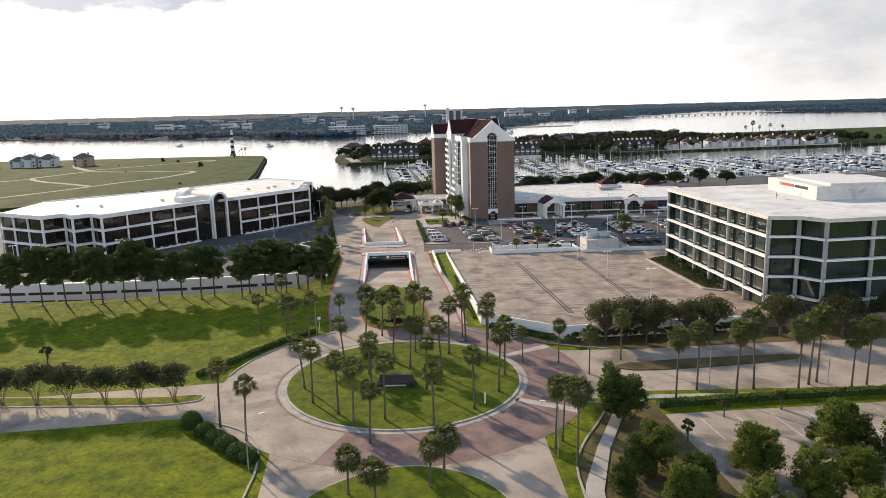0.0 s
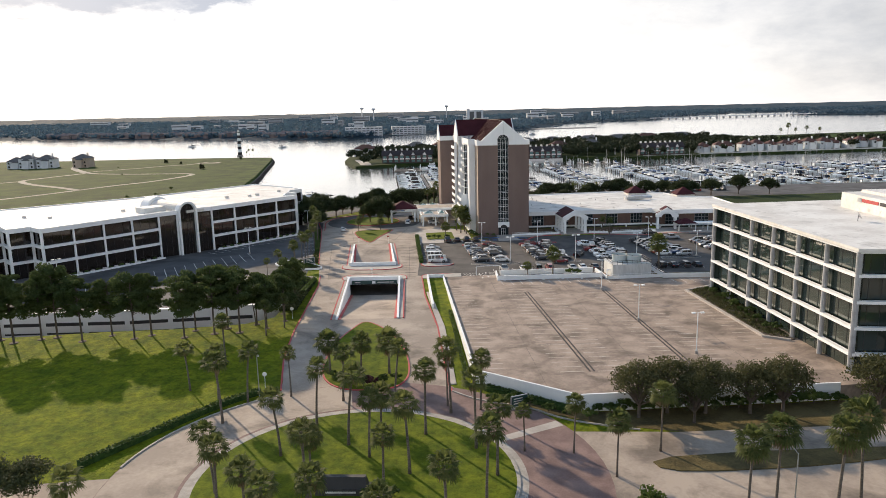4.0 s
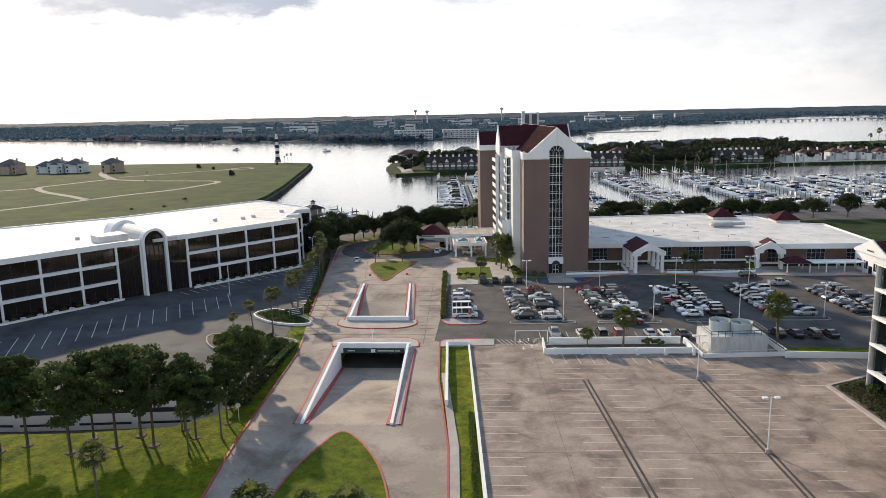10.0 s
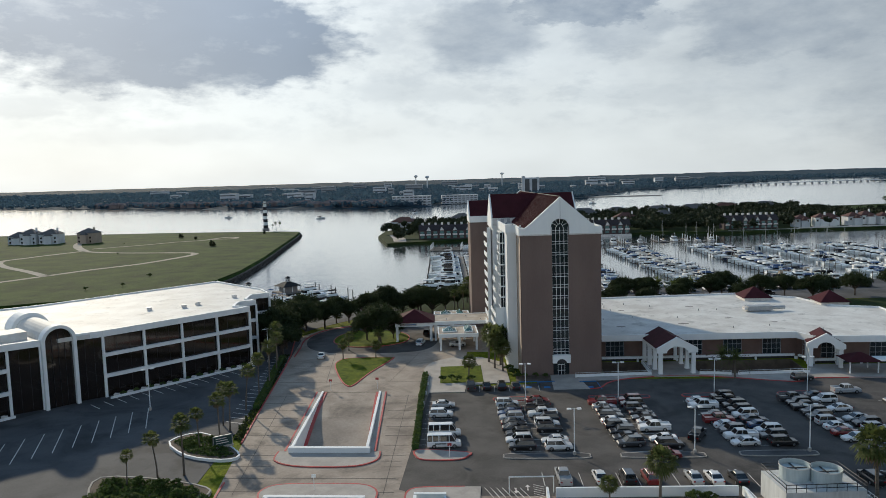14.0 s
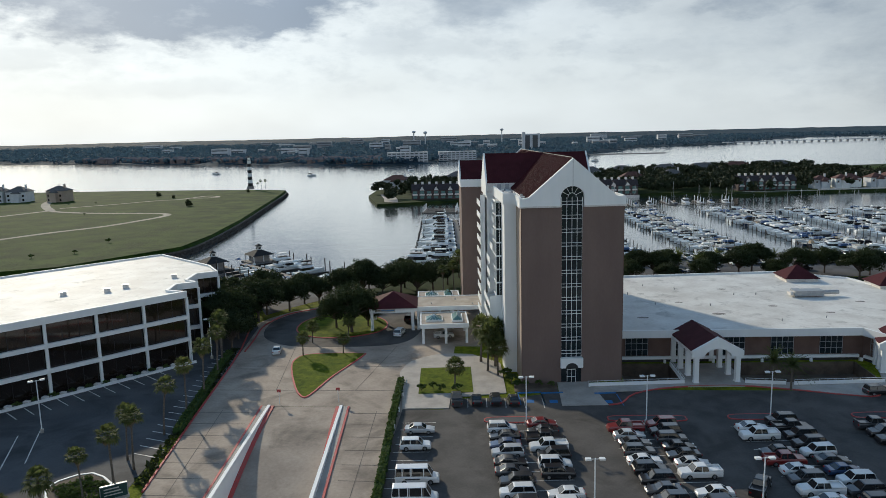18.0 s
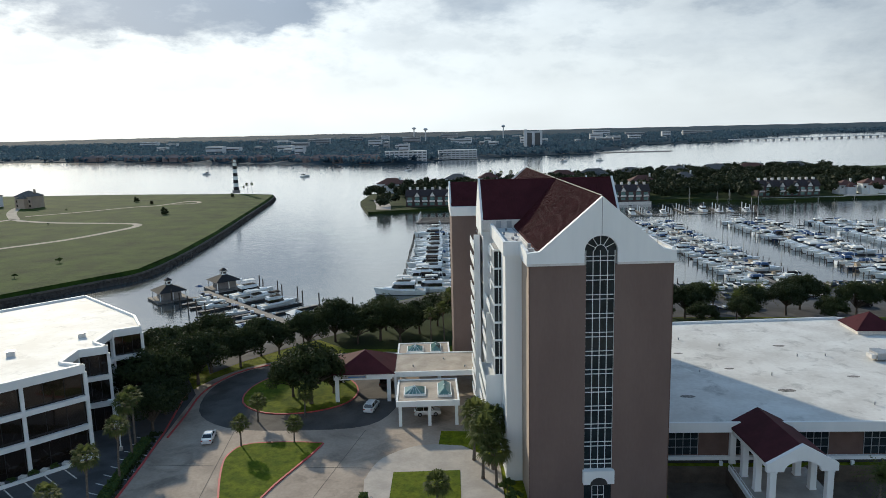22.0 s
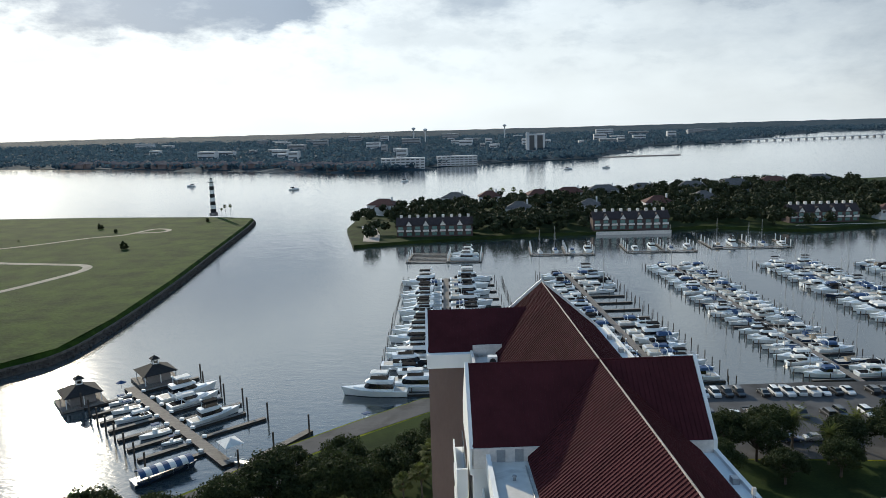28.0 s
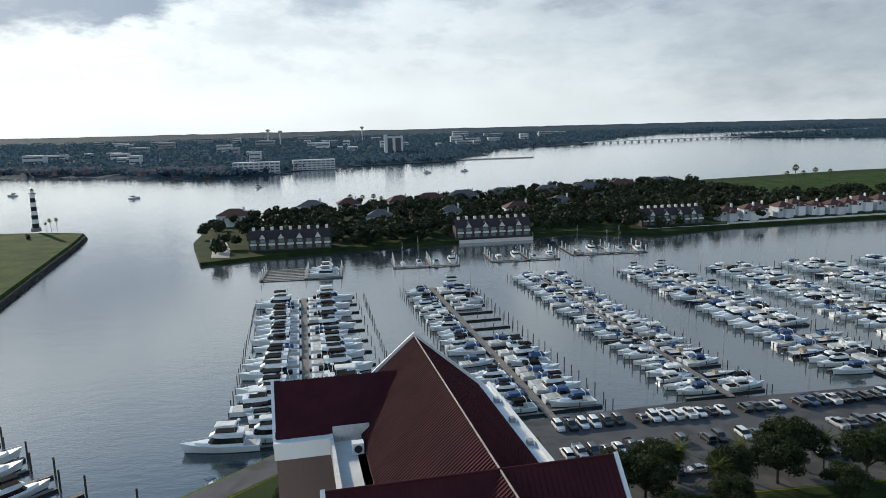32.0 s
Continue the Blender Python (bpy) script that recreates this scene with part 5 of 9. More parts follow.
for a, b in ((HALL[0], HALL[1]), (HALL[1], HALL[2]), (HALL[2], HALL[3])):
    a, b = Vector(a), Vector(b)
    L = (b - a).length
    d = (b - a) / L
    n = Vector((d.y, -d.x))
    part("balcony_slab", Geo().wall(a - n * 0.6, b - n * 0.6, 0.9, 0.6, 1.15), M["white"], hall, "white floor edge", fix=True)
    # near-black sheet in place of the shade under the floor edge
    part("recess", Geo().wall(a - n * 0.98, b - n * 0.98, 0.3, -2.6, 0.6), M["dark"], hall, "near-black sheet for the shade of the recessed ground storey", fix=True)
    k = max(1, int(L / 9))
    for i in range(k):
        s = (i + 0.20) * L / k
        e = (i + 0.66) * L / k
        w = part("window", Geo().wall(a + d * s - n * 1.12, a + d * e - n * 1.12, 0.1, 1.3, 5.1), M["glass_stair"], hall, "dark gridded window", fix=True)
        for j in range(5):
            q = a + d * (s + (e - s) * j / 4) - n * 1.02
            part("mullion", Geo().wall(q, q + d * 0.07, 0.08, 1.3, 5.1), M["grey_col"], w, fix=True)
        for z in (2.5, 3.8):
            part("transom", Geo().wall(a + d * s - n * 1.0, a + d * e - n * 1.0, 0.06, z, z + 0.08), M["grey_col"], w, fix=True)
    for i in range(k + 1):
        q = a + d * (L * i / k) - n * 0.2
        part("column", Geo().box(q.x - 0.22, q.y - 0.22, -2.6, q.x + 0.22, q.y + 0.22, 0.62), M["white"], hall)


def porch(x, y, w, depth, turn, z_eave, z_top, label, scale=1.0):
    p = thing("entrance_porch", label, "porch", (x, y, 0), turn)
    h = w / 2
    g = Geo()
    gable_slab(g, -h - 0.1, h + 0.1, 0.6, depth, z_eave, z_top, "v", 0.25)
    part("roof", g, M["red_roof"], p, "dark red metal roof", fix=True)
    N = 10
    ra = h - 1.9
    arc = [(ra * math.cos(math.pi * i / N), z_eave - 1.0 + 1.5 * math.sin(math.pi * i / N)) for i in range(N + 1)]
    g = Geo()
    R = [(h + 0.4, z_eave - 1.0), (h + 0.4, z_eave + 0.1), (0, z_top + 0.35)] + arc[N // 2 :: -1]
    Lp = [(0, z_top + 0.35), (-h - 0.4, z_eave + 0.1), (-h - 0.4, z_eave - 1.0)] + arc[: N // 2 - 1 : -1]
    for poly in (R, Lp):
        n = len(poly)
        g.add([(u, 0, q) for u, q in poly] + [(u, 0.6, q) for u, q in poly], [tuple(range(n)), tuple(range(2 * n - 1, n - 1, -1))] + [(i, n + i, n + (i + 1) % n, (i + 1) % n) for i in range(n)])
    part("gable", g, M["white"], p, "white arched gable", fix=True)
    for u in (-h + 0.1, h - 1.0):
        for v in (0.0, depth * 0.3, depth * 0.6, depth - 1.2):
            part("column", Geo().box(u, v, 0, u + 0.85, v + 0.85, z_eave - 0.9).box(u - 0.06, v - 0.06, 0, u + 0.91, v + 0.91, 0.4).box(u - 0.06, v - 0.06, z_eave - 1.2, u + 0.91, v + 0.91, z_eave - 0.98), M["white"], p)
    part("beam", Geo().box(-h, 0.6, z_eave - 0.88, -h + 0.9, depth, z_eave - 0.12).box(h - 0.9, 0.6, z_eave - 0.88, h, depth, z_eave - 0.15), M["white"], p)


porch(36.0, 0.6, 8.8, 14, 5, 6.1, 8.5, "white arched entrance porch with a red metal roof")
porch(71.5, 5.5, 7.5, 9, -14, 5.6, 7.9, "smaller white arched porch with a red metal roof")
# covered walk beside the second porch
walk_roof = thing("covered_walk", "red roofed covered walk on white posts beside the hall", "walkway")
part("hip", hip_roof(Geo(), 74, -0.5, 81, 5.5, 2.9, 4.5, 0.3), M["red_roof"], walk_roof, "red hip roof", fix=True)
part("canopy", Geo().box(81, 0.6, 2.75, 95.8, 4.6, 3.0), M["white"], walk_roof, "white flat canopy")
for x in (74.3, 80.5, 85, 90, 95):
    for y in (0, 4.8):
        part("post", Geo().box(x, y, 0, x + 0.25, y + 0.25, 2.85), M["white"], walk_roof)
# white annex at the end of the covered walk
annex = thing("annex", "white gabled annex with a red metal roof beside the hall", "building", (96, -2, 0), 4)
part("wall", Geo().box(0, -8, -0.3, 18, 8, 5.6), M["white"], annex, "white stucco wall")
part("gable", Geo().add([(x, y, z) for x in (-0.3, 0.1) for y, z in ((-8.3, 5.5), (8.3, 5.5), (8.3, 6.1), (0, 9.9), (-8.3, 6.1))], [(0, 4, 3, 2, 1), (5, 6, 7, 8, 9)] + [(i, (i + 1) % 5, 5 + (i + 1) % 5, 5 + i) for i in range(5)]), M["white"], annex, "white gable wall", fix=True)
g = Geo()
gable_slab(g, 0.1, 18.4, -8.5, 8.5, 5.6, 9.4, "u", 0.25)
part("roof", g, M["red_roof"], annex, "dark red metal roof", fix=True)
for y0 in (-6.6, -3.4, 1.4, 4.6):
    w = part("window", Geo().box(-0.06, y0, 1.2, 0.0, y0 + 2.0, 3.4), M["glass_stair"], annex, "dark window")
    part("mullion", Geo().box(-0.1, y0 + 0.95, 1.2, -0.06, y0 + 1.05, 3.4), M["white"], w)
part("door", Geo().box(-0.07, -0.8, 0, 0.0, 0.8, 2.3), M["glass_stair"], annex, "dark glass door")
part("sign", Geo().box(-0.36, -1.6, 6.4, -0.3, 1.6, 6.8), M["dark"], annex, "dark lettering bar")
# railings before the hall
for pts in (((12.2, -1.6), (30, 0.2), (30, 11)), ((41, 0.4), (48, -0.3)), ((49.5, -0.4), (66, 1.0))):
    r = thing("low_wall_railing", "white low wall with rails before the sunken court", "railing")
    for a, b in zip(pts, pts[1:]):
        part("base", Geo().wall(a, b, 0.25, 0, 0.75), M["white"], r, fix=True)
        part("rail", Geo().tube((*a, 1.15), (*b, 1.15), 0.04, n=5), M["white"], r)
        n = max(2, int(math.hypot(b[0] - a[0], b[1] - a[1]) / 1.5))
        g = Geo()
        for i in range(n + 1):
            q = Vector(a).lerp(Vector(b), i / n)
            g.tube((q.x, q.y, 0.7), (q.x, q.y, 1.15), 0.03, n=4)
        part("bars", g, M["white"], r)
# roof plant of the hall
random.seed(12)
for x, y in ((75, 64), (94, 55)):
    p = thing("roof_lantern", "red hip roof lantern rising from the hall roof", "roof lantern", (x, y, 6.4))
    part("roof", hip_roof(Geo(), -4.2, -4.2, 4.2, 4.2, 0.9, 4.0, 0.3), M["red_roof"], p, "dark red hip roof", fix=True)
    part("base", Geo().box(-4, -4, 0, 4, 4, 0.9), M["trim"], p)
rtu = thing("rooftop_unit", "long grey rooftop air unit with ducts", "air unit", (66, 42, 6.45), 5)
part("body", Geo().box(0, 0, 0.3, 7, 2.6, 1.6).box(1, 2.6, 0.4, 3, 4.4, 1.3), M["metal"], rtu)
part("duct", Geo().tube((7, 1.2, 0.9), (11, 1.2, 0.9), 0.5, n=10), M["metal"], rtu)
part("hood", Geo().box(-0.9, 0.4, 0.5, 0, 2.2, 1.3), M["trim"], rtu)
for i in range(14):
    x, y = random.uniform(23, 86), random.uniform(17, 60)
    v = thing("roof_vent", "small grey roof vent pipe on the white roof", "vent", (x, y, 6.45), group="roof vents")
    part("pipe", Geo().tube((0, 0, 0), (0, 0, 0.55), 0.12, n=8), M["metal"], v)
    part("cap", Geo().tube((0, 0, 0.5), (0, 0, 0.62), 0.24, 0.16, n=8), M["trim"], v)
M["soot"] = mat("roof_stain", (0.30, 0.28, 0.25), 0.9, (0.08, 0.075, 0.07), 0.8, fine=0.2)
for x, y, r in ((27, 24, 1.3), (44, 27, 1.5), (38, 38, 0.9), (58, 34, 1.1), (31, 47, 0.9), (52, 52, 1.2), (68, 28, 1.0), (79, 38, 1.1), (26, 58, 0.8)):
    tagged(part("roof_drain", Geo().prism(circle(x, y, r, 12, r * 0.45), 6.4, 6.465), M["soot"]), "dark stained drain sump on the white roof", "roof drain", "roof drains")


def facade(par, a, b, bays, bands, z0, glass, col, col_w=0.6, inset=0.7, band_out=0.25, round_col=False):
    """A storey-framed front along a-b (outside on its right hand): panes, columns and floor bands as parts."""
    a, b = Vector(a), Vector(b)
    L = (b - a).length
    d = (b - a) / L
    n = Vector((d.y, -d.x))
    lo = z0
    for k, (zb, zt) in enumerate(bands):
        part("floor_band", Geo().wall(a + n * band_out, b + n * band_out, 0.5 + band_out, zb, zt), M["white"], par, "white floor band", fix=True)
        for i in range(bays):
            p, q = a + d * (L * i / bays + 0.05), a + d * (L * (i + 1) / bays - 0.05)
            w = part("window", Geo().wall(p - n * inset, q - n * inset, 0.12, lo, zb), glass, par, "dark tinted window strip", fix=True)
            for j in (1, 2):
                s = p.lerp(q, j / 3) - n * (inset - 0.05)
                part("mullion", Geo().wall(s, s + d * 0.07, 0.06, lo, zb), M["dark"], w, fix=True)
        lo = zt
    for i in range(bays + 1):
        p = a + d * (L * i / bays) - n * 0.1
        if round_col:
            part("column", Geo().tube((p.x, p.y, z0), (p.x, p.y, bands[-1][0] + 0.05), col_w / 2, n=12), col, par)
        else:
            part("column", Geo().wall(p - d * col_w / 2 + n * 0.2, p + d * col_w / 2 + n * 0.2, col_w, z0, bands[-1][0] + 0.03), col, par, fix=True)


# ---- left office ----
lo = thing("low_office", "three-storey white framed office block with dark glass and entrance arch", "office")
bands = [(4.5, 5.3), (9.3, 10.1), (13.9, 15.3)]
P = [(-172, -43), (-150.7, -55.5), (-145.5, -50.4), (-139.9, -56.7), (-135.5, -52.2), (-130, -57), (-107.2, -27.5), (-93.6, -14.8), (-69.9, 13.6)]
E1 = [(-69.9, 13.6), (-74.5, 14.8), (-75.5, 21), (-71.5, 23.5), (-75.2, 26), (-76, 33), (-71.8, 36), (-77, 44)]
plan = P + E1[1:] + [(-98, 62), (-132, 20), (-172, -12)]
mid = Vector((-100.3, -20.9))
dv = Vector((0.644, 0.765))
nv = Vector((dv.y, -dv.x))
hw = 3.5
A1, A2 = mid - dv * hw, mid + dv * hw


def inset_plan(pl, d):
    """The outline moved inwards by d, for one that runs anticlockwise."""
    res = []
    for i, p in enumerate(pl):
        a, p, b = Vector(pl[i - 1]), Vector(p), Vector(pl[(i + 1) % len(pl)])
        u, w = (p - a).normalized(), (b - p).normalized()
        m = Vector((-u.y - w.y, u.x + w.x))
        res.append(tuple(p + m * (2 * d / max(m.length_squared, 0.8))))
    return res


part("core", Geo().prism(inset_plan(plan, 1.3), -1, 13.9), M["glass_bronze"], lo, "dark glass body")
part("roof_sheet", Geo().prism(plan, 14.0, 14.9), M["roof_white"], lo, "white membrane roof")
for a, b, n in ((P[0], P[1], 3), (P[1], P[2], 1), (P[2], P[3], 1), (P[3], P[4], 1), (P[4], P[5], 1), (P[5], P[6], 4), (P[7], P[8], 4), (E1[1], E1[2], 1), (E1[2], E1[3], 1), (E1[4], E1[5], 1), (E1[5], E1[6], 1)):
    facade(lo, a, b, n, bands, 0.0, M["glass_bronze"], M["white"], 0.52)
for a, b in ((P[6], A1), (A2, P[7])):
    facade(lo, a, b, 1, bands[2:], 0.0, M["glass_bronze"], M["white"], 0.52)
for a, b in ((E1[0], E1[1]), (E1[3], E1[4]), (E1[6], E1[7]), (E1[7], (-98, 62)), ((-98, 62), (-132, 20)), ((-132, 20), (-172, -12))):
    part("parapet", Geo().wall(a, b, 0.45, 13.9, 15.3), M["white"], lo, fix=True)
# entrance arch: a white barrel over the door bay


def arch_pt(u, v, z):
    q = mid + dv * u + nv * v
    return (q.x, q.y, z)


g = Geo()
N = 14
prof_o = [(hw + 0.0, 0), (hw, 14.5)] + [(hw * math.cos(math.pi * i / N), 14.5 + hw * math.sin(math.pi * i / N)) for i in range(1, N)] + [(-hw, 14.5), (-hw, 0)]
prof_i = [(u * 0.80, z if z < 14 else 14.5 + (z - 14.5) * 0.80) for u, z in prof_o]
for v0, v1 in ((1.2, -1.2),):
    n = len(prof_o)
    g.loft([[arch_pt(u, v0, z) for u, z in prof_o] , [arch_pt(u, v1, z) for u, z in prof_o]], cap=False, closed=False)
    g.loft([[arch_pt(u, v1, z) for u, z in prof_i] , [arch_pt(u, v0, z) for u, z in prof_i]], cap=False, closed=False)
    g.loft([[arch_pt(u, v0, z) for u, z in prof_i] , [arch_pt(u, v0, z) for u, z in prof_o]], cap=False, closed=False)
    g.loft([[arch_pt(u, v1, z) for u, z in prof_o] , [arch_pt(u, v1, z) for u, z in prof_i]], cap=False, closed=False)
part("entrance_arch", g, M["white"], lo, "white barrel arch over the entrance", fix=True)
g = Geo()
barrel = [(hw * 0.97 * math.cos(math.pi * i / N), 14.3 + hw * 0.97 * math.sin(math.pi * i / N)) for i in range(N + 1)]
g.loft([[arch_pt(u, -1.0, z) for u, z in barrel], [arch_pt(u, -19, z) for u, z in barrel]], cap=True, closed=True)
part("barrel_roof", g, M["roof_white"], lo, "white barrel vault", fix=True)
big = [(u * 1.25, 14.3 + (z - 14.3) * 1.25) for u, z in barrel]
end = part("barrel_end", Geo().loft([[arch_pt(u, -18, z) for u, z in big], [arch_pt(u, -23, z) for u, z in big]]), M["white"], lo, "raised white end of the barrel vault", fix=True)
part("end_window", Geo().add([arch_pt(4.24 - 0.2 * (z - 14.9), v, z) for v, z in ((-18.8, 14.9), (-22.2, 14.9), (-22.2, 15.5), (-21.4, 16.2), (-19.6, 16.2), (-18.8, 15.5))], [(0, 1, 2, 3, 4, 5)]), M["dark"], end, "dark arched window")
g = Geo().add([arch_pt(u, 0.1, z) for u, z in prof_i], [tuple(range(len(prof_i)))])
part("arch_glass", g, M["glass_bronze"], lo, "tall dark arched glass", fix=True)
for u in (-1.3, 0, 1.3):
    part("arch_mullion", Geo().tube(arch_pt(u, 0.2, 0), arch_pt(u, 0.2, 16), 0.06, n=4), M["dark"], lo)
part("roof_box", Geo().prism([arch_pt(-12, -5, 0)[:2], arch_pt(-4.4, -5, 0)[:2], arch_pt(-4.4, -11, 0)[:2], arch_pt(-12, -11, 0)[:2]][::-1], 14.8, 16.6), M["roof_white"], lo, "white roof enclosure", fix=True)
for x, y in ((-88, 15), (-86, 19), (-96, 12), (-122, -20), (-140, -33), (-116, -2), (-80, 30), (-150, -30)):
    v = thing("roof_vent", "small grey roof unit on the white roof", "vent", (x, y, 14.9), 30, group="roof vents")
    part("body", Geo().box(-0.6, -0.6, 0, 0.6, 0.6, 0.7), M["trim"], v)
    part("cap", Geo().box(-0.7, -0.7, 0.7, 0.7, 0.7, 0.8), M["metal"], v)
# planters along the office foot
for a, b, n in ((P[5], P[6], 10), (P[7], P[8], 12)):
    a, b = Vector(a), Vector(b)
    d = (b - a).normalized()
    nn = Vector((d.y, -d.x))
    part("planter_wall", Geo().wall(a + nn * 2.2, b + nn * 2.2, 0.3, 0, 0.55), M["white"], lo, "white planter kerb", fix=True)
    for i in range(n):
        q = a.lerp(b, (i + 0.5) / n) + nn * 1.4
        part("planter_block", Geo().box(q.x - 0.5, q.y - 0.4, 0, q.x + 0.5, q.y + 0.4, 0.8), M["trim"], lo)

# ---- right office ----
ro = thing("glass_office", "five-storey office block with white floor slabs, grey columns and dark glass", "office")
Q = [(54, -87), (57, -144), (63.5, -145), (67, -150), (112, -146), (110, -83)]
rb = [(3.0, 3.5), (7.7, 8.2), (12.35, 12.85), (17.0, 17.5), (21.2, 22.0)]
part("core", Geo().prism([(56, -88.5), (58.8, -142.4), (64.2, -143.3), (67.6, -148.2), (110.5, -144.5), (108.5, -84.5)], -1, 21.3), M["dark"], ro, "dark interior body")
part("roof_sheet", Geo().prism([(53.4, -86.4), (56.3, -144.7), (63.3, -145.8), (66.8, -150.8), (112.6, -146.6), (110.6, -82.4)], 21.5, 22.1), M["roof_white"], ro, "white flat roof")
facade(ro, Q[0], Q[1], 6, rb, -0.5, M["glass_green"], M["grey_col"], 0.95, 1.0, 0.5, True)
facade(ro, Q[1], Q[2], 1, rb, -0.5, M["glass_green"], M["grey_col"], 0.95, 1.0, 0.5, True)
facade(ro, Q[2], Q[3], 1, rb, -0.5, M["glass_green"], M["grey_col"], 0.95, 1.0, 0.5, True)
facade(ro, Q[3], Q[4], 4, rb, -0.5, M["glass_green"], M["grey_col"], 0.95, 1.0, 0.5, True)
facade(ro, Q[5], Q[0], 5, rb, -0.5, M["glass_green"], M["grey_col"], 0.95, 1.0, 0.5, True)
pent = part("roof_house", Geo().prism([(80, -96), (80, -122), (108, -122), (108, -96)], 22.0, 25.6), M["roof_white"], ro, "white roof house with a lettered sign")
part("lettering", Geo().box(79.85, -110.5, 24.3, 79.97, -104.5, 25.0), M["kerb_red"], pent, "red lettering bar")
part("lettering", Geo().box(79.85, -117.5, 24.3, 79.97, -111.2, 25.0), M["dark"], pent, "dark lettering bar")
part("emblem", Geo().box(79.85, -104.1, 24.2, 79.97, -102.8, 25.1), M["metal"], pent)
part("parapet", Geo().box(84, -121, 25.6, 100, -97, 26.2), M["trim"], pent)
dish = thing("roof_dish", "grey satellite dish on the white office roof", "dish", (72, -117, 22.1))
part("bowl", Geo().tube((0, 0, 1.2), (0.25, -0.1, 1.35), 0.3, 0.95, n=14), M["metal"], dish)
part("stand", Geo().tube((0, 0, 0), (0, 0, 1.2), 0.08, n=6), M["dark"], dish)

M["pale_tank"] = mat("pale_tank", (0.50, 0.56, 0.56), 0.5, (0.42, 0.48, 0.48), 1.0, streak=(1, 1, 0.2))
M["plant_wall"] = mat("plant_block", (0.60, 0.61, 0.60), 0.85, (0.48, 0.49, 0.48), 1.2, fine=0.3, streak=(1, 1, 0.2))
# ---- cooling tower yard on the deck ----
cy = thing("cooling_plant", "grey block plant house with two round cooling towers on its roof", "plant house", (32.5, -71.5, 0), 5)
part("house", Geo().box(0.5, 1.0, 0, 11.5, 8.5, 3.6), M["plant_wall"], cy, "grey painted block wall")
for u, v in ((4.0, 5.8), (7.6, 4.2)):
    c = part("cooling_tower", Geo().tube((u, v, 3.6), (u, v, 5.6), 2.0, 2.05, n=24, cap=False).tube((u, v, 3.6), (u, v, 5.0), 1.85, 1.85, n=24), M["pale_tank"], cy, "pale round cooling tower")
    part("rim", Geo().tube((u, v, 5.5), (u, v, 5.65), 2.12, n=24, cap=False), M["trim"], c)
    part("fan", Geo().box(u - 1.7, v - 0.12, 5.05, u + 1.7, v + 0.12, 5.12).box(u - 0.12, v - 1.7, 5.05, u + 0.12, v + 1.7, 5.12), M["dark"], c)
for z in (4.2, 4.7):
    for a, b in (((0.5, 1.0), (11.5, 1.0)), ((11.5, 1.0), (11.5, 8.5)), ((0.5, 8.5), (11.5, 8.5)), ((0.5, 1), (0.5, 8.5))):
        part("rail", Geo().tube((*a, z), (*b, z), 0.06, n=5), M["dark"], cy)
for i in range(9):
    part("rail_post", Geo().tube((0.5 + i * 1.375, 1.0, 3.6), (0.5 + i * 1.375, 1.0, 4.72), 0.05, n=4), M["dark"], cy)
part("yard_wall", Geo().wall((-1.5, -0.6), (14.5, -0.6), 0.2, 0, 0.9).wall((14.5, -0.6), (14.5, 9), 0.2, 0, 0.9).wall((-1.5, 9), (-1.5, -0.6), 0.2, 0, 0.9), M["white"], cy, fix=True)
for a, b in (((-1.5, -0.6), (14.5, -0.6)), ((14.5, -0.6), (14.5, 9))):
    part("yard_rail", Geo().tube((*a, 1.35), (*b, 1.35), 0.05, n=5), M["white"], cy)
    for i in range(11):
        q = Vector(a).lerp(Vector(b), i / 10)
        part("yard_rail_post", Geo().tube((q.x, q.y, 0.9), (q.x, q.y, 1.36), 0.04, n=4), M["white"], cy)
part("pipe", Geo().tube((-0.4, 3, 0), (-0.4, 3, 1.9), 0.15, n=8).tube((-0.4, 3, 1.9), (0.6, 3, 1.9), 0.15, n=8), M["white"], cy)

# ---- plants ----


def leaf_mat(name, dark, light, rough=0.75, through=0.25):
    m = bpy.data.materials.new(name)
    m.use_nodes = True
    n, l = m.node_tree.nodes, m.node_tree.links
    b, out = n["Principled BSDF"], n["Material Output"]
    b.inputs["Roughness"].default_value = rough
    b.inputs["Specular IOR Level"].default_value = 0.25
    ge, oi = n.new("ShaderNodeNewGeometry"), n.new("ShaderNodeObjectInfo")
    ad = n.new("ShaderNodeMath")
    ad.operation = "MULTIPLY_ADD"
    ad.inputs[1].default_value = 0.4
    l.new(oi.outputs["Random"], ad.inputs[0])
    sc = n.new("ShaderNodeMath")
    sc.operation = "MULTIPLY"
    sc.inputs[1].default_value = 0.6
    l.new(ge.outputs["Random Per Island"], sc.inputs[0])
    l.new(sc.outputs[0], ad.inputs[2])
    mx = n.new("ShaderNodeMix")
    mx.data_type = "RGBA"
    mx.inputs[6].default_value, mx.inputs[7].default_value = (*dark, 1), (*light, 1)
    l.new(ad.outputs[0], mx.inputs[0])
    l.new(mx.outputs[2], b.inputs["Base Color"])
    tr = n.new("ShaderNodeBsdfTranslucent")
    l.new(mx.outputs[2], tr.inputs[0])
    ms = n.new("ShaderNodeMixShader")
    ms.inputs[0].default_value = through
    l.new(b.outputs[0], ms.inputs[1])
    l.new(tr.outputs[0], ms.inputs[2])
    l.new(ms.outputs[0], out.inputs[0])
    return m


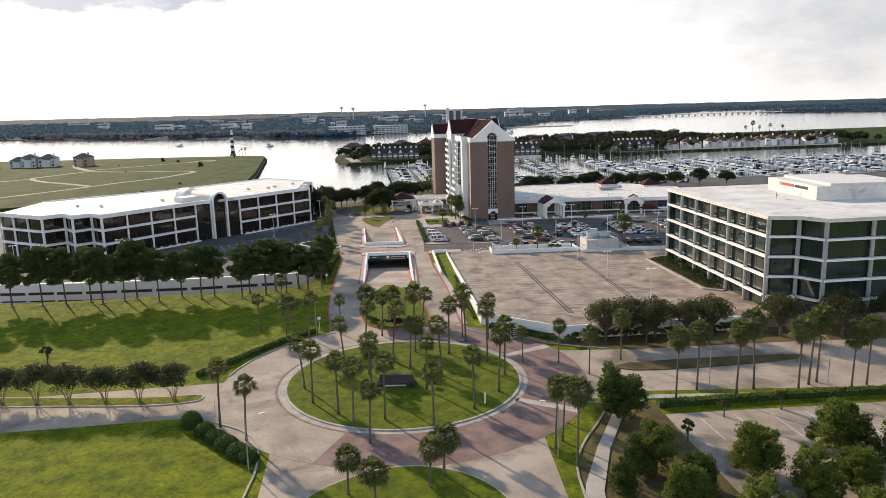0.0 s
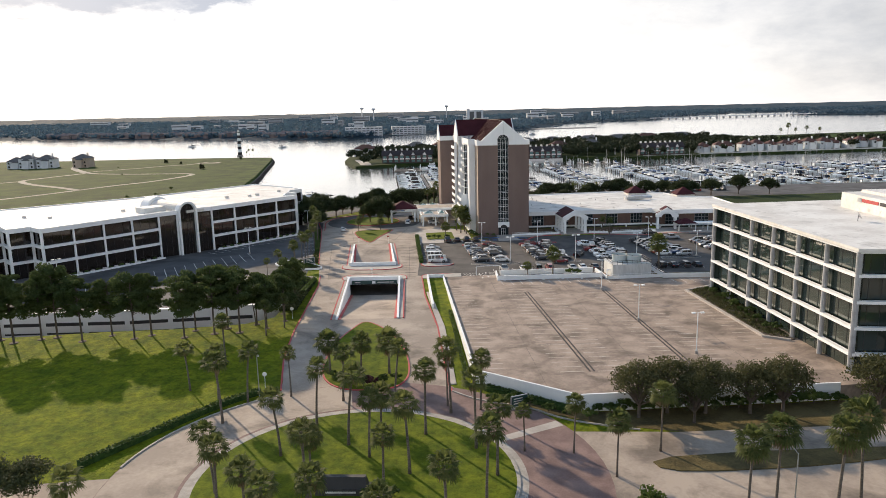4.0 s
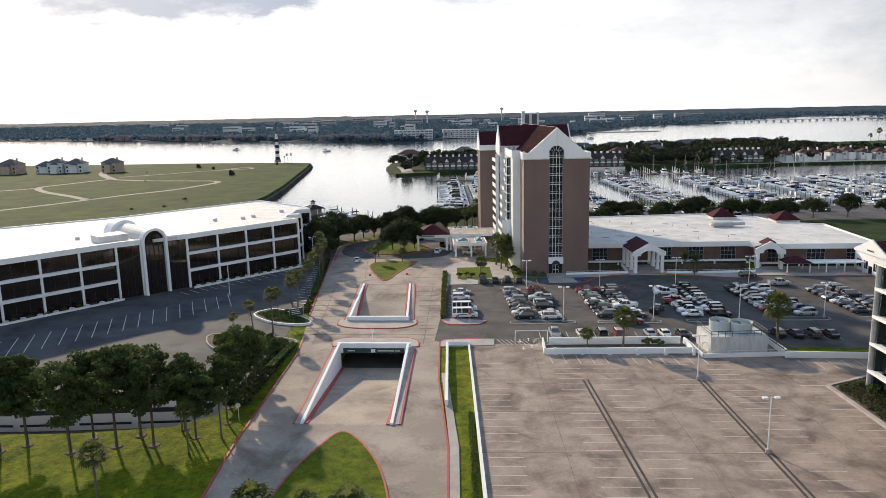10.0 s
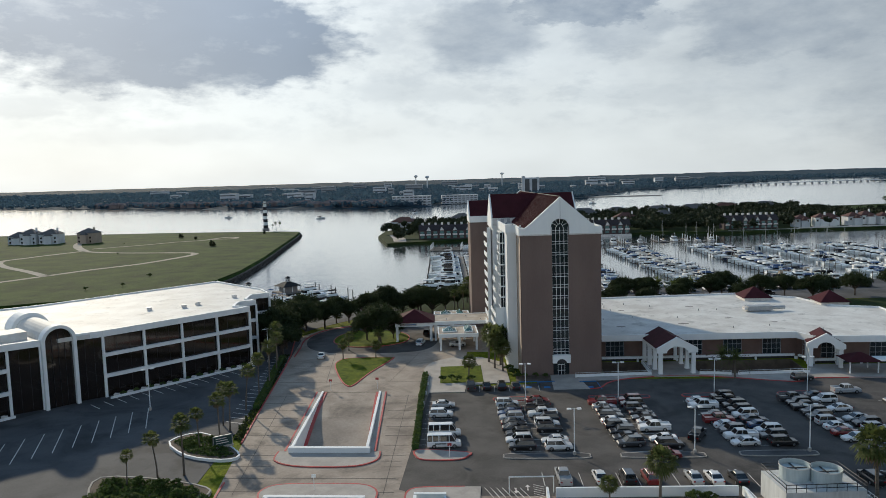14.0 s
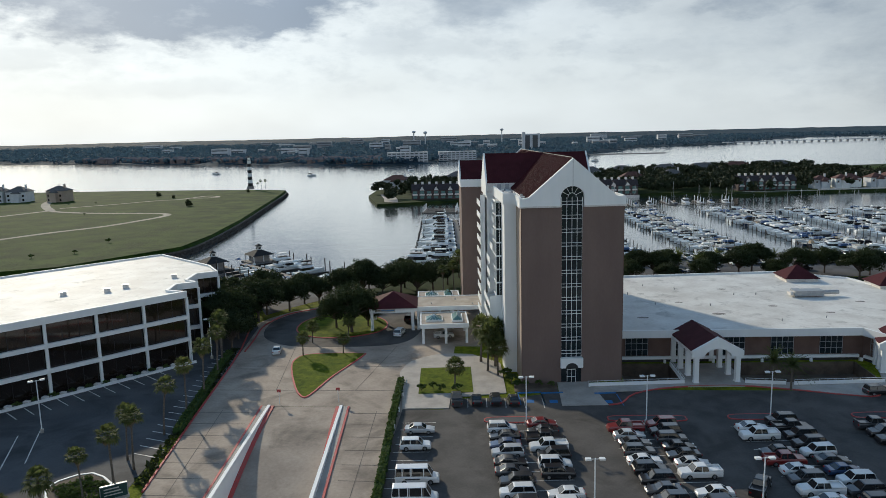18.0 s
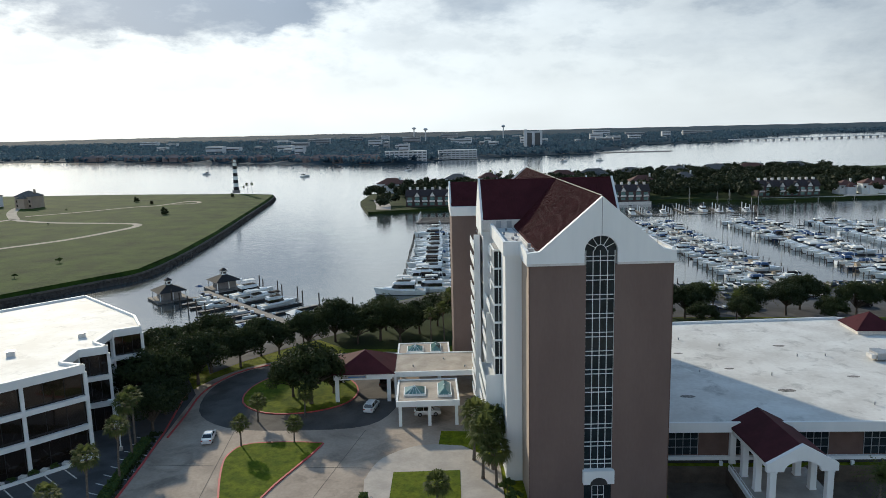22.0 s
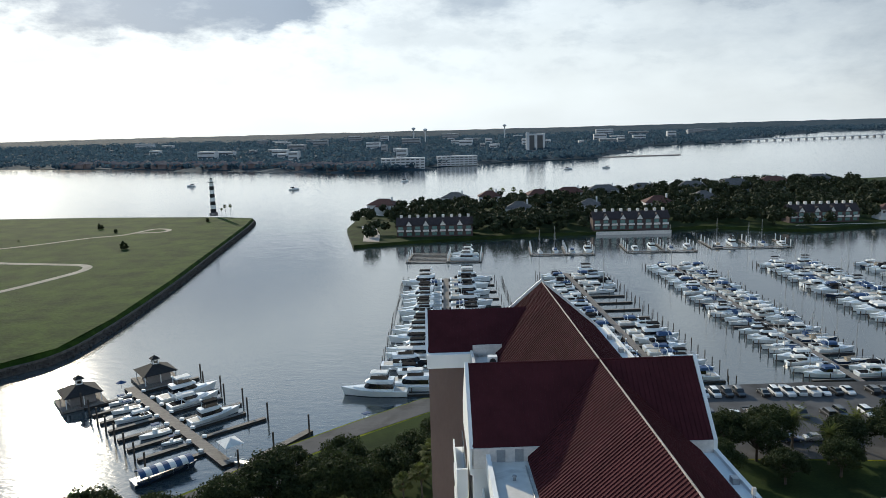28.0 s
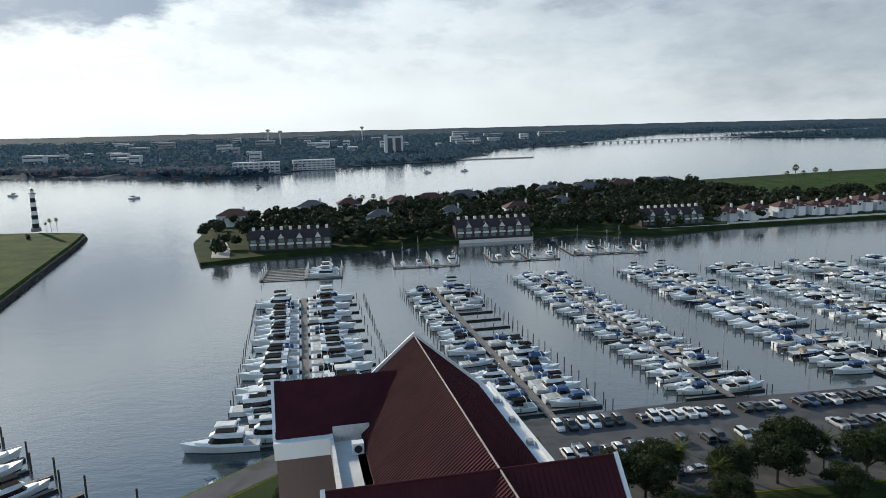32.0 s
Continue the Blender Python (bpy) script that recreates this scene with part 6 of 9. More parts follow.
M["oak_leaf"] = leaf_mat("oak_leaf", (0.017, 0.028, 0.010), (0.048, 0.064, 0.021), through=0.3)
M["oak_dry"] = leaf_mat("olive_leaf", (0.044, 0.052, 0.020), (0.118, 0.118, 0.052), through=0.45)
M["myrtle_leaf"] = leaf_mat("myrtle_leaf", (0.036, 0.048, 0.018), (0.090, 0.098, 0.040), through=0.3)
M["mid_leaf"] = leaf_mat("mid_leaf", (0.046, 0.078, 0.015), (0.115, 0.150, 0.034), through=0.45)
M["pine_leaf"] = leaf_mat("pine_leaf", (0.042, 0.066, 0.020), (0.100, 0.130, 0.040), through=0.42)
M["bright_leaf"] = leaf_mat("bright_leaf", (0.075, 0.110, 0.016), (0.185, 0.22, 0.042), through=0.5)
M["palm_leaf"] = leaf_mat("palm_leaf", (0.050, 0.074, 0.020), (0.150, 0.165, 0.052), through=0.5)
M["palm_dead"] = leaf_mat("dry_frond", (0.12, 0.085, 0.045), (0.22, 0.17, 0.10))
M["shrub_leaf"] = leaf_mat("shrub_leaf", (0.036, 0.064, 0.015), (0.10, 0.14, 0.035), through=0.35)
M["plum_leaf"] = leaf_mat("plum_leaf", (0.04, 0.016, 0.018), (0.09, 0.035, 0.035))
M["bark"] = mat("bark", (0.12, 0.095, 0.075), 0.9, (0.07, 0.055, 0.045), 0.6, bump=0.6, fine=0.12)
M["pale_bark"] = mat("smooth_bark", (0.34, 0.27, 0.20), 0.8, (0.22, 0.17, 0.125), 0.5, bump=0.3, fine=0.1)
M["palm_bark"] = mat("palm_bark", (0.16, 0.135, 0.11), 0.9, (0.09, 0.075, 0.06), 0.5, bump=0.6, fine=0.1, streak=(1, 1, 4))
random.seed(21)


def leaves(g, centre, radius, n, size, flat=1.0):
    """Small leaf clumps in and over a rounded mass."""
    cx, cy, cz = centre
    for _ in range(n):
        d = Vector((random.gauss(0, 1), random.gauss(0, 1), random.gauss(0, 1))).normalized()
        r = radius * random.uniform(0.55, 1.08)
        p = Vector((cx + d.x * r, cy + d.y * r, cz + d.z * r * flat))
        w = (d + Vector((random.gauss(0, 0.6), random.gauss(0, 0.6), random.gauss(0, 0.6)))).normalized()
        u = w.orthogonal().normalized()
        v = w.cross(u)
        a = random.uniform(0, 6.28)
        u, v = u * math.cos(a) + v * math.sin(a), v * math.cos(a) - u * math.sin(a)
        s = size * random.uniform(0.6, 1.3)
        g.add([p - u * s - v * s * 0.35, p + u * s * 0.2 - v * s * 0.7, p + u * s + v * s * 0.25, p - u * s * 0.1 + v * s * 0.75], [(0, 1, 2, 3)])


def limb(g, pts, r0, r1, n=6):
    k = len(pts) - 1
    for i in range(k):
        g.tube(pts[i], pts[i + 1], r0 + (r1 - r0) * i / k, r0 + (r1 - r0) * (i + 1) / k, n, cap=False)


def make_tree(name, label, kind, leaf, h, spread, blobs, per, size):
    t = thing(name, label, "tree")
    wood, crown = Geo(), Geo()
    if kind == "pine":
        top = Vector((random.uniform(-0.6, 0.6), random.uniform(-0.6, 0.6), h))
        limb(wood, [(0, 0, -0.3), (top.x * 0.3, top.y * 0.3, h * 0.4), (top.x * 0.7, top.y * 0.7, h * 0.75), tuple(top * 0.97)], 0.24, 0.06)
        for i in range(blobs):
            f = 0.42 + 0.57 * (i + 0.5) / blobs
            a, r = random.uniform(0, 6.28), spread * random.uniform(0.25, 0.8) * (1.12 - 0.55 * abs(f - 0.62) / 0.38)
            c = Vector((top.x * f + r * math.cos(a), top.y * f + r * math.sin(a), h * f))
            limb(wood, [(top.x * f, top.y * f, h * f - 0.7), tuple(c)], 0.07, 0.03, 4)
            leaves(crown, c, spread * random.uniform(0.17, 0.32), per, size, 0.6)
        part("mulch_ring", Geo().tube((0, 0, -0.1), (0, 0, 0.08), 1.0, 0.75, n=12), M["earth"], t, "dark mulch ring")
    elif kind == "bushy":
        # several leaders, each with tufts of its own; the outline stays ragged
        lobes = [(k * 2.4 + random.uniform(-0.4, 0.4), random.uniform(0.28, 0.55), random.uniform(0.62, 1.0)) for k in range(6)]
        limb(wood, [(0, 0, -0.3), (0.1, 0, h * 0.3), (0, 0.1, h * 0.6)], 0.2, 0.07)
        for i in range(blobs):
            a, off, top = lobes[i % 6]
            f = random.uniform(0.10, 1.0)
            wide = spread * (0.46 - 0.30 * f**1.8) * (0.75 + 0.5 * f if f < 0.5 else 1.0)
            b, q = random.uniform(0, 6.28), wide * math.sqrt(random.uniform(0.15, 1.0))
            c = (spread * off * math.cos(a) + q * math.cos(b), spread * off * math.sin(a) + q * math.sin(b), h * top * (0.10 + 0.88 * f))
            if i % 4 == 0:
                limb(wood, [(0, 0, c[2] * 0.55), (c[0] * 0.5, c[1] * 0.5, c[2] * 0.75), c], 0.07, 0.02, 4)
            leaves(crown, c, spread * random.uniform(0.10, 0.22), per, size * random.uniform(0.8, 1.25), random.uniform(0.6, 1.0))
    elif kind == "myrtle":
        for i in range(7):
            a = i * 0.9 + random.uniform(-0.2, 0.2)
            e = Vector((spread * 0.62 * math.cos(a), spread * 0.62 * math.sin(a), h * 0.62))
            limb(wood, [(0.12 * math.cos(a), 0.12 * math.sin(a), -0.2), (e.x * 0.28, e.y * 0.28, h * 0.25), tuple(e)], 0.09, 0.03, 5)
        for i in range(blobs):
            a, r = random.uniform(0, 6.28), spread * math.sqrt(random.uniform(0, 1)) * 0.8
            leaves(crown, (r * math.cos(a), r * math.sin(a), h * (0.78 - 0.2 * (r / spread) ** 2) + random.uniform(-1.1, 0.5)), spread * random.uniform(0.28, 0.42), per, size, 0.75)
    else:
        fork = h * random.uniform(0.22, 0.3)
        limb(wood, [(0, 0, -0.3), (random.uniform(-0.1, 0.1), 0, fork)], 0.05 * h * 0.7, 0.035 * h * 0.7, 8)
        lean, squash = random.uniform(0, 6.28), random.uniform(0.78, 1.0)
        for i in range(blobs):
            a, r = i * 2.4 + random.uniform(-0.5, 0.5), spread * math.sqrt((i + 0.3) / blobs) * random.uniform(0.72, 0.98)
            r *= 1 - (1 - squash) * abs(math.cos(a - lean))
            z = h * (0.84 - 0.38 * (r / spread) ** 2) + random.uniform(-0.14, 0.10) * h
            c = (r * math.cos(a), r * math.sin(a), z)
            if i % 2 == 0:
                limb(wood, [(0, 0, fork - 0.2), (c[0] * 0.45, c[1] * 0.45, fork + (z - fork) * 0.55), c], 0.022 * h, 0.007 * h, 5)
            leaves(crown, c, spread * random.uniform(0.18, 0.34), per, size, random.uniform(0.55, 0.85))
    part("trunk", wood, M["pale_bark" if kind == "myrtle" else "bark"], t)
    part("crown", crown, leaf, t)
    return t


def make_palm(label, h, fronds=30, skirt=0, lean=0.0, crown=1.0, date=False):
    t = thing("palm_tree", label, "palm tree")
    trunk, cr = Geo(), Geo()
    pts = [Vector((lean * (s / 8) ** 1.6, lean * 0.3 * (s / 8) ** 2, h * s / 8 - (0.3 if s == 0 else 0))) for s in range(9)]
    r = [0.26, 0.2, 0.18, 0.17, 0.165, 0.16, 0.16, 0.17, 0.2]
    trunk.loft([[(p.x + q * math.cos(a), p.y + q * math.sin(a), p.z) for a in [k * 2 * math.pi / 8 for k in range(8)]] for p, q in zip(pts, r)])
    part("trunk", trunk, M["palm_bark"], t, smooth=True)
    top = pts[-1]

    def frond(g, el, az, size):
        out = Vector((math.cos(az) * math.cos(el), math.sin(az) * math.cos(el), math.sin(el)))
        side = Vector((-math.sin(az), math.cos(az), 0))
        up = side.cross(out) * -1
        p0, p1 = top + out * 0.1, top + out * size * 0.85 + Vector((0, 0, -0.06))
        g.add([p0 - side * 0.03, p0 + side * 0.03, p1 + side * 0.03, p1 - side * 0.03], [(0, 1, 2, 3)])
        if date:
            tip = p1 + out * size * 1.6 + Vector((0, 0, -0.8 * size))
            for k in range(12):
                f = k / 11
                c = p0.lerp(p1, min(1, f * 2)) if f < 0.5 else p1.lerp(tip, (f - 0.5) * 2)
                for s in (-1, 1):
                    e = c + side * s * size * 0.42 * (1 - f * 0.6) + out * 0.35 + Vector((0, 0, -0.25))
                    g.add([c, c + out * 0.16, e], [(0, 1, 2)])
            return
        for k in range(9):
            b = radians(-78 + 156 * k / 8)
            d = out * math.cos(b) + side * math.sin(b)
            L = size * (0.95 - 0.25 * abs(b) / 1.4)
            w = d.cross(up).normalized() * (0.085 * size)
            m = p1 + d * L * 0.6 + up * 0.05
            e = p1 + d * L + Vector((0, 0, -0.28 * size))
            g.add([p1, m - w, e, m + w], [(0, 1, 2, 3)])

    for i in range(fronds):
        el = radians(82 - 118 * ((i + 0.5) / fronds) ** 0.85 + random.uniform(-8, 8))
        frond(cr, el, i * 2.4 + random.uniform(-0.25, 0.25), crown * random.uniform(0.85, 1.12))
    part("crown", cr, M["palm_leaf"], t)
    if skirt:
        sk = Geo()
        for i in range(skirt):
            frond(sk, radians(-50 - random.uniform(0, 30)), i * 2.4, crown * random.uniform(0.6, 0.9))
        part("dry_fronds", sk, M["palm_dead"], t, "hanging dry tan fronds")
    return t


def scatter(templates, spots, group, ground=slope, sz=(0.9, 1.1), lift=0.0):
    """Copies of templates at (x, y) or (x, y, scale); the first use of a template places it itself."""
    for i, sp in enumerate(spots):
        t = templates[i % len(templates)]
        k = (sp[2] if len(sp) > 2 else 1.0) * random.uniform(*sz)
        m = pose(sp[0], sp[1], ground(sp[0], sp[1]) + lift, 0, 0, random.uniform(0, 360))
        if not t.get("used"):
            t["used"] = 1
            ob = t
            ob.matrix_basis = m
        else:
            ob = copy_thing(t, m)
        ob.scale = (k, k, k * random.uniform(0.94, 1.06))
        ob["group"] = group


PALM_A = [make_palm("slender fan palm with a bare trunk on the lawn", 9.5, 34, 5, 0.5, 1.3), make_palm("slender fan palm with a bare trunk on the lawn", 9.5, 32, 3, -0.9, 1.35), make_palm("slender fan palm with a bare trunk on the lawn", 9.5, 36, 6, 0.2, 1.25)]
scatter(PALM_A, [(-42, -183), (-44.5, -176), (-37, -188), (-31, -199, 0.95), (-34, -193), (-29, -191), (-25, -167), (-34.5, -155.5), (-14, -188), (-9, -181), (-7, -173), (-9.5, -165), (-13, -152), (-19, -172), (-21, -194), (-32, -178), (-28.5, -163), (-22, -179), (-17, -160), (-38, -166)], "palms of the roundabout", lift=0.15)
PALM_S = [make_palm("stout fan palm with a dense crown", 5.2, 44, 10, 0.2, 1.45), make_palm("stout fan palm with a dense crown", 5.8, 40, 8, -0.3, 1.4)]
scatter(PALM_S, [(-33, -214), (-22, -213), (-20, -210), (-29, -219, 1.1), (-35.6, -133.5, 1.12), (-29.6, -134.5, 1.1), (-24.3, -134.5, 1.15), (-24, -158, 1.1), (-33, -170, 0.9)], "stout palms", lift=0.12)
scatter(PALM_A, [(-50.5, -196.5), (-56, -191), (-41, -143.5, 0.85), (-31.5, -146, 0.9), (-22.5, -146.5, 0.9), (-13.5, -149, 0.95), (-8, -151, 0.95), (-2.5, -166, 0.7), (-53, -146, 0.9), (-50, -154), (-48, -146), (-57, -128), (-53, -111, 0.8), (-57, -104, 0.8), (-50, -106, 0.75), (-60, -140, 0.9)], "entrance palms")
PALM_R = [make_palm("tall fan palm with a skirt of dry fronds", 11.5, 44, 24, 0.4, 1.6), make_palm("tall fan palm with a skirt of dry fronds", 11.0, 42, 26, -0.6, 1.6)]
scatter(PALM_R, [(-3, -203, 0.8), (-1.5, -201, 0.95), (-1, -209, 0.9), (9, -174, 0.8), (4.5, -167, 0.6), (17, -167, 0.85), (21, -187), (26, -183.5), (32, -186), (36, -184), (43, -186), (46.5, -183), (48.5, -182), (52.5, -186), (56.5, -184), (64, -185), (72, -184)], "tall palms by the road")
scatter(PALM_A, [(-57, -36.5, 0.92), (-61, -58, 0.7), (-57, -57, 0.85), (-59.5, -33.5, 0.75), (-58.2, -24.3, 0.88), (-58.5, -15, 0.85), (-58.8, -6.7, 0.9), (-62.5, 12, 0.95), (-64, 16, 0.95), (-60.5, 4.3, 0.95), (-64, -62, 0.6), (-56.5, -42.8, 0.8), (-59, -46, 0.75)], "palms along the drive", ground=flat0)
scatter(PALM_S, [(-12.5, -3, 0.95), (-46.5, 17, 0.75), (-38, 18.5, 0.75), (17, -67, 1.15), (10, -67, 0.7), (-6.5, 7, 1.3), (-5, 10, 1.45), (-8, 13, 1.4), (-4.5, 4.5, 1.1), (47, -66, 1.3), (-47, 27, 0.8), (-39, 29, 0.8)], "palms before the hotel", ground=flat0)
PALM_D = [make_palm("spreading date palm with long feathery fronds", 5.0, 36, 0, 0.1, 1.55, True)]
scatter(PALM_D, [(48, -2.5), (46, 0.5, 0.9), (54, 103, 1.3), (66, 103, 1.3), (84, 104, 1.2), (58, 96, 1.1)], "date palms", ground=flat0)
scatter(PALM_A, [(-17, 74, 1.0), (-15, 78, 1.1), (-20, 72, 0.9), (-14, 71, 1.0), (-213, 497, 0.7), (-210, 499, 0.8), (-216, 496, 0.6)], "palms by the water", ground=lambda x, y: 1.2 if x < -150 else 0.0)

OAK = [make_tree("oak_tree", "dark evergreen oak with a broad dense crown", "oak", M["oak_leaf"], 9.0, 5.6, 48, 230, 0.19) for _ in range(3)]
scatter(OAK, [(-75, 50), (-66, 53), (-61, 57, 0.95), (-59, 65, 0.84), (-70, 64, 0.8), (-80, 58), (-44, 76, 0.84), (-38, 74, 0.84), (-33, 77, 0.84), (-28, 76, 0.84), (-24, 83, 0.75), (-44, 85, 0.84), (-49, 70, 0.75), (-39.5, 35.5, 1.2), (-44, 39, 0.85), (-36.5, 41, 0.8), (-33, 86, 0.84), (-20, 90, 0.75), (-55, 66, 0.75), (-68, 40, 0.9), (-65.5, 30, 0.85), (-64.5, 23, 0.8), (-69.5, 34), (-72, 46, 1.05), (-66, 46, 0.9), (-78, 66, 0.84), (-52, 76, 0.75), (-12, 96, 0.75), (-17, 101, 0.65), (14, 84, 0.61), (19, 92, 0.75), (12, 98, 0.61)], "oaks by the hotel", ground=flat0, sz=(0.95, 1.42))
scatter(OAK, [(40, 100), (45, 97), (50, 104), (62, 99), (72, 100), (78, 106), (90, 100), (100, 104), (112, 100), (36, 90, 0.8), (47, 88, 0.8), (125, 104), (140, 106), (155, 104), (31, 84, 0.7), (58, 91, 0.75), (80, 92, 0.8), (105, 92)], "oaks along the quay", ground=flat0)
OAKD = [make_tree("live_oak", "olive green live oak with an open crown beside the deck", "oak", M["oak_dry"], 10.2, 5.6, 50, 90, 0.19) for _ in range(2)]
scatter(OAKD, [(17, -155.5), (22, -154), (28, -154.5, 1.05), (35, -155), (40, -155.5, 0.9), (55, -156, 0.9), (68, -157), (80, -156), (25, -158, 0.7)], "oaks along the deck")
PINE = [make_tree("pine_tree", "tall dark pine with a bare lower trunk", "pine", M["pine_leaf"], 14.2, 4.9, 42, 210, 0.23) for _ in range(3)]
scatter(PINE, [(-103, -110), (-100, -109), (-93, -112), (-88, -108.5), (-82, -111), (-79, -109), (-71, -111), (-70, -106.5), (-65, -109), (-63, -105.5), (-59.5, -108.5), (-57, -103, 0.95), (-54, -106, 0.8), (-112, -110), (-108, -112), (-118, -111.5), (-124, -112), (-132, -112), (-140, -113), (-148, -112), (-52.5, -95.5, 0.8), (-51.5, -90, 0.75), (-51.8, -84.5, 0.7), (-50.9, -101, 0.75)], "pines on the berm")
MYR = [make_tree("crepe_myrtle", "vase-shaped crepe myrtle with bare lower stems", "myrtle", M["myrtle_leaf"], 7.6, 3.9, 46, 120, 0.16) for _ in range(2)]
scatter(MYR, [(-67.5, -178.8), (-73.5, -179.0), (-79.8, -178.5), (-86.2, -178.6), (-92, -178.4), (-98.5, -177.6), (-105, -176.8), (-112, -176.2)], "crepe myrtles of the median")
BR = [make_tree("leafy_tree", "bright green leafy tree in sunlight", "bushy", M["bright_leaf"], 8.6, 4.6, 190, 70, 0.15) for _ in range(3)]
scatter(BR, [(8.5, -211.5, 0.92), (10, -223, 0.95), (22.5, -214, 1.0), (27, -220.5, 0.9), (37.5, -209, 1.15), (43, -214, 1.05), (50, -209, 1.1), (57, -214, 1.1), (34, -218, 0.85), (17, -228), (30, -229), (42, -226)], "trees of the front car park")
MID = [make_tree("leafy_tree", "tall dense green leafy tree by the path", "bushy", M["mid_leaf"], 10.0, 4.4, 230, 85, 0.16)]
scatter(MID, [(9, -194, 1.05), (3.5, -217, 0.6), (13, -217, 0.7)], "trees by the path")
SAP = [make_tree("young_tree", "young thin tree in a car park island", "oak", M["oak_dry"], 4.0, 1.2, 7, 45, 0.2)]
scatter(SAP, [(26, -195), (36.5, -193), (17, -203, 1.1), (58, -192), (-100, -158, 1.3)], "young trees")
SHRUB = [make_tree("shrub", "low leafy green shrub", "oak", M["shrub_leaf"], 1.5, 1.2, 7, 60, 0.16) for _ in range(2)]
scatter(SHRUB, [(-33.4, -138, 1.1), (-31.2, -139, 1.2), (-25, -139.2, 1.2), (-22.8, -137.6), (-34.8, -135.5), (-29, -139, 1.1), (-6, -148.5, 1.2), (-3, -149.5, 1.3), (0, -151, 1.3), (3, -153, 1.2), (6, -154.5), (9, -156, 1.1), (-2, -147.5), (-30, -176.5, 0.9), (-24.5, -177.5, 0.9), (-33, -176), (-21, -177.5)], "shrubs")
scatter(SHRUB, [(-58, -43, 0.9), (-61, -45, 0.9), (-55.5, -47.5, 0.8), (-66, -62, 1.1), (-62, -62, 1.1), (-58, -63, 1.2), (-54, -66, 1.1), (-60, -67, 1.2), (-65, -65, 1.0), (-55, -70, 1.2), (-56, -62, 1.0), (-18.5, -4.5, 0.9), (-15, -4.5, 0.9), (-12, -4.5, 0.9), (-16.5, -3.5, 0.8), (0.5, -2, 0.8), (3, -2, 0.8), (5.3, -2, 0.7), (-2, 0, 1.1), (-3, 3, 1.2), (22, -66.5, 1.2), (24, -66.5, 1.1), (-1, -2.5, 0.9)], "shrubs by the hotel", ground=flat0, lift=0.2)
scatter(SHRUB, [(52.6 + (i % 2) * 1.1 + i * 0.05, -87 - i * 2.0, 0.6 + 0.3 * (i % 3)) for i in range(18)], "planting strip shrubs", ground=flat0, lift=0.25)
PLUM = [make_tree("plum_shrub", "dark purple leaved shrub among the palms", "oak", M["plum_leaf"], 2.2, 1.5, 8, 70, 0.18)]
scatter(PLUM, [(-28.5, -140.5, 1.1), (-26.8, -141.5)], "purple shrubs")
scatter(SHRUB, [(11 + i * 2.1, -153.7 + (11 + i * 2.1 - 8) * 0.057 - 0.7 * (i % 2), 1.1 + 0.25 * (i % 3)) for i in range(20)], "shrubs under the deck wall")
foot = []
for a, b, n in (((-130, -57), (-107.2, -27.5), 10), ((-93.6, -14.8), (-69.9, 13.6), 12)):
    d = (Vector(b) - Vector(a)).normalized()
    foot += [tuple(Vector(a).lerp(Vector(b), (i + 1) / n) + Vector((d.y, -d.x)) * 1.3) + (0.72,) for i in range(n - 1)]
scatter(SHRUB, foot, "shrubs along the office foot", ground=flat0)
BUSH = [make_tree("bush", "round dark green bush in the open field", "bushy", M["oak_leaf"], 4.6, 3.0, 44, 70, 0.34)]
scatter(BUSH, [(-215, 348, 1.0), (-277, 433, 0.8), (-213, 462, 0.75), (-256, 414, 0.5)], "bushes of the field", ground=lambda x, y: 1.2)
scatter(SHRUB, [(-262, 300, 0.8), (-180, 180, 1.2), (-190, 140, 1.3), (-300, 380, 0.7), (-178, 150)], "bushes of the field", ground=lambda x, y: 1.2)


def hedge(name, label, pts, w, h, leaf, ground=slope, n=70):
    t = thing(name, label, "hedge")
    core, g = Geo(), Geo()
    for a, b in zip(pts, pts[1:]):
        za, zb = ground(*a), ground(*b)
        core.wall(a, b, w, za - 0.2, za + h * 0.86, zb - 0.2, zb + h * 0.86)
        a, b = Vector(a), Vector(b)
        L = (b - a).length
        d = (b - a) / L
        nn = Vector((-d.y, d.x))
        for _ in range(int(L * n * 0.5)):
            s, u = random.uniform(0, L), random.uniform(-0.1, 1.1)
            q = a + d * s + nn * (w * u)
            zz = za + (zb - za) * s / L
            z = zz + (h * random.uniform(0.8, 1.05) if 0.05 < u < 0.95 else h * random.uniform(0.05, 1.0))
            leaves(g, (q.x, q.y, z), 0.05, 1, 0.2)
    part("body", core, M["hedge"], t, fix=True)
    part("leaves", g, leaf, t, kind="stuff")


hedge("hedge", "clipped green hedge along the berm foot", smooth_loop([(-66, -168), (-60, -159), (-52, -147.5), (-46.5, -142.5)], 3, False), 1.2, 1.0, M["shrub_leaf"])
hedge("hedge", "clipped green hedge along the drive", [(-55.5, -24), (-58, -8), (-61, 8), (-62.5, 18)], 1.3, 1.2, M["shrub_leaf"], flat0)
hedge("hedge", "clipped green hedge at the planter", [(-50.5, -66), (-51.2, -80)], 1.3, 1.1, M["shrub_leaf"], flat0)
hedge("hedge", "clipped green hedge beside the parking row", [(-23.6, 1), (-22.6, -18), (-20.8, -46)], 1.1, 1.1, M["shrub_leaf"], flat0)


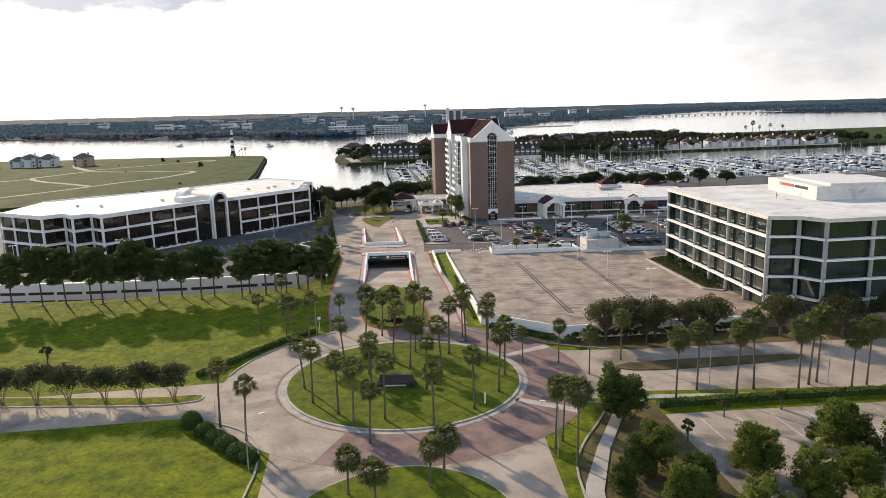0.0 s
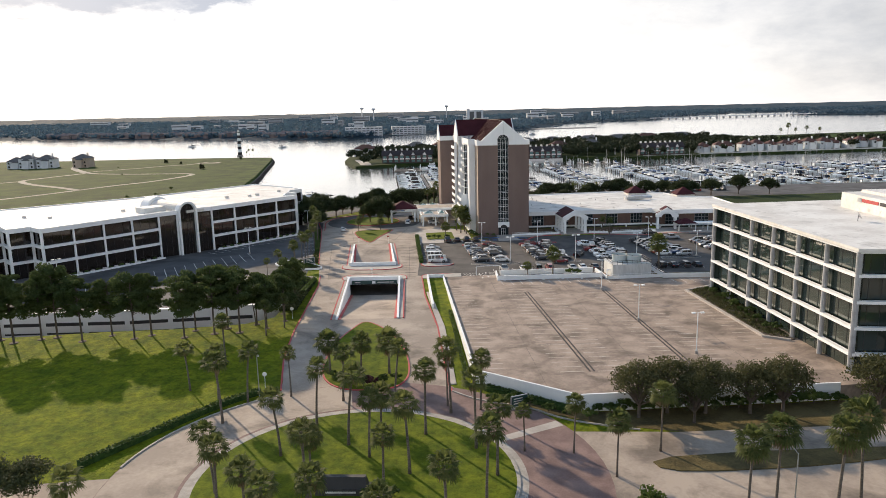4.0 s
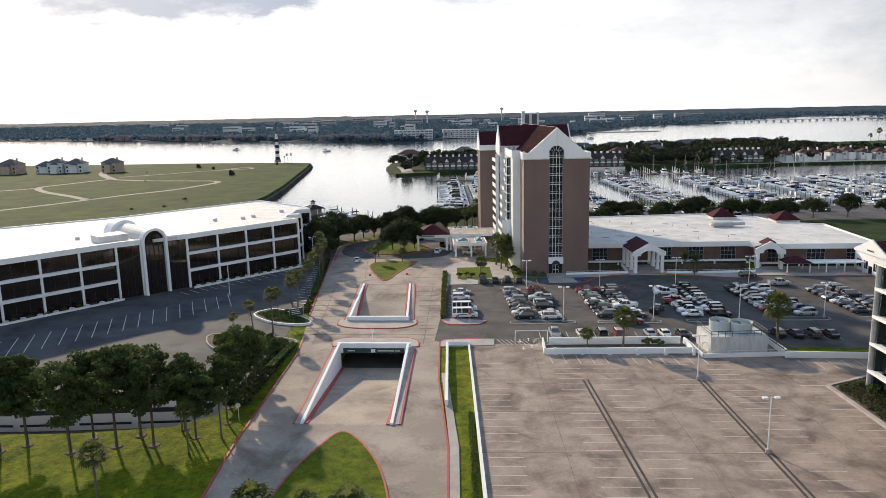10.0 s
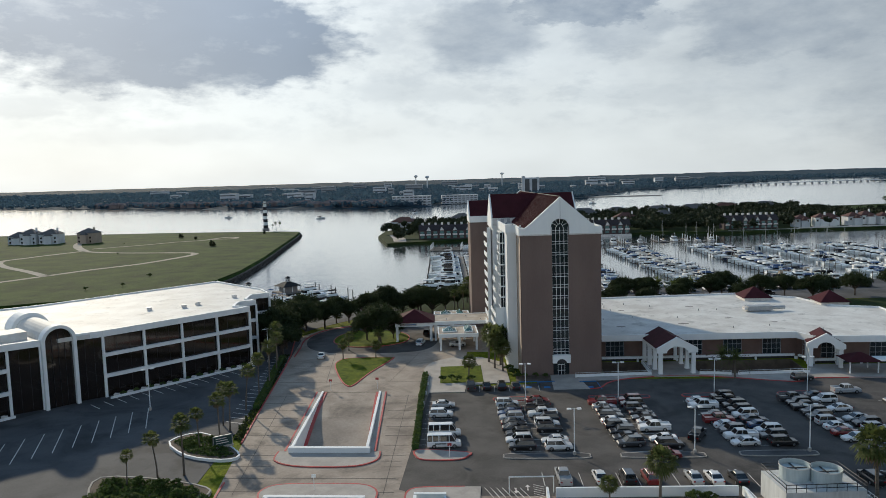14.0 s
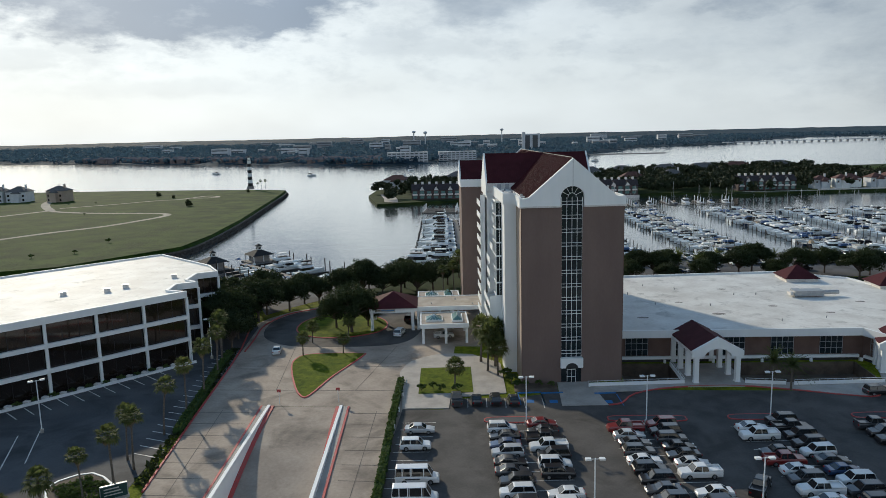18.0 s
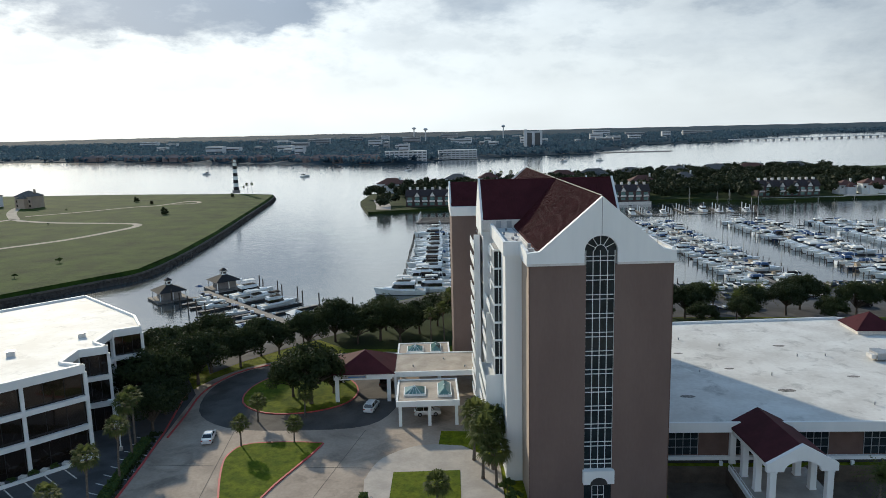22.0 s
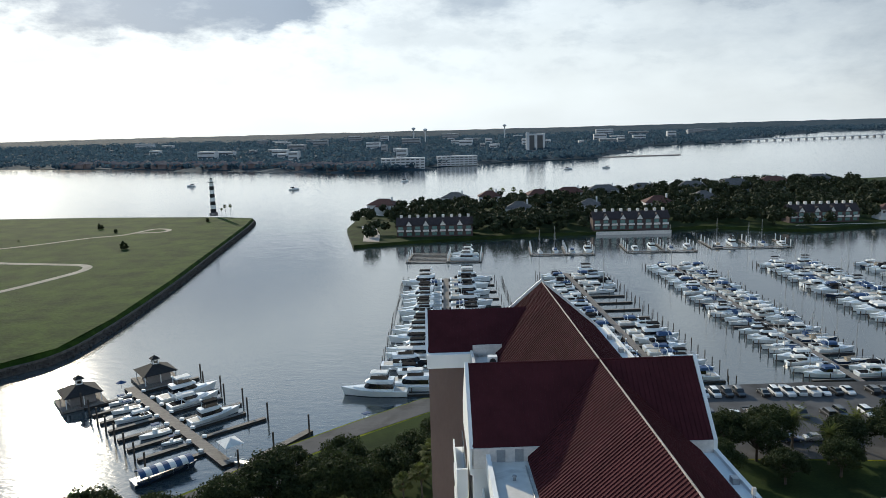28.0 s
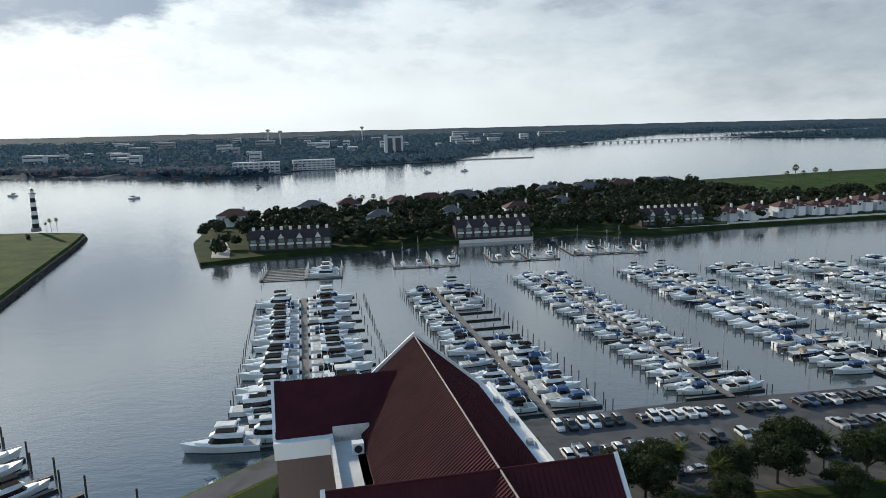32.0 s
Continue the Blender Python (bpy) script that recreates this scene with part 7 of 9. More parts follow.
def clipped_shrub(x, y, rx, ry, h, turn):
    """A shrub clipped to a rounded dome, close leaves over a solid heart."""
    t = thing("clipped_shrub", "big green shrub clipped to a rounded dome", "shrub", (x, y, slope(x, y)), turn, "clipped shrubs at the corner")
    heart = Geo().loft([[(rx * 0.9 * k * math.cos(a), ry * 0.9 * k * math.sin(a), h * z) for a in [i * math.pi / 8 for i in range(16)]] for k, z in ((0.92, -0.1), (1.0, 0.35), (0.9, 0.65), (0.62, 0.86), (0.2, 0.95))])
    part("body", heart, M["hedge"], t, fix=True)
    g = Geo()
    for _ in range(int(420 * rx * ry)):
        a, e = random.uniform(0, 6.28), math.asin(random.uniform(0.0, 1.0))
        leaves(g, (rx * math.cos(a) * math.cos(e), ry * math.sin(a) * math.cos(e), h * (0.12 + 0.85 * math.sin(e))), 0.06, 1, 0.15)
    part("leaves", g, M["shrub_leaf"], t, kind="stuff")


for spec in ((-60.8, -190.4, 1.8, 1.8, 2.7, 0), (-57.6, -193.9, 2.0, 1.7, 2.1, -45), (-55.2, -196.4, 2.3, 1.7, 1.9, -45), (-52.9, -198.8, 2.4, 1.8, 2.0, -45), (-50.6, -201.2, 2.3, 1.7, 1.8, -45), (-48.8, -203.0, 1.8, 1.6, 1.6, -45)):
    clipped_shrub(*spec)
hedge("hedge", "overgrown hedge between road and car park", [(17, -190.5), (40, -189), (75, -188)], 1.6, 1.1, M["bright_leaf"])
hedge("hedge", "low dark hedge at the foot of the deck wall", [(-7, -143), (6, -153)], 1.2, 1.0, M["shrub_leaf"])

hedge("hedge", "low clipped hedge along the deck parapet", [(-12.6, -97), (-10.2, -136)], 0.7, 0.5, M["shrub_leaf"])


def ground_cover(name, label, poly, n, size, leaf, lift=0.2, ground=flat0):
    """Low planting that fills a bed."""
    x0, x1 = min(p[0] for p in poly), max(p[0] for p in poly)
    y0, y1 = min(p[1] for p in poly), max(p[1] for p in poly)
    g = Geo()
    for _ in range(n):
        x, y = random.uniform(x0, x1), random.uniform(y0, y1)
        if inside((x, y), poly):
            leaves(g, (x, y, ground(x, y) + lift), 0.28, 3, size, 0.9)
    tagged(part(name, g, leaf, None), label, "plants", "", "stuff")


def inside(p, poly):
    r = False
    for (x0, y0), (x1, y1) in zip(poly, poly[1:] + poly[:1]):
        if (y0 > p[1]) != (y1 > p[1]) and p[0] < (x1 - x0) * (p[1] - y0) / (y1 - y0) + x0:
            r = not r
    return r


ground_cover("ground_cover", "dense green ground cover in the corner planter", [(-69, -60), (-60, -60.5), (-52, -63), (-51, -66), (-52.5, -73), (-62, -70), (-67, -66)], 2600, 0.24, M["shrub_leaf"], 0.6)
ground_cover("ground_cover", "dense green ground cover in the gate planter", [(-65, -43.2), (-62, -39.6), (-55, -45), (-51.6, -49.5), (-53, -50.6), (-60, -48.6)], 1500, 0.24, M["shrub_leaf"], 0.55)
ground_cover("ground_cover", "low dark planting between deck and drive", [(-54.8, -42), (-52.9, -42), (-56.3, -19), (-60.3, 10), (-62.4, 22), (-64.4, 22), (-61.8, 10), (-57.6, -19)], 3200, 0.26, M["oak_leaf"], 0.25)
ground_cover("ground_cover", "mixed shrubs of the raised strip by the office", [(48.8, -87), (55.6, -83), (55.6, -125.5), (51.4, -122.6)], 2200, 0.2, M["oak_dry"], 0.45)
ground_cover("ground_cover", "dark shrubs filling the deck corner under the pines", [(-52.8, -66), (-49.5, -66), (-49.2, -97), (-53, -97)], 3000, 0.3, M["oak_leaf"], 0.5)

# ---- vehicles ----
M["tyre"] = mat("tyre_rubber", (0.018, 0.018, 0.018), 0.85)
M["rim"] = mat("wheel_rim", (0.45, 0.45, 0.46), 0.35, metal=0.8)
M["car_glass"] = mat("car_glass", (0.012, 0.015, 0.018), 0.05, spec=0.9)
M["head_lamp"] = mat("head_lamp", (0.72, 0.72, 0.70), 0.15)
M["tail_lamp"] = mat("tail_lamp", (0.30, 0.012, 0.012), 0.25)
PAINT = {n: mat("car_paint_" + n, c, 0.28, tuple(v * 0.92 for v in c), 2.0, coat=0.6) for n, c in {"white": (0.74, 0.74, 0.73), "silver": (0.42, 0.43, 0.44), "black": (0.014, 0.014, 0.016), "dark grey": (0.05, 0.052, 0.056), "blue": (0.03, 0.06, 0.14), "red": (0.20, 0.02, 0.02), "yellow": (0.55, 0.32, 0.03)}.items()}
CAR_SHAPES = {
    # length, width, roof, [(x, belt height, width factor)], glasshouse [x of foot front, roof front, roof back, foot back]
    "sedan": (4.8, 1.84, 1.46, [(-2.4, 0.80, 0.82), (-2.2, 0.98, 0.95), (-1.2, 1.0, 1.0), (0.6, 0.96, 1.0), (1.5, 0.86, 0.97), (2.25, 0.72, 0.88), (2.4, 0.6, 0.76)], (1.05, 0.35, -0.95, -1.75)),
    "suv": (4.75, 1.92, 1.75, [(-2.37, 0.95, 0.86), (-2.25, 1.08, 0.97), (-1.2, 1.10, 1.0), (0.7, 1.06, 1.0), (1.5, 1.0, 0.97), (2.2, 0.9, 0.9), (2.37, 0.7, 0.8)], (1.15, 0.5, -1.95, -2.25)),
    "pickup": (5.7, 1.98, 1.85, [(-2.85, 1.08, 0.95), (-2.8, 1.12, 0.98), (-0.9, 1.12, 1.0), (0.9, 1.14, 1.0), (1.9, 1.1, 0.98), (2.7, 1.0, 0.92), (2.85, 0.75, 0.84)], (1.35, 0.75, -0.75, -1.0)),
    "van": (6.0, 2.05, 2.35, [(-3.0, 1.15, 0.94), (-2.9, 1.25, 0.99), (-1.5, 1.25, 1.0), (1.4, 1.22, 1.0), (2.2, 1.1, 0.97), (2.85, 0.95, 0.9), (3.0, 0.7, 0.82)], (2.1, 1.45, -2.85, -2.97)),
}
CARS = {}


def make_car(kind, colour, lights=True):
    L, W, H, secs, (fx, rx, bx, tx) = CAR_SHAPES[kind]
    label = {"sedan": f"{colour} saloon car parked on asphalt", "suv": f"{colour} sport utility car parked on asphalt", "pickup": f"{colour} pickup truck parked on asphalt", "van": f"{colour} hotel shuttle van parked beside the hedge"}[kind]
    t = thing("van" if kind == "van" else "pickup_truck" if kind == "pickup" else "car", label, "van" if kind == "van" else "pickup" if kind == "pickup" else "car")
    paint, hw = PAINT[colour], W / 2
    rings = []
    for x, z, f in secs:
        w = hw * f
        rings.append([(x, -w * 0.92, 0.26), (x, -w, 0.42), (x, -w, z - 0.22), (x, -w * 0.9, z), (x, w * 0.9, z), (x, w, z - 0.22), (x, w, 0.42), (x, w * 0.92, 0.26)])
    g = Geo().loft(rings)
    if kind == "pickup":
        g.box(-2.8, -hw * 0.97, 1.1, -1.0, -hw * 0.86, 1.32).box(-2.8, hw * 0.86, 1.1, -1.0, hw * 0.97, 1.32).box(-2.85, -hw * 0.95, 1.1, -2.74, hw * 0.95, 1.32)
    part("body", g, paint, t, fix=True)
    zb = 0.92 if kind == "sedan" else 1.03 if kind == "suv" else 1.1 if kind == "pickup" else 1.2
    a, b = hw * 0.9, hw * 0.74
    g = Geo().loft([[(fx, -a, zb), (fx, a, zb), (tx, a, zb), (tx, -a, zb)], [(rx, -b, H - 0.06), (rx, b, H - 0.06), (bx, b, H - 0.06), (bx, -b, H - 0.06)]])
    part("glasshouse", g, M["car_glass"], t, fix=True)
    pill = Geo()
    roof = Geo().loft([[(rx + 0.05, -b, H - 0.07), (rx + 0.05, b, H - 0.07), (bx - 0.05, b, H - 0.07), (bx - 0.05, -b, H - 0.07)], [(rx - 0.12, -b * 0.9, H), (rx - 0.12, b * 0.9, H), (bx + 0.12, b * 0.9, H), (bx + 0.12, -b * 0.9, H)]])
    for s in (-1, 1):
        for x0, x1 in ((fx, rx), (tx, bx)):
            pill.tube((x0, s * a, zb), (x1, s * b, H - 0.05), 0.05, n=4)
        mx = (rx + bx) / 2
        pill.tube((mx, s * a, zb), (mx, s * b, H - 0.05), 0.05, n=4)
        if kind == "van":
            for mx in (-2.0, -0.9, 0.9):
                pill.tube((mx, s * a, zb), (mx, s * b, H - 0.05), 0.09, n=4)
    top = part("roof", roof, paint, t, fix=True)
    part("cabin_frame", pill, paint, top, kind="stuff") if lights else None
    r = 0.33 if kind == "sedan" else 0.38
    for x in (L * 0.30, -L * 0.29):
        for s in (-1, 1):
            g = Geo().tube((x, s * (hw - 0.22), r), (x, s * (hw + 0.01), r), r, n=14)
            k = len(g.f)
            w = part("wheel", g.tube((x, s * (hw - 0.02), r), (x, s * (hw + 0.025), r), r * 0.6, n=8), [M["tyre"], M["rim"]], t, "black tyre on a silver rim")
            w.data.polygons.foreach_set("material_index", [0 if i < k else 1 for i in range(len(g.f))])
    for s in (-1, 1) if lights else ():
        part("headlight", Geo().box(L / 2 - 0.22, s * hw * 0.62 - 0.17, 0.6, L / 2 - 0.03, s * hw * 0.62 + 0.17, 0.74), M["head_lamp"], t)
        part("taillight", Geo().box(-L / 2 - 0.01, s * hw * 0.74 - 0.14, 0.72, -L / 2 + 0.1, s * hw * 0.74 + 0.14, 0.9), M["tail_lamp"], t)
    if kind == "van":
        for s in (-1, 1):
            part("lettering", Geo().box(-1.6, s * hw * 1.005 - 0.01, 0.78, 0.4, s * hw * 1.005 + 0.01, 0.98), PAINT["dark grey"], t, "dark lettering bar")
    return t


def put_car(kind, colour, x, y, turn, z=0.02, group="parked cars", lights=True):
    m = pose(x, y, z, 0, 0, turn)
    if (kind, colour, lights) not in CARS:
        CARS[kind, colour, lights] = make_car(kind, colour, lights)
        ob = CARS[kind, colour, lights]
        ob.matrix_basis = m
    else:
        ob = copy_thing(CARS[kind, colour, lights], m)
    ob["group"] = group
    return ob


random.seed(8)
KINDS = ["sedan"] * 5 + ["suv"] * 6 + ["pickup"] * 2
COLS = ["white"] * 6 + ["silver"] * 3 + ["black"] * 8 + ["dark grey"] * 7 + ["blue", "red"]


def park_row(x, y0, y1, turn, step=2.75, fill=0.9, tilt=-0.09, group="parked cars"):
    n = int(abs(y1 - y0) / step)
    for i in range(n):
        if random.random() > fill:
            continue
        y = y0 + (y1 - y0) * (i + 0.5) / n
        put_car(random.choice(KINDS), random.choice(COLS), x + tilt * (y + 33) + random.uniform(-0.25, 0.25), y + random.uniform(-0.1, 0.1), turn + 5 + random.uniform(-1.5, 1.5) + random.choice((0, 180)), group=group)


for x, y0, y1 in ((-2.8, -20.5, -47), (3.4, -18.5, -47), (16.2, -20, -45.5), (22.3, -18.5, -46), (35.8, -19.5, -45), (41.8, -16.5, -45), (55.0, -18, -43), (61.0, -16, -44), (74.5, -17, -42), (80.5, -16, -42)):
    park_row(x, y0, y1, 0)
put_car("sedan", "silver", -17, -22.6, 3)
put_car("suv", "white", -17, -28.6, 4)
put_car("van", "white", -15.6, -39.0, 4, group="shuttle vans")
put_car("van", "white", -15.3, -44.4, 4, group="shuttle vans")
for x, k, c in ((-11.8, "pickup", "dark grey"), (-8.3, "sedan", "black"), (-5.0, "suv", "black"), (-1.8, "sedan", "black")):
    put_car(k, c, x, -9.6, 95)
for x, k, c in ((4.2, "pickup", "silver"), (9.8, "sedan", "white"), (14.0, "suv", "black"), (17.4, "suv", "red"), (24.0, "sedan", "silver"), (27.0, "sedan", "white"), (30.6, "sedan", "black"), (38, "sedan", "silver"), (41, "sedan", "white"), (50, "suv", "black"), (53.5, "sedan", "black"), (57, "suv", "dark grey"), (60.5, "sedan", "black")):
    put_car(k, c, x, -58.2, 95)
put_car("pickup", "black", 29.5, -40, 60)
put_car("suv", "black", 62, -4.5, 10)
put_car("pickup", "silver", 67, -14, 5)
put_car("suv", "red", 22.0, -49.3, 5)
put_car("sedan", "white", -53, 19.5, 101)
put_car("suv", "white", -27.6, 33.4, 82)
put_car("suv", "black", -26.8, 46.5, 82)
put_car("suv", "white", -17, 31, 8)
for i in range(38):
    x = 38.5 + i * 2.85
    if random.random() < 0.93:
        put_car(random.choice(KINDS), random.choice(COLS), x, 130.5 + (x - 38) * 0.06, 94 + random.choice((0, 180)), 0.04, "cars on the quay", False)
    if random.random() < 0.85:
        put_car(random.choice(KINDS), random.choice(COLS), x - 2, 117.0 + (x - 38) * 0.07, 94 + random.choice((0, 180)), 0.04, "cars on the quay", False)
for x, y in ((55, 106), (60, 106.5), (66, 107), (88, 109), (96, 109)):
    put_car(random.choice(KINDS), random.choice(COLS), x, y, 4, 0.04, "cars on the quay", False)

# islands of the parking rows
for x0, x1, y in ((-6.8, 2.5, -17.6), (-4.8, 9.5, -49.0), (13.5, 26.0, -16.6), (14.8, 28.5, -48.5), (33.0, 42.0, -15.6), (34.5, 47, -47.6), (53, 62, -14.5), (54, 66, -46.0)):
    loop = smooth_loop([(x0, y), (x0 + 1.2, y + 1.1), (x1 - 1.2, y + 1.4), (x1, y + 0.4), (x1 - 1.2, y - 0.7), (x0 + 1.2, y - 0.9)], 3)
    laid("parking_island", loop, M["asphalt_pale"], 0.13, "narrow kerbed island at the end of a parking row", "island", depth=0.2, ground=flat0)
    kerb_line("kerb_parking_island", loop, M["kerb_red"] if y > -20 else M["kerb"], closed=True, ground=flat0, width=0.22, height=0.15, label="kerb round the parking island")
VI = smooth_loop([(-19.8, -46), (-19.6, -49.5), (-17.5, -50.6), (-12.5, -50.4), (-10.8, -48.5), (-11.2, -47.2)], 3)
laid("pavement_van_island", VI, M["walk"], 0.15, "pale concrete island end with a red kerb", "pavement", depth=0.2, ground=flat0)
kerb_line("kerb_van_island", VI, M["kerb_red"], closed=True, ground=flat0, label="red painted kerb")
g = Geo()
for x in (-0.2 + 0.2, 19.0, 38.6, 57.8, 77.2):
    for i in range(11):
        y = -19.5 - i * 2.75
        xx = x - 0.09 * (y + 33)
        g.wall((xx - 5.2, y), (xx + 5.2, y + 0.9), 0.11, 0.016, 0.019)
for i in range(12):
    y = -19 - i * 2.75
    g.wall((-20.3 + 0.02 * i, y), (-14.8, y + 0.3), 0.11, 0.016, 0.019)
for i in range(6):
    g.wall((-13.3 + i * 3.3, -7.6), (-13.1 + i * 3.3, -12), 0.11, 0.016, 0.019)
for i in range(22):
    g.wall((1 + i * 2.9, -55.5), (1.2 + i * 2.9, -60.5), 0.11, 0.016, 0.019)
for i in range(7):
    g.wall((-8 + i * 0.9, -61.2), (-6.6 + i * 0.9, -64.6), 0.12, 0.034, 0.038)
    g.wall((-0.6, -60 - i * 0.8), (1.0, -60.9 - i * 0.8), 0.12, 0.034, 0.038)
tagged(structure("stall_lines_hotel", g, M["line"], "white stall lines of the hotel car park"), kind="stuff")
g = Geo()
for x, y, s in ((-3.2, -61.5, -1), (-1.4, -61.2, 1), (-2.6, -66, -1), (-0.9, -65.7, 1)):
    g.add([(x - 0.1, y - 0.9, 0.04), (x + 0.1, y - 0.9, 0.04), (x + 0.1, y + 0.3 * 1, 0.04), (x - 0.1, y + 0.3, 0.04)], [(0, 1, 2, 3)])
    t = y + (0.3 if s > 0 else -0.9)
    g.add([(x - 0.4, t, 0.04), (x + 0.4, t, 0.04), (x, t + 0.8 * s, 0.04)], [(0, 1, 2) if s > 0 else (2, 1, 0)])
structure("arrow_marks", g, M["line"], "white arrow marks on the deck entry", "marking")
bar = thing("height_bar", "white clearance bar frame over the deck entry", "barrier", (-4.2, -63, 0), 3)
part("beam", Geo().tube((0, 0, 2.5), (6.6, 0, 2.5), 0.09, n=6), M["white"], bar)
for x in (0, 6.6):
    part("post", Geo().tube((x, 0, 0), (x, 0, 2.55), 0.08, n=6), M["white"], bar)

# ---- poles, signs, small fixtures ----


def lot_lamp(x, y, h=9.0, turn=0, ground=flat0, heads=2, group="parking lot lamps"):
    t = thing("lot_lamp", "white square parking lot lamp pole with box heads", "lamp post", (x, y, ground(x, y)), turn, group)
    part("base", Geo().tube((0, 0, -0.2), (0, 0, 0.7), 0.3, n=10), M["walk"], t)
    part("pole", Geo().tube((0, 0, 0.7), (0, 0, h), 0.1, 0.08, n=8), M["white"], t)
    for s in ((-1, 1) if heads == 2 else (1,)):
        part("arm", Geo().tube((0, 0, h - 0.1), (s * 0.6, 0, h - 0.1), 0.04, n=5), M["white"], t)
        part("head", Geo().box(s * 0.85 - 0.35, -0.25, h - 0.2, s * 0.85 + 0.35, 0.25, h + 0.02), M["white"], t)


for x, y in ((29, -111), (34, -133), (27, -83.5), (0, -19.3), (19.2, -18.6), (39.3, -16.5), (58.5, -15.5), (7, -48.4), (27, -47.6), (46, -46.6), (65, -45)):
    lot_lamp(x, y, 8.2, 5)
for x, y in ((-79, -24), (-119, -71), (-66, 15), (-150, -76)):
    lot_lamp(x, y, 9.0, 40)
for x, y, a in ((-48, -206, 20), (-3.2, -206, 150), (28, -184, 90), (50, -183, 90), (92, -183, 90), (-46.7, -143.1, -70)):
    t = thing("street_lamp", "grey street lamp with a single curved arm", "lamp post", (x, y, slope(x, y)), a, "street lamps")
    part("pole", Geo().tube((0, 0, -0.2), (0, 0, 8.0), 0.1, 0.07, n=8), M["metal"], t)
    part("arm", Geo().tube((0, 0, 7.9), (2.2, 0, 8.3), 0.045, n=5), M["metal"], t)
    part("head", Geo().box(2.0, -0.16, 8.2, 2.9, 0.16, 8.36), M["trim"], t)
for x, y, z, turn, w in ((-54.8, -45.8, 0.4, 35, 3.2), (-1.6, -150.6, -2.35, 25, 3.0)):
    t = thing("direction_sign", "dark green direction sign with pale lettering on a low base", "sign", (x, y, z), turn)
    part("base", Geo().box(-w / 2 - 0.2, -0.3, 0, w / 2 + 0.2, 0.3, 0.4), M["walk"], t)
    part("panel", Geo().box(-w / 2, -0.12, 0.4, w / 2, 0.12, 2.1), M["sign_green"], t)
    part("frame", Geo().box(-w / 2 - 0.1, -0.14, 0.4, -w / 2, 0.14, 2.2).box(w / 2, -0.14, 0.4, w / 2 + 0.1, 0.14, 2.2).box(-w / 2 - 0.1, -0.14, 2.1, w / 2 + 0.1, 0.14, 2.2), M["metal"], t)
    for k in range(3):
        part("lettering", Geo().box(-w * 0.38, -0.15, 1.65 - k * 0.42, w * 0.2 + 0.2 * k, -0.12, 1.8 - k * 0.42), M["line"], t, "pale lettering bar")
mon = thing("monument_sign", "long grey stone monument sign in the roundabout lawn", "sign", (-27.5, -176.5, slope(0, -176) + 0.15), -3)
part("plinth", Geo().box(-3.6, -1.0, 0, 3.6, 1.0, 0.9), M["stone"], mon)
part("block", Geo().loft([[(-3.3, -0.8, 0.9), (3.3, -0.8, 0.9), (3.3, 0.8, 0.9), (-3.3, 0.8, 0.9)], [(-3.0, -0.35, 2.3), (3.0, -0.35, 2.3), (3.0, 0.35, 2.3), (-3.0, 0.35, 2.3)]]), M["dark"], mon, "dark grey sloping top", fix=True)
part("lettering", Geo().box(-2.2, -1.03, 0.35, 1.8, -1.0, 0.6), M["line"], mon, "pale lettering bar")
for x, y, z, kind in ((-49.4, -100, None, "round"), (-46.5, -139.5, None, "round"), (-43.4, -10.6, 0, "flag"), (-33, -9.5, 0, "flag"), (-14, -49.5, 0, "flag"), (-34, -62.5, 0, "plain")):
    t = thing("road_sign", "small traffic sign on a thin post" if kind != "plain" else "white post with a cross arm above the ramp", "sign", (x, y, slope(x, y)))
    part("post", Geo().tube((0, 0, 0), (0, 0, 2.3), 0.05, n=6), M["white"], t)
    if kind == "round":
        part("plate", Geo().tube((0, -0.03, 2.6), (0, 0.03, 2.6), 0.42, n=16), M["white"], t)
    else:
        part("plate", Geo().box(-0.35, -0.03, 2.1, 0.35, 0.03, 2.6), M["kerb_red"] if kind == "flag" else M["white"], t)
for x, y in ((-12, -186),):
    t = thing("white_bollard_post", "slim white post on the lawn", "post", (x, y, slope(x, y) + 0.15))
    part("post", Geo().box(-0.15, -0.15, 0, 0.15, 0.15, 1.7), M["white"], t)
    part("cap", Geo().box(-0.2, -0.2, 1.7, 0.2, 0.2, 1.85), M["trim"], t)
for y in (0, -7, -14, -21, -28, -35, -43):
    t = thing("bollard", "white concrete bollard along the hedge", "bollard", (-21.9 + (-y) * 0.03, y, 0.0), group="bollards")
    part("post", Geo().tube((0, 0, 0), (0, 0, 0.8), 0.12, n=8), M["white"], t)
    part("cap", Geo().tube((0, 0, 0.8), (0, 0, 0.86), 0.14, 0.08, n=8), M["walk"], t)

# ---- marina: docks and boats ----
M["dock"] = mat("dock_planks", (0.21, 0.19, 0.17), 0.85, (0.13, 0.118, 0.105), 1.5, bump=0.2, fine=0.2, streak=(1, 6, 1))
M["piling"] = mat("piling_wood", (0.085, 0.07, 0.058), 0.9, (0.05, 0.042, 0.036), 0.8)
M["boat_glass"] = mat("boat_glass", (0.006, 0.008, 0.012), 0.08, (0.010, 0.012, 0.016), 1.0, spec=0.4)
M["gel"] = mat("boat_gelcoat", (0.83, 0.87, 0.89), 0.3, (0.74, 0.79, 0.82), 2.0, coat=0.3)
M["gel_navy"] = mat("navy_hull", (0.02, 0.035, 0.075), 0.25, coat=0.4)
M["canvas_blue"] = mat("blue_canvas", (0.035, 0.085, 0.20), 0.8, (0.028, 0.065, 0.16), 0.8)
M["canvas_black"] = mat("black_canvas", (0.014, 0.015, 0.018), 0.9, spec=0.05)
M["canvas_tan"] = mat("tan_canvas", (0.40, 0.33, 0.24), 0.85)
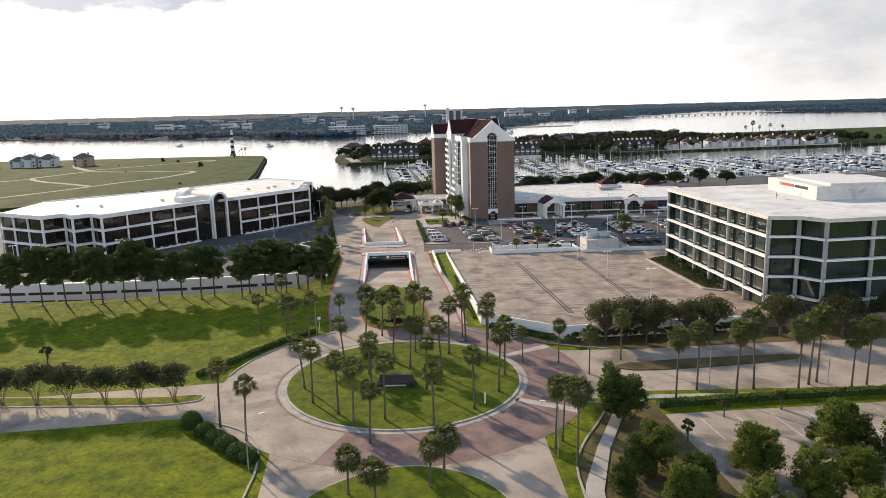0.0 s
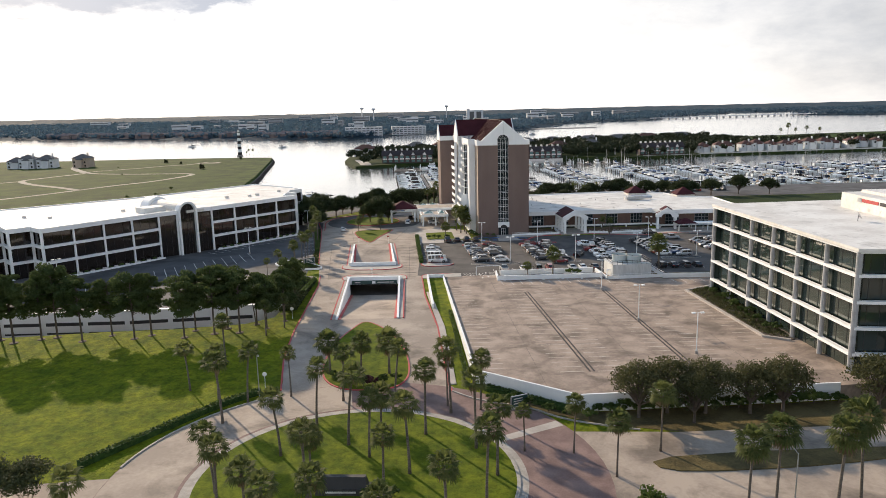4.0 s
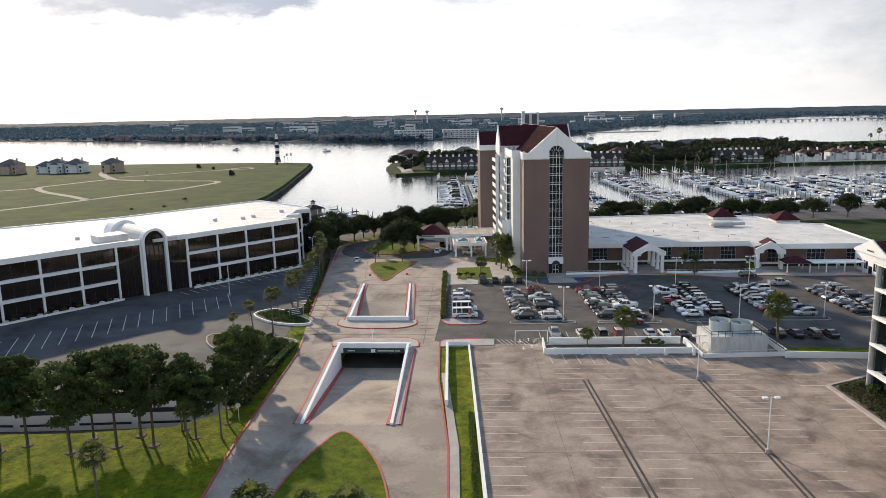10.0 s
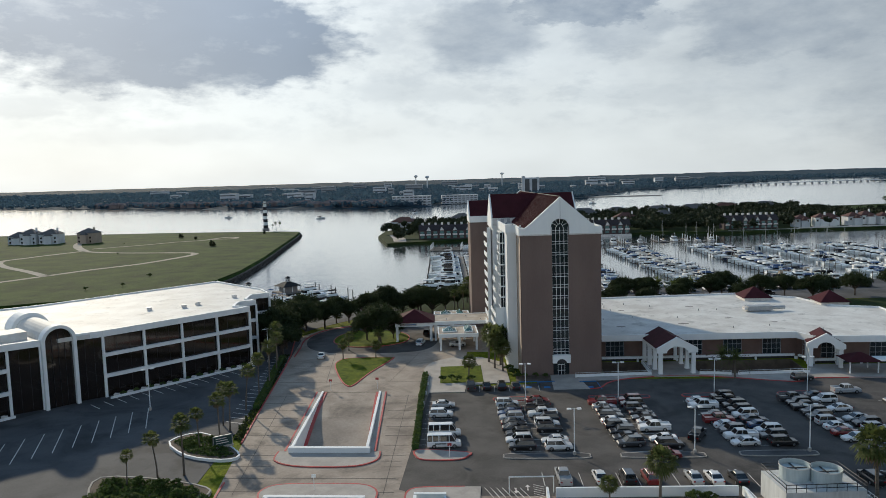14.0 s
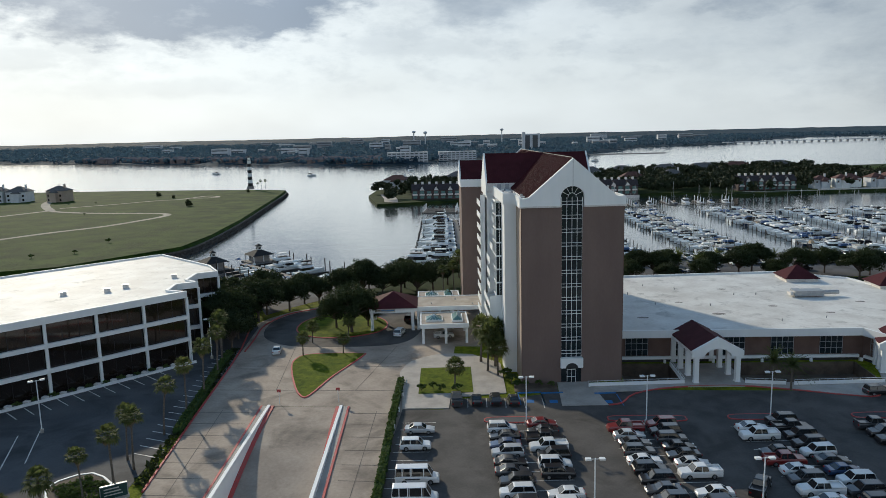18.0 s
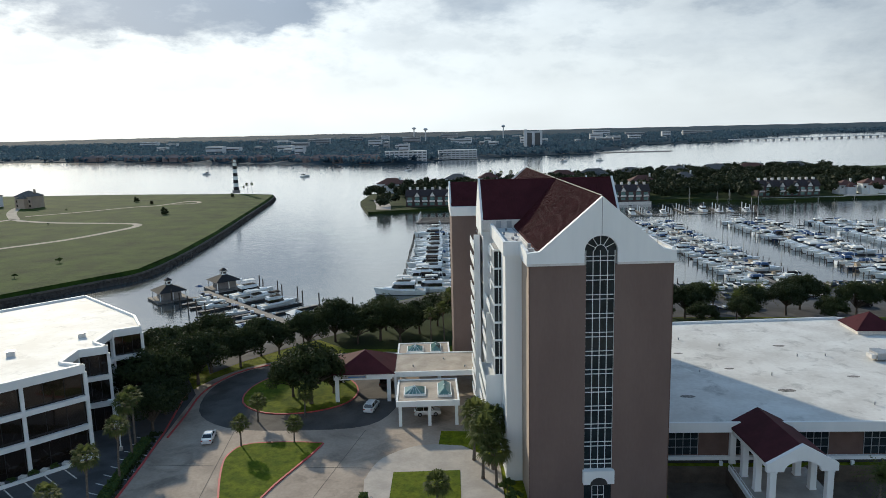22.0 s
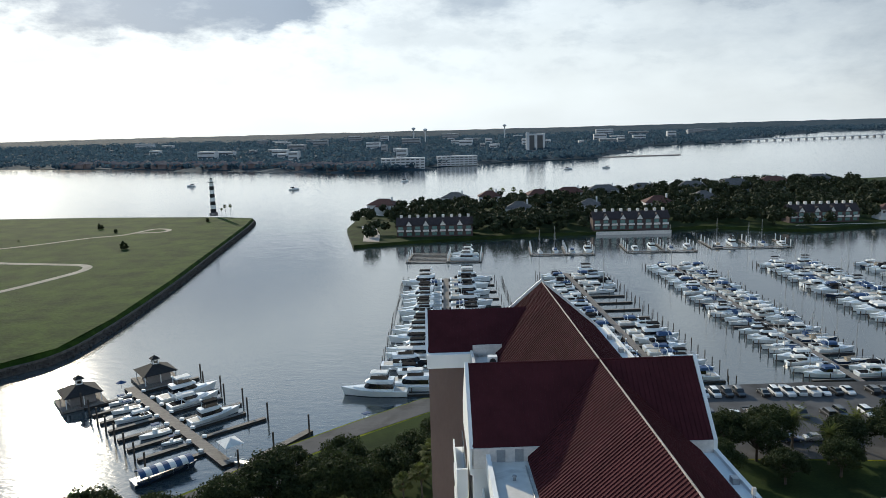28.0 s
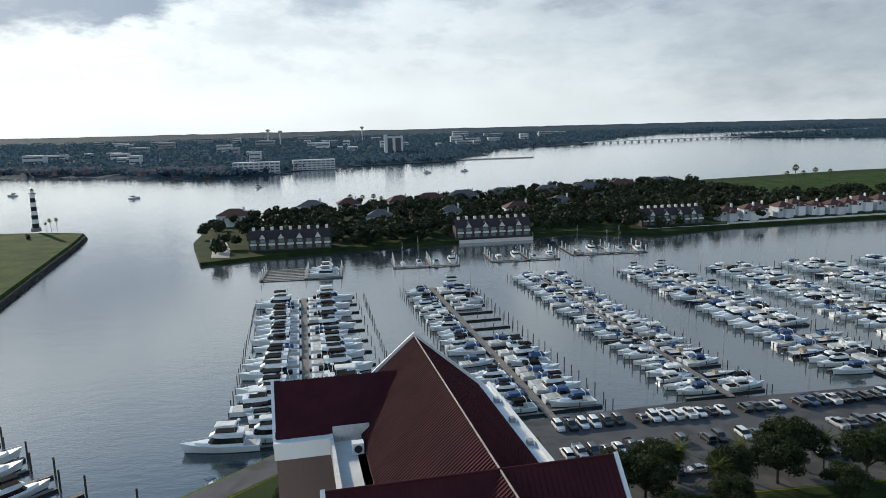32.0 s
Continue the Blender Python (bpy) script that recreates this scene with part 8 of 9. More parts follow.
M["canvas_white"] = mat("white_canvas", (0.80, 0.80, 0.78), 0.8)
M["teak"] = mat("boat_deck", (0.55, 0.54, 0.51), 0.7, (0.44, 0.43, 0.40), 0.8)
M["boot"] = mat("dark_boot_paint", (0.025, 0.03, 0.045), 0.5)
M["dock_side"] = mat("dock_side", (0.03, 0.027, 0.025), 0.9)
M["mast"] = mat("mast_alloy", (0.55, 0.55, 0.55), 0.4, metal=0.5)


def hull_rings(L, B, free, n=11, sheer=0.45):
    """Cross-sections from stern to bow: bottom, waterline, flare and gunwale on both sides."""
    rings = []
    for i in range(n):
        s = i / (n - 1)
        x = -L / 2 + L * 0.94 * s
        w = B / 2 * (0.90 + 0.10 * math.sin(min(1, s * 2) * math.pi / 2)) * (1 - max(0, (s - 0.42) / 0.58) ** 2.0 * 0.97)
        z = free * (1 + sheer * s**2)
        fine = 1 - 0.45 * s**1.5
        out = 0.06 * L * s**2
        half = [(x, w * 0.55 * fine, -0.5), (x + out * 0.2, w * 0.82 * fine, 0.14), (x + out * 0.6, w * (0.93 - 0.12 * s), z * 0.6), (x + out, w, z)]
        rings.append([(a, -b, c) for a, b, c in half] + half[::-1])
    return rings


BOATS = {}


def house_loft(x0, x1, w, z0, z1, rake0, rake1, nose=0.5, shrink=0.86, sheer_side=False):
    """A boat's deckhouse with a rounded nose and soft top edges."""
    rings = []
    for f, k in ((0.0, 0.985), (0.5, 0.958), (1.0, 0.928)) if sheer_side else ((0.0, 1.0), (0.62, 0.96), (0.9, 0.9), (1.0, 0.9 * shrink)):
        z = z0 + (z1 - z0) * f
        a, b, v = x0 + rake0 * f, x1 - rake1 * f, w * k
        m = a + (b - a) * 0.62
        half = [(a, v), (m, v * 0.97), (m + (b - m) * 0.7, v * (nose + 0.28)), (b, v * nose)]
        rings.append([(p, -q, z) for p, q in half] + [(p, q, z) for p, q in half[::-1]])
    return Geo().loft(rings)


def make_boat(kind, canvas, L, label, hullm="gel"):
    t = thing("sailboat" if kind == "sail" else "motor_yacht" if kind == "yacht" else "motor_boat", label, "boat")
    B = L * (0.31 if kind != "sail" else 0.28) if L < 12 else L * 0.28
    free = 0.075 * L + 0.3 if kind != "sail" else 0.07 * L + 0.2
    hr = hull_rings(L, B, free)
    g = Geo().loft(hr)
    hull = part("hull", g, [M[hullm], M["boot"]], t)
    boot = []
    for k in range(len(hr) - 1):
        boot += [1 if i in (0, 6, 7) else 0 for i in range(8)]
    hull.data.polygons.foreach_set("material_index", boot + [0, 0])
    dr = [(r[3], r[4]) for r in hull_rings(L * 0.975, B * 0.92, free)]
    part("deck", Geo().add([(x, y, z + 0.015) for r in dr for x, y, z in r], [(2 * i, 2 * i + 2, 2 * i + 3, 2 * i + 1) for i in range(len(dr) - 1)]), M["gel"] if kind != "sail" else M["teak"], t, fix=True)
    if kind == "yacht":
        h1 = free + 0.09 * L + 0.55
        part("foredeck_house", house_loft(L * 0.02, L * 0.36, B * 0.30, free, free + 0.75, 0, L * 0.06, 0.35), M["gel"], t, fix=True)
        c = part("cabin", house_loft(-L * 0.30, L * 0.20, B * 0.40, free, h1, 0.1, L * 0.14), M["gel"], t, fix=True)
        part("window", house_loft(-L * 0.302, L * 0.156, B * 0.404, free + 0.6, h1 - 0.25, 0.05, L * 0.066, sheer_side=True), M["boat_glass"], c, "dark wrap-round windows", fix=True)
        f = part("flybridge", house_loft(-L * 0.30, L * 0.13, B * 0.36, h1, h1 + 0.7, -0.1, L * 0.09, 0.5, 0.92), M["gel"], t, fix=True)
        part("helm", Geo().box(-L * 0.22, -B * 0.27, h1 + 0.755, L * 0.05, B * 0.27, h1 + 0.8), M["canvas_black"], f, "dark helm cockpit")
        part("bimini", house_loft(-L * 0.22, L * 0.05, B * 0.31, h1 + 2.0, h1 + 2.3, 0.15, 0.2, 0.9), M[canvas], f, "canvas bimini top", fix=True)
        g = Geo()
        for x in (-L * 0.2, L * 0.03):
            for s in (-1, 1):
                g.tube((x, s * B * 0.29, h1 + 0.6), (x, s * B * 0.28, h1 + 2.05), 0.03, n=4)
        part("frame", g, M["mast"], f, kind="stuff")
        part("radar_mast", Geo().tube((-L * 0.24, 0, h1 + 0.6), (-L * 0.25, 0, h1 + 3.6), 0.07, 0.03, n=5).tube((-L * 0.25, 0, h1 + 2.7), (-L * 0.25, 0, h1 + 2.95), 0.35, n=8), M["gel"], t, "white radar mast")
        part("cockpit", Geo().box(-L * 0.46, -B * 0.36, free + 0.02, -L * 0.305, B * 0.36, free + 0.06), M["teak"], t)
    elif kind == "express":
        c = part("cabin", house_loft(-L * 0.12, L * 0.36, B * 0.34, free, free + 0.75, 0.1, 0.15 * L, 0.3), M["gel"], t, fix=True)
        part("windscreen", house_loft(-L * 0.20, L * 0.12, B * 0.37, free + 0.5, free + 1.2, 0.1, 0.14 * L, 0.5, sheer_side=True), M["boat_glass"], c, "dark raked windscreen", fix=True)
        part("canvas_top", house_loft(-L * 0.36, L * 0.01, B * 0.35, free + 1.2, free + 1.75, 0.15, 0.25, 0.8), M[canvas], t, "canvas cockpit top", fix=True)
        part("radar_arch", Geo().tube((-L * 0.3, -B * 0.42, free), (-L * 0.25, -B * 0.3, free + 1.95), 0.08, n=5).tube((-L * 0.25, -B * 0.3, free + 1.95), (-L * 0.25, B * 0.3, free + 1.95), 0.09, n=5).tube((-L * 0.25, B * 0.3, free + 1.95), (-L * 0.3, B * 0.42, free), 0.08, n=5), M["gel"], t)
        part("cockpit", Geo().box(-L * 0.45, -B * 0.36, free + 0.02, -L * 0.20, B * 0.36, free + 0.06), M["canvas_black"] if L > 10 else M["teak"], t)
    elif kind == "sail":
        c = part("cabin", house_loft(-L * 0.14, L * 0.24, B * 0.3, free, free + 0.5, 0.1, 0.6, 0.45), M["gel"], t, fix=True)
        part("window", house_loft(-L * 0.10, L * 0.16, B * 0.304, free + 0.16, free + 0.36, 0.05, 0.25, 0.7, sheer_side=True), M["boat_glass"], c, fix=True)
        h = L * 1.28
        mst = part("mast", Geo().tube((L * 0.06, 0, free), (L * 0.06, 0, free + h), 0.09, 0.06, n=6), M["mast"], t, "alloy mast with rigging")
        g = Geo()
        for a in ((L * 0.5, 0), (-L * 0.48, 0)):
            g.tube((a[0], a[1], free), (L * 0.06, 0, free + h), 0.015, n=3)
        for s in (-1, 1):
            g.tube((L * 0.04, s * B * 0.46, free), (L * 0.06, s * 0.5, free + h * 0.55), 0.013, n=3).tube((L * 0.06, s * 0.5, free + h * 0.55), (L * 0.06, 0, free + h), 0.013, n=3)
            g.tube((L * 0.06, 0, free + h * 0.55), (L * 0.06, s * 0.5, free + h * 0.55), 0.03, n=4)
        part("rigging", g, M["mast"], mst)
        part("sail_cover", Geo().tube((L * 0.05, 0, free + 1.4), (-L * 0.34, 0, free + 1.3), 0.2, 0.13, n=7), M[canvas], t, "furled sail under a cover")
        part("dodger", house_loft(-L * 0.22, -L * 0.08, B * 0.29, free, free + 1.05, 0, 0.4, 0.8), M[canvas], t, "canvas spray hood", fix=True)
    else:
        part("console", Geo().box(-L * 0.08, -0.4, free, L * 0.06, 0.4, free + 0.9), M["gel"], t)
        part("canvas_top", house_loft(-L * 0.18, L * 0.1, B * 0.36, free + 1.85, free + 2.0, 0.05, 0.1, 0.9), M[canvas], t, "canvas top", fix=True)
        part("cockpit", Geo().box(-L * 0.42, -B * 0.34, free + 0.02, L * 0.2, B * 0.34, free + 0.05), M["teak"], t)
        g = Geo()
        for x in (-L * 0.16, L * 0.08):
            for s in (-1, 1):
                g.tube((x, s * B * 0.3, free), (x, s * B * 0.3, free + 1.86), 0.025, n=4)
        part("frame", g, M["mast"], t, kind="stuff")
        part("outboard", Geo().box(-L * 0.56, -0.25, 0.1, -L * 0.48, 0.25, free + 0.5), M["dark"], t)
    g = Geo()
    for s in (3, 4):
        pts = [r[s] for r in hull_rings(L * 0.97, B * 0.93, free)[5:]]
        for a, b in zip(pts, pts[1:]):
            g.tube((a[0], a[1], a[2] + 0.55), (b[0], b[1], b[2] + 0.55), 0.02, n=3)
            g.tube(a, (a[0], a[1], a[2] + 0.55), 0.018, n=3)
    part("bow_rail", g, M["mast"], t, kind="stuff")
    return t


BOAT_KINDS = [("yacht", "canvas_white", 15.5, "large white flybridge motor yacht with pale canvas", "gel"), ("yacht", "canvas_black", 13.5, "white flybridge motor yacht with a black bimini", "gel"), ("express", "canvas_white", 10.5, "white express cruiser with a white hard top", "gel"), ("express", "canvas_blue", 9.5, "white express cruiser with a blue canvas top", "gel"), ("express", "canvas_black", 10.0, "white express cruiser with a black canvas top", "gel"), ("sail", "canvas_blue", 10.5, "white sailboat with a blue sail cover", "gel"), ("sail", "canvas_white", 9.5, "white sailboat with a pale sail cover", "gel"), ("sail", "canvas_tan", 11.5, "navy hulled sailboat with a tan sail cover", "gel_navy"), ("console", "canvas_blue", 6.5, "small white open boat with a blue canvas top", "gel")]


def put_boat(i, x, y, turn, group="moored boats", scale=1.0):
    m = pose(x, y, WATER, 0, 0, turn)
    if i not in BOATS:
        BOATS[i] = make_boat(*BOAT_KINDS[i])
        ob = BOATS[i]
        ob.matrix_basis = m
    else:
        ob = copy_thing(BOATS[i], m)
    ob.scale = (scale,) * 3
    ob["group"] = group
    return ob


def dock_slab(name, a, b, wide, parent, label="", high=0.62):
    """A floating dock section: plank top, dark sides."""
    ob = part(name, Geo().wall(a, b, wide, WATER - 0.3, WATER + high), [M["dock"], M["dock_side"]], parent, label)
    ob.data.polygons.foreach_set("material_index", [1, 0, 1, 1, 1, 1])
    return ob


def dock(name, a, b, left, right, step, mix, seed, fill=0.93, label="long timber dock with finger piers", skip=()):
    """A spine from a (far) to b (shore) with fingers, pilings and boats on both sides."""
    random.seed(seed)
    a, b = Vector(a), Vector(b)
    L = (b - a).length
    d = (b - a) / L
    n = Vector((-d.y, d.x))
    t = thing(name, label, "dock")
    dock_slab("spine", a - n * 1.1, b - n * 1.1, 2.2, t)
    piles = Geo()
    ang = math.degrees(math.atan2(n.y, n.x))
    for side, reach in ((1, left), (-1, right)):
        if not reach:
            continue
        k = int((L - 4) / step)
        for i in range(k + 1):
            p = a + d * (2 + i * step)
            if i % 2 == 0:
                dock_slab("finger_pier", p + n * side * 1.1, p + n * side * (reach * 0.86), 0.9, t, "", 0.58)
                for s in (0.5, 0.9):
                    q = p + n * side * reach * s
                    piles.tube((q.x, q.y, WATER - 2), (q.x, q.y, WATER + 2.0), 0.13, n=6)
            q = p + n * side * reach * 1.02
            piles.tube((q.x, q.y, WATER - 2), (q.x, q.y, WATER + random.uniform(1.5, 2.7)), 0.14, n=6)
            if i < k and random.random() < fill and not (skip and side == skip[0] and skip[1] <= i < skip[2]):
                kind = random.choice(mix)
                bl = BOAT_KINDS[kind][2]
                sc = min(1.4, (reach - 1.2) / bl) * random.uniform(0.82, 1.0)
                c = p + d * step * (0.5 + (0.12 if i % 2 == 0 else -0.12)) + n * side * (1.8 + bl * sc / 2)
                put_boat(kind, c.x, c.y, ang + (0 if side > 0 else 180) + (0 if random.random() < 0.9 else 180), scale=sc)
    part("mooring_piling", piles, M["piling"], t, "dark timber mooring piles", kind="stuff")
    return t


MOTOR, MIXED, SAIL = [0, 1, 1, 0, 3, 4, 1], [1, 2, 3, 4, 1, 3, 6, 3, 4], [2, 3, 4, 1, 2, 3, 5, 2, 6, 1, 3, 2, 7]
dock("marina_dock", (-28, 276), (-17, 131), 24, 18.5, 6.2, MOTOR, 31)
dock("marina_dock", (25.5, 284), (40.5, 138), 17, 13.5, 5.3, MIXED, 32, skip=(1, 7, 14))
dock("marina_dock", (75.5, 300), (88, 146), 13, 13.5, 5.0, SAIL, 33)
dock("marina_dock", (128, 303), (137, 150), 14, 15, 5.0, SAIL, 34)
put_boat(0, -36.5, 137.5, 180, scale=1.12)

# the far part of the marina, past the docks that the camera comes near
random.seed(40)
FLEET = collections.defaultdict(lambda: ([], []))
SHAPES = {}


def boat_shape(kind):
    """The parts of a boat as (material, vertices, faces)."""
    if kind not in SHAPES:
        SHAPES[kind] = []
        for ob in BOATS[kind].children_recursive:
            if ob.name.split(".")[0] in ("bow_rail", "frame", "cockpit", "helm", "swim_platform", "radar_mast"):
                continue
            co = np.empty(len(ob.data.vertices) * 3)
            ob.data.vertices.foreach_get("co", co)
            SHAPES[kind].append((ob.data.materials[0].name, co.reshape(-1, 3), [tuple(p.vertices) for p in ob.data.polygons]))
    return SHAPES[kind]


def add_boat(kind, x, y, turn, k):
    c, s = math.cos(radians(turn)) * k, math.sin(radians(turn)) * k
    for name, co, faces in boat_shape(kind):
        vs, fs = FLEET[name]
        n = len(vs)
        vs += np.stack([co[:, 0] * c - co[:, 1] * s + x, co[:, 0] * s + co[:, 1] * c + y, co[:, 2] * k + WATER], 1).tolist()
        fs += [tuple(i + n for i in f) for f in faces]


piers, piles = Geo(), Geo()
for sx, top in ((168, 302), (205, 302), (246, 304), (288, 300), (328, 300), (368, 300), (408, 300), (450, 300), (492, 300)):
    piers.wall((sx, top), (sx + 8, 156), 2.2, WATER + 0.3, WATER + 0.6)
    for i in range(27):
        for s in (-1, 1):
            y = top - 3 - i * 5.3
            x = sx + (top - y) * 0.055
            if i % 2 == 0:
                piers.box(min(x + s * 1.2, x + s * 11), y - 0.4, WATER + 0.28, max(x + s * 1.2, x + s * 11), y + 0.4, WATER + 0.56)
            piles.tube((x + s * 13, y, WATER - 2), (x + s * 13, y, WATER + random.uniform(1.5, 2.7)), 0.14, n=5)
            if random.random() < 0.10:
                continue
            kind = random.choice((2, 3, 4, 1, 2, 3, 5, 2, 6, 1, 3, 7))
            L = BOAT_KINDS[kind][2]
            k = min(1.2, 12 / L) * random.uniform(0.85, 1.0)
            add_boat(kind, x + s * (1.7 + L * k / 2), y - 2.6 + (0.6 if i % 2 else -0.6), 0 if (s > 0) == (random.random() < 0.75) else 180, k)
for name, (vs, fs) in FLEET.items():
    me = bpy.data.meshes.new("far_boats")
    me.from_pydata(vs, [], fs)
    me.materials.append(bpy.data.materials[name])
    tagged(part("far_boats", me, None), "many white boats moored in the far marina", "boats", "", "stuff")
tagged(part("far_docks", piers, M["dock"], None, fix=True), "timber docks of the far marina", "docks", "", "stuff")
tagged(part("far_piles", piles, M["piling"], None), "dark mooring piles of the far marina", "piles", "", "stuff")

# docks on the island shore
for k, (x0, x1, y, boats, yb) in enumerate(((-51, -13, 317, (0, 1, 0, 1), 362), (12, 45, 333, (6, 5, 3, 1), 378), (62, 98, 338, (2, 1, 5, 2), 384), (107, 148, 346, (7, 1, 6, 5, 2), 390))):
    t = thing("island_dock", "pale timber dock with tall white piles before the island", "dock")
    part("front_walk", Geo().box(x0, y - 1.2, WATER + 0.3, x1, y + 0.4, WATER + 0.65), M["dock"], t)
    for x in (x0 + 0.5, (x0 + x1) / 2 + 2, x1 - 0.5):
        part("pier", Geo().box(x - 0.8, y, WATER + 0.3, x + 0.8, y + 24, WATER + 0.62), M["dock"], t)
        for j in range(4):
            part("mooring_post", Geo().tube((x, y + j * 7, WATER - 2), (x, y + j * 7, WATER + 4.2), 0.25, n=6), M["white"], t, "white mooring pile")
    if k == 0:
        for j in range(6):
            part("finger_pier", Geo().box(x0 + 1.5, y + 3 + j * 3.8, WATER + 0.3, (x0 + x1) / 2 + 1, y + 4 + j * 3.8, WATER + 0.58), M["dock"], t)
    for j, b in enumerate(boats):
        if k == 0:
            put_boat(b, x1 - 9, y + 4 + j * 5, 180, scale=0.95)
        else:
            put_boat(b, x0 + 5 + j * (x1 - x0 - 8) / max(1, len(boats) - 1), y + 7 + (j % 2) * 4, 95, scale=0.95)

# ---- harbour pavilions and their dock ----
M["pav_roof"] = mat("dark_shingle", (0.020, 0.020, 0.022), 0.9, (0.012, 0.012, 0.014), 0.8, bump=0.3, fine=0.2)
M["pav_wall"] = mat("grey_clapboard", (0.27, 0.255, 0.25), 0.85)
for x, y in ((-99.5, 147.5), (-112, 131.5)):
    t = thing("harbour_pavilion", "dark hip-roofed dock pavilion with a glazed lantern on top", "pavilion", (x, y, WATER + 0.6), -47)
    part("floor", Geo().box(-5.4, -5.4, -0.5, 5.4, 5.4, 0.1), M["dock"], t)
    part("wall", Geo().box(-3.0, -3.0, 0.1, 3.0, 3.0, 2.7), M["pav_wall"], t)
    for k in range(3):
        part("window", Geo().box(-2.4 + k * 1.7, -3.06, 1.0, -1.2 + k * 1.7, -3.0, 2.2), M["car_glass"], t)
    part("roof", hip_roof(Geo(), -4.4, -4.4, 4.4, 4.4, 2.7, 5.0, 0.3), M["pav_roof"], t, "dark shingle hip roof", fix=True)
    part("lantern", Geo().box(-0.8, -0.8, 4.4, 0.8, 0.8, 6.0), M["white"], t, "white lantern")
    part("lantern_glass", Geo().box(-0.83, -0.5, 4.9, 0.83, 0.5, 5.6).box(-0.5, -0.83, 4.9, 0.5, 0.83, 5.6), M["car_glass"], t)
    part("lantern_roof", hip_roof(Geo(), -1.1, -1.1, 1.1, 1.1, 6.0, 7.0, 0.1), M["pav_roof"], t, "dark lantern roof", fix=True)
    for sx in (-4.1, 4.1):
        for sy in (-4.1, 0, 4.1):
            part("post", Geo().box(sx - 0.12, sy - 0.12, 0.1, sx + 0.12, sy + 0.12, 2.75), M["white"], t)
hd = thing("harbour_dock", "timber harbour dock with finger piers and dark piles", "dock")
A, Bq = Vector((-104, 141)), Vector((-60, 97.5))
dd = (Bq - A).normalized()
nn = Vector((-dd.y, dd.x))
dock_slab("spine", A - nn * 1.3, Bq - nn * 1.3, 2.6, hd, "", 0.65)
random.seed(44)
for i in range(8):
    p = A + dd * (6 + i * 6.6)
    for s, L in ((1, 15 if i % 2 else 17), (-1, 13)):
        if s > 0 and i > 6:
            continue
        dock_slab("finger_pier", p + nn * s * 1.3, p + nn * s * L, 1.2, hd, "", 0.6)
        q = p + nn * s * (L + 0.4)
        part("mooring_post", Geo().tube((q.x, q.y, WATER - 2), (q.x, q.y, WATER + 4.4), 0.22, n=6), M["piling"], hd)
        q = p + nn * s * 1.8
        part("dock_box", Geo().box(q.x - 0.5, q.y - 0.3, WATER + 0.62, q.x + 0.5, q.y + 0.3, WATER + 1.2), M["gel"], hd, "white dock box")
hang = math.degrees(math.atan2(nn.y, nn.x))
for i, s, kind, sc in ((1, 1, 0, 1.0), (2, 1, 2, 1.25), (4, 1, 1, 0.95), (0, -1, 8, 0.9), (1, -1, 8, 1.1), (2, -1, 2, 0.8), (4, -1, 8, 1.1), (5, -1, 8, 0.7)):
    c = A + dd * (6 + i * 6.6 + 3.4) + nn * s * (2.2 + BOAT_KINDS[kind][2] * sc / 2)
    put_boat(kind, c.x, c.y, hang + (0 if s > 0 else 180), "harbour dock boats", sc)
outer = thing("outer_pier", "long dark timber pier with tall piles by the sea wall", "pier")
dock_slab("walk", (-58, 93), (-46.5, 114), 1.8, outer, "", 0.7)
for s in (0.1, 0.5, 0.95):
    q = Vector((-58, 93)).lerp(Vector((-46.5, 114)), s)
    part("mooring_post", Geo().tube((q.x, q.y, WATER - 2), (q.x, q.y, WATER + 5), 0.22, n=6), M["piling"], outer)
tent = thing("dock_tent", "small white tent canopy at the gangway", "tent", (-61.5, 103, WATER + 0.65), -47)
part("canopy", hip_roof(Geo(), -2.4, -2.0, 2.4, 2.0, 2.2, 3.3, 0.1), M["canvas_white"], tent, fix=True)
for sx in (-2.2, 2.2):
    for sy in (-1.8, 1.8):
        part("post", Geo().tube((sx, sy, 0), (sx, sy, 2.3), 0.06, n=5), M["white"], tent)
gang = thing("gangway", "aluminium gangway from the sea wall to the dock", "gangway")
part("deck", Geo().wall((-61, 99), (-54.5, 93.5), 1.4, WATER + 0.55, WATER + 0.65, -0.1, 0.05), M["metal"], gang, fix=True)
part("rail", Geo().tube((-61, 99, WATER + 1.7), (-54.5, 93.5, 1.1), 0.05, n=5), M["white"], gang)
cov = thing("tour_boat", "long tour boat under a striped blue and white canopy", "boat", (-71.5, 93.5, WATER), hang)
part("hull", Geo().loft(hull_rings(13, 4, 0.9)), M["gel_navy"], cov, fix=True)
for k in range(9):
    x0 = -5.4 + k * 1.2
    arc = [(1.8 * math.cos(math.pi * j / 8), 1.9 + 1.0 * math.sin(math.pi * j / 8)) for j in range(9)]
    part("canopy_stripe", Geo().loft([[(x0, y, z) for y, z in arc], [(x0 + 1.2, y, z) for y, z in arc]], cap=False, closed=False), M["canvas_white"] if k % 2 else M["canvas_blue"], cov, "blue canvas stripe" if k % 2 == 0 else "white canvas stripe", fix=True)
for x in (-5, -2, 1, 4):
    for s in (-1, 1):
        part("post", Geo().tube((x, s * 1.7, 0.8), (x, s * 1.8, 1.95), 0.04, n=4), M["mast"], cov)
umb = thing("dock_umbrella", "pale blue umbrella on the dock", "umbrella", (-105, 139, WATER + 0.65))
part("shade", Geo().tube((0, 0, 2.1), (0, 0, 2.7), 1.4, 0.05, n=8), M["canvas_blue"], umb)
part("pole", Geo().tube((0, 0, 0), (0, 0, 2.6), 0.04, n=5), M["white"], umb)
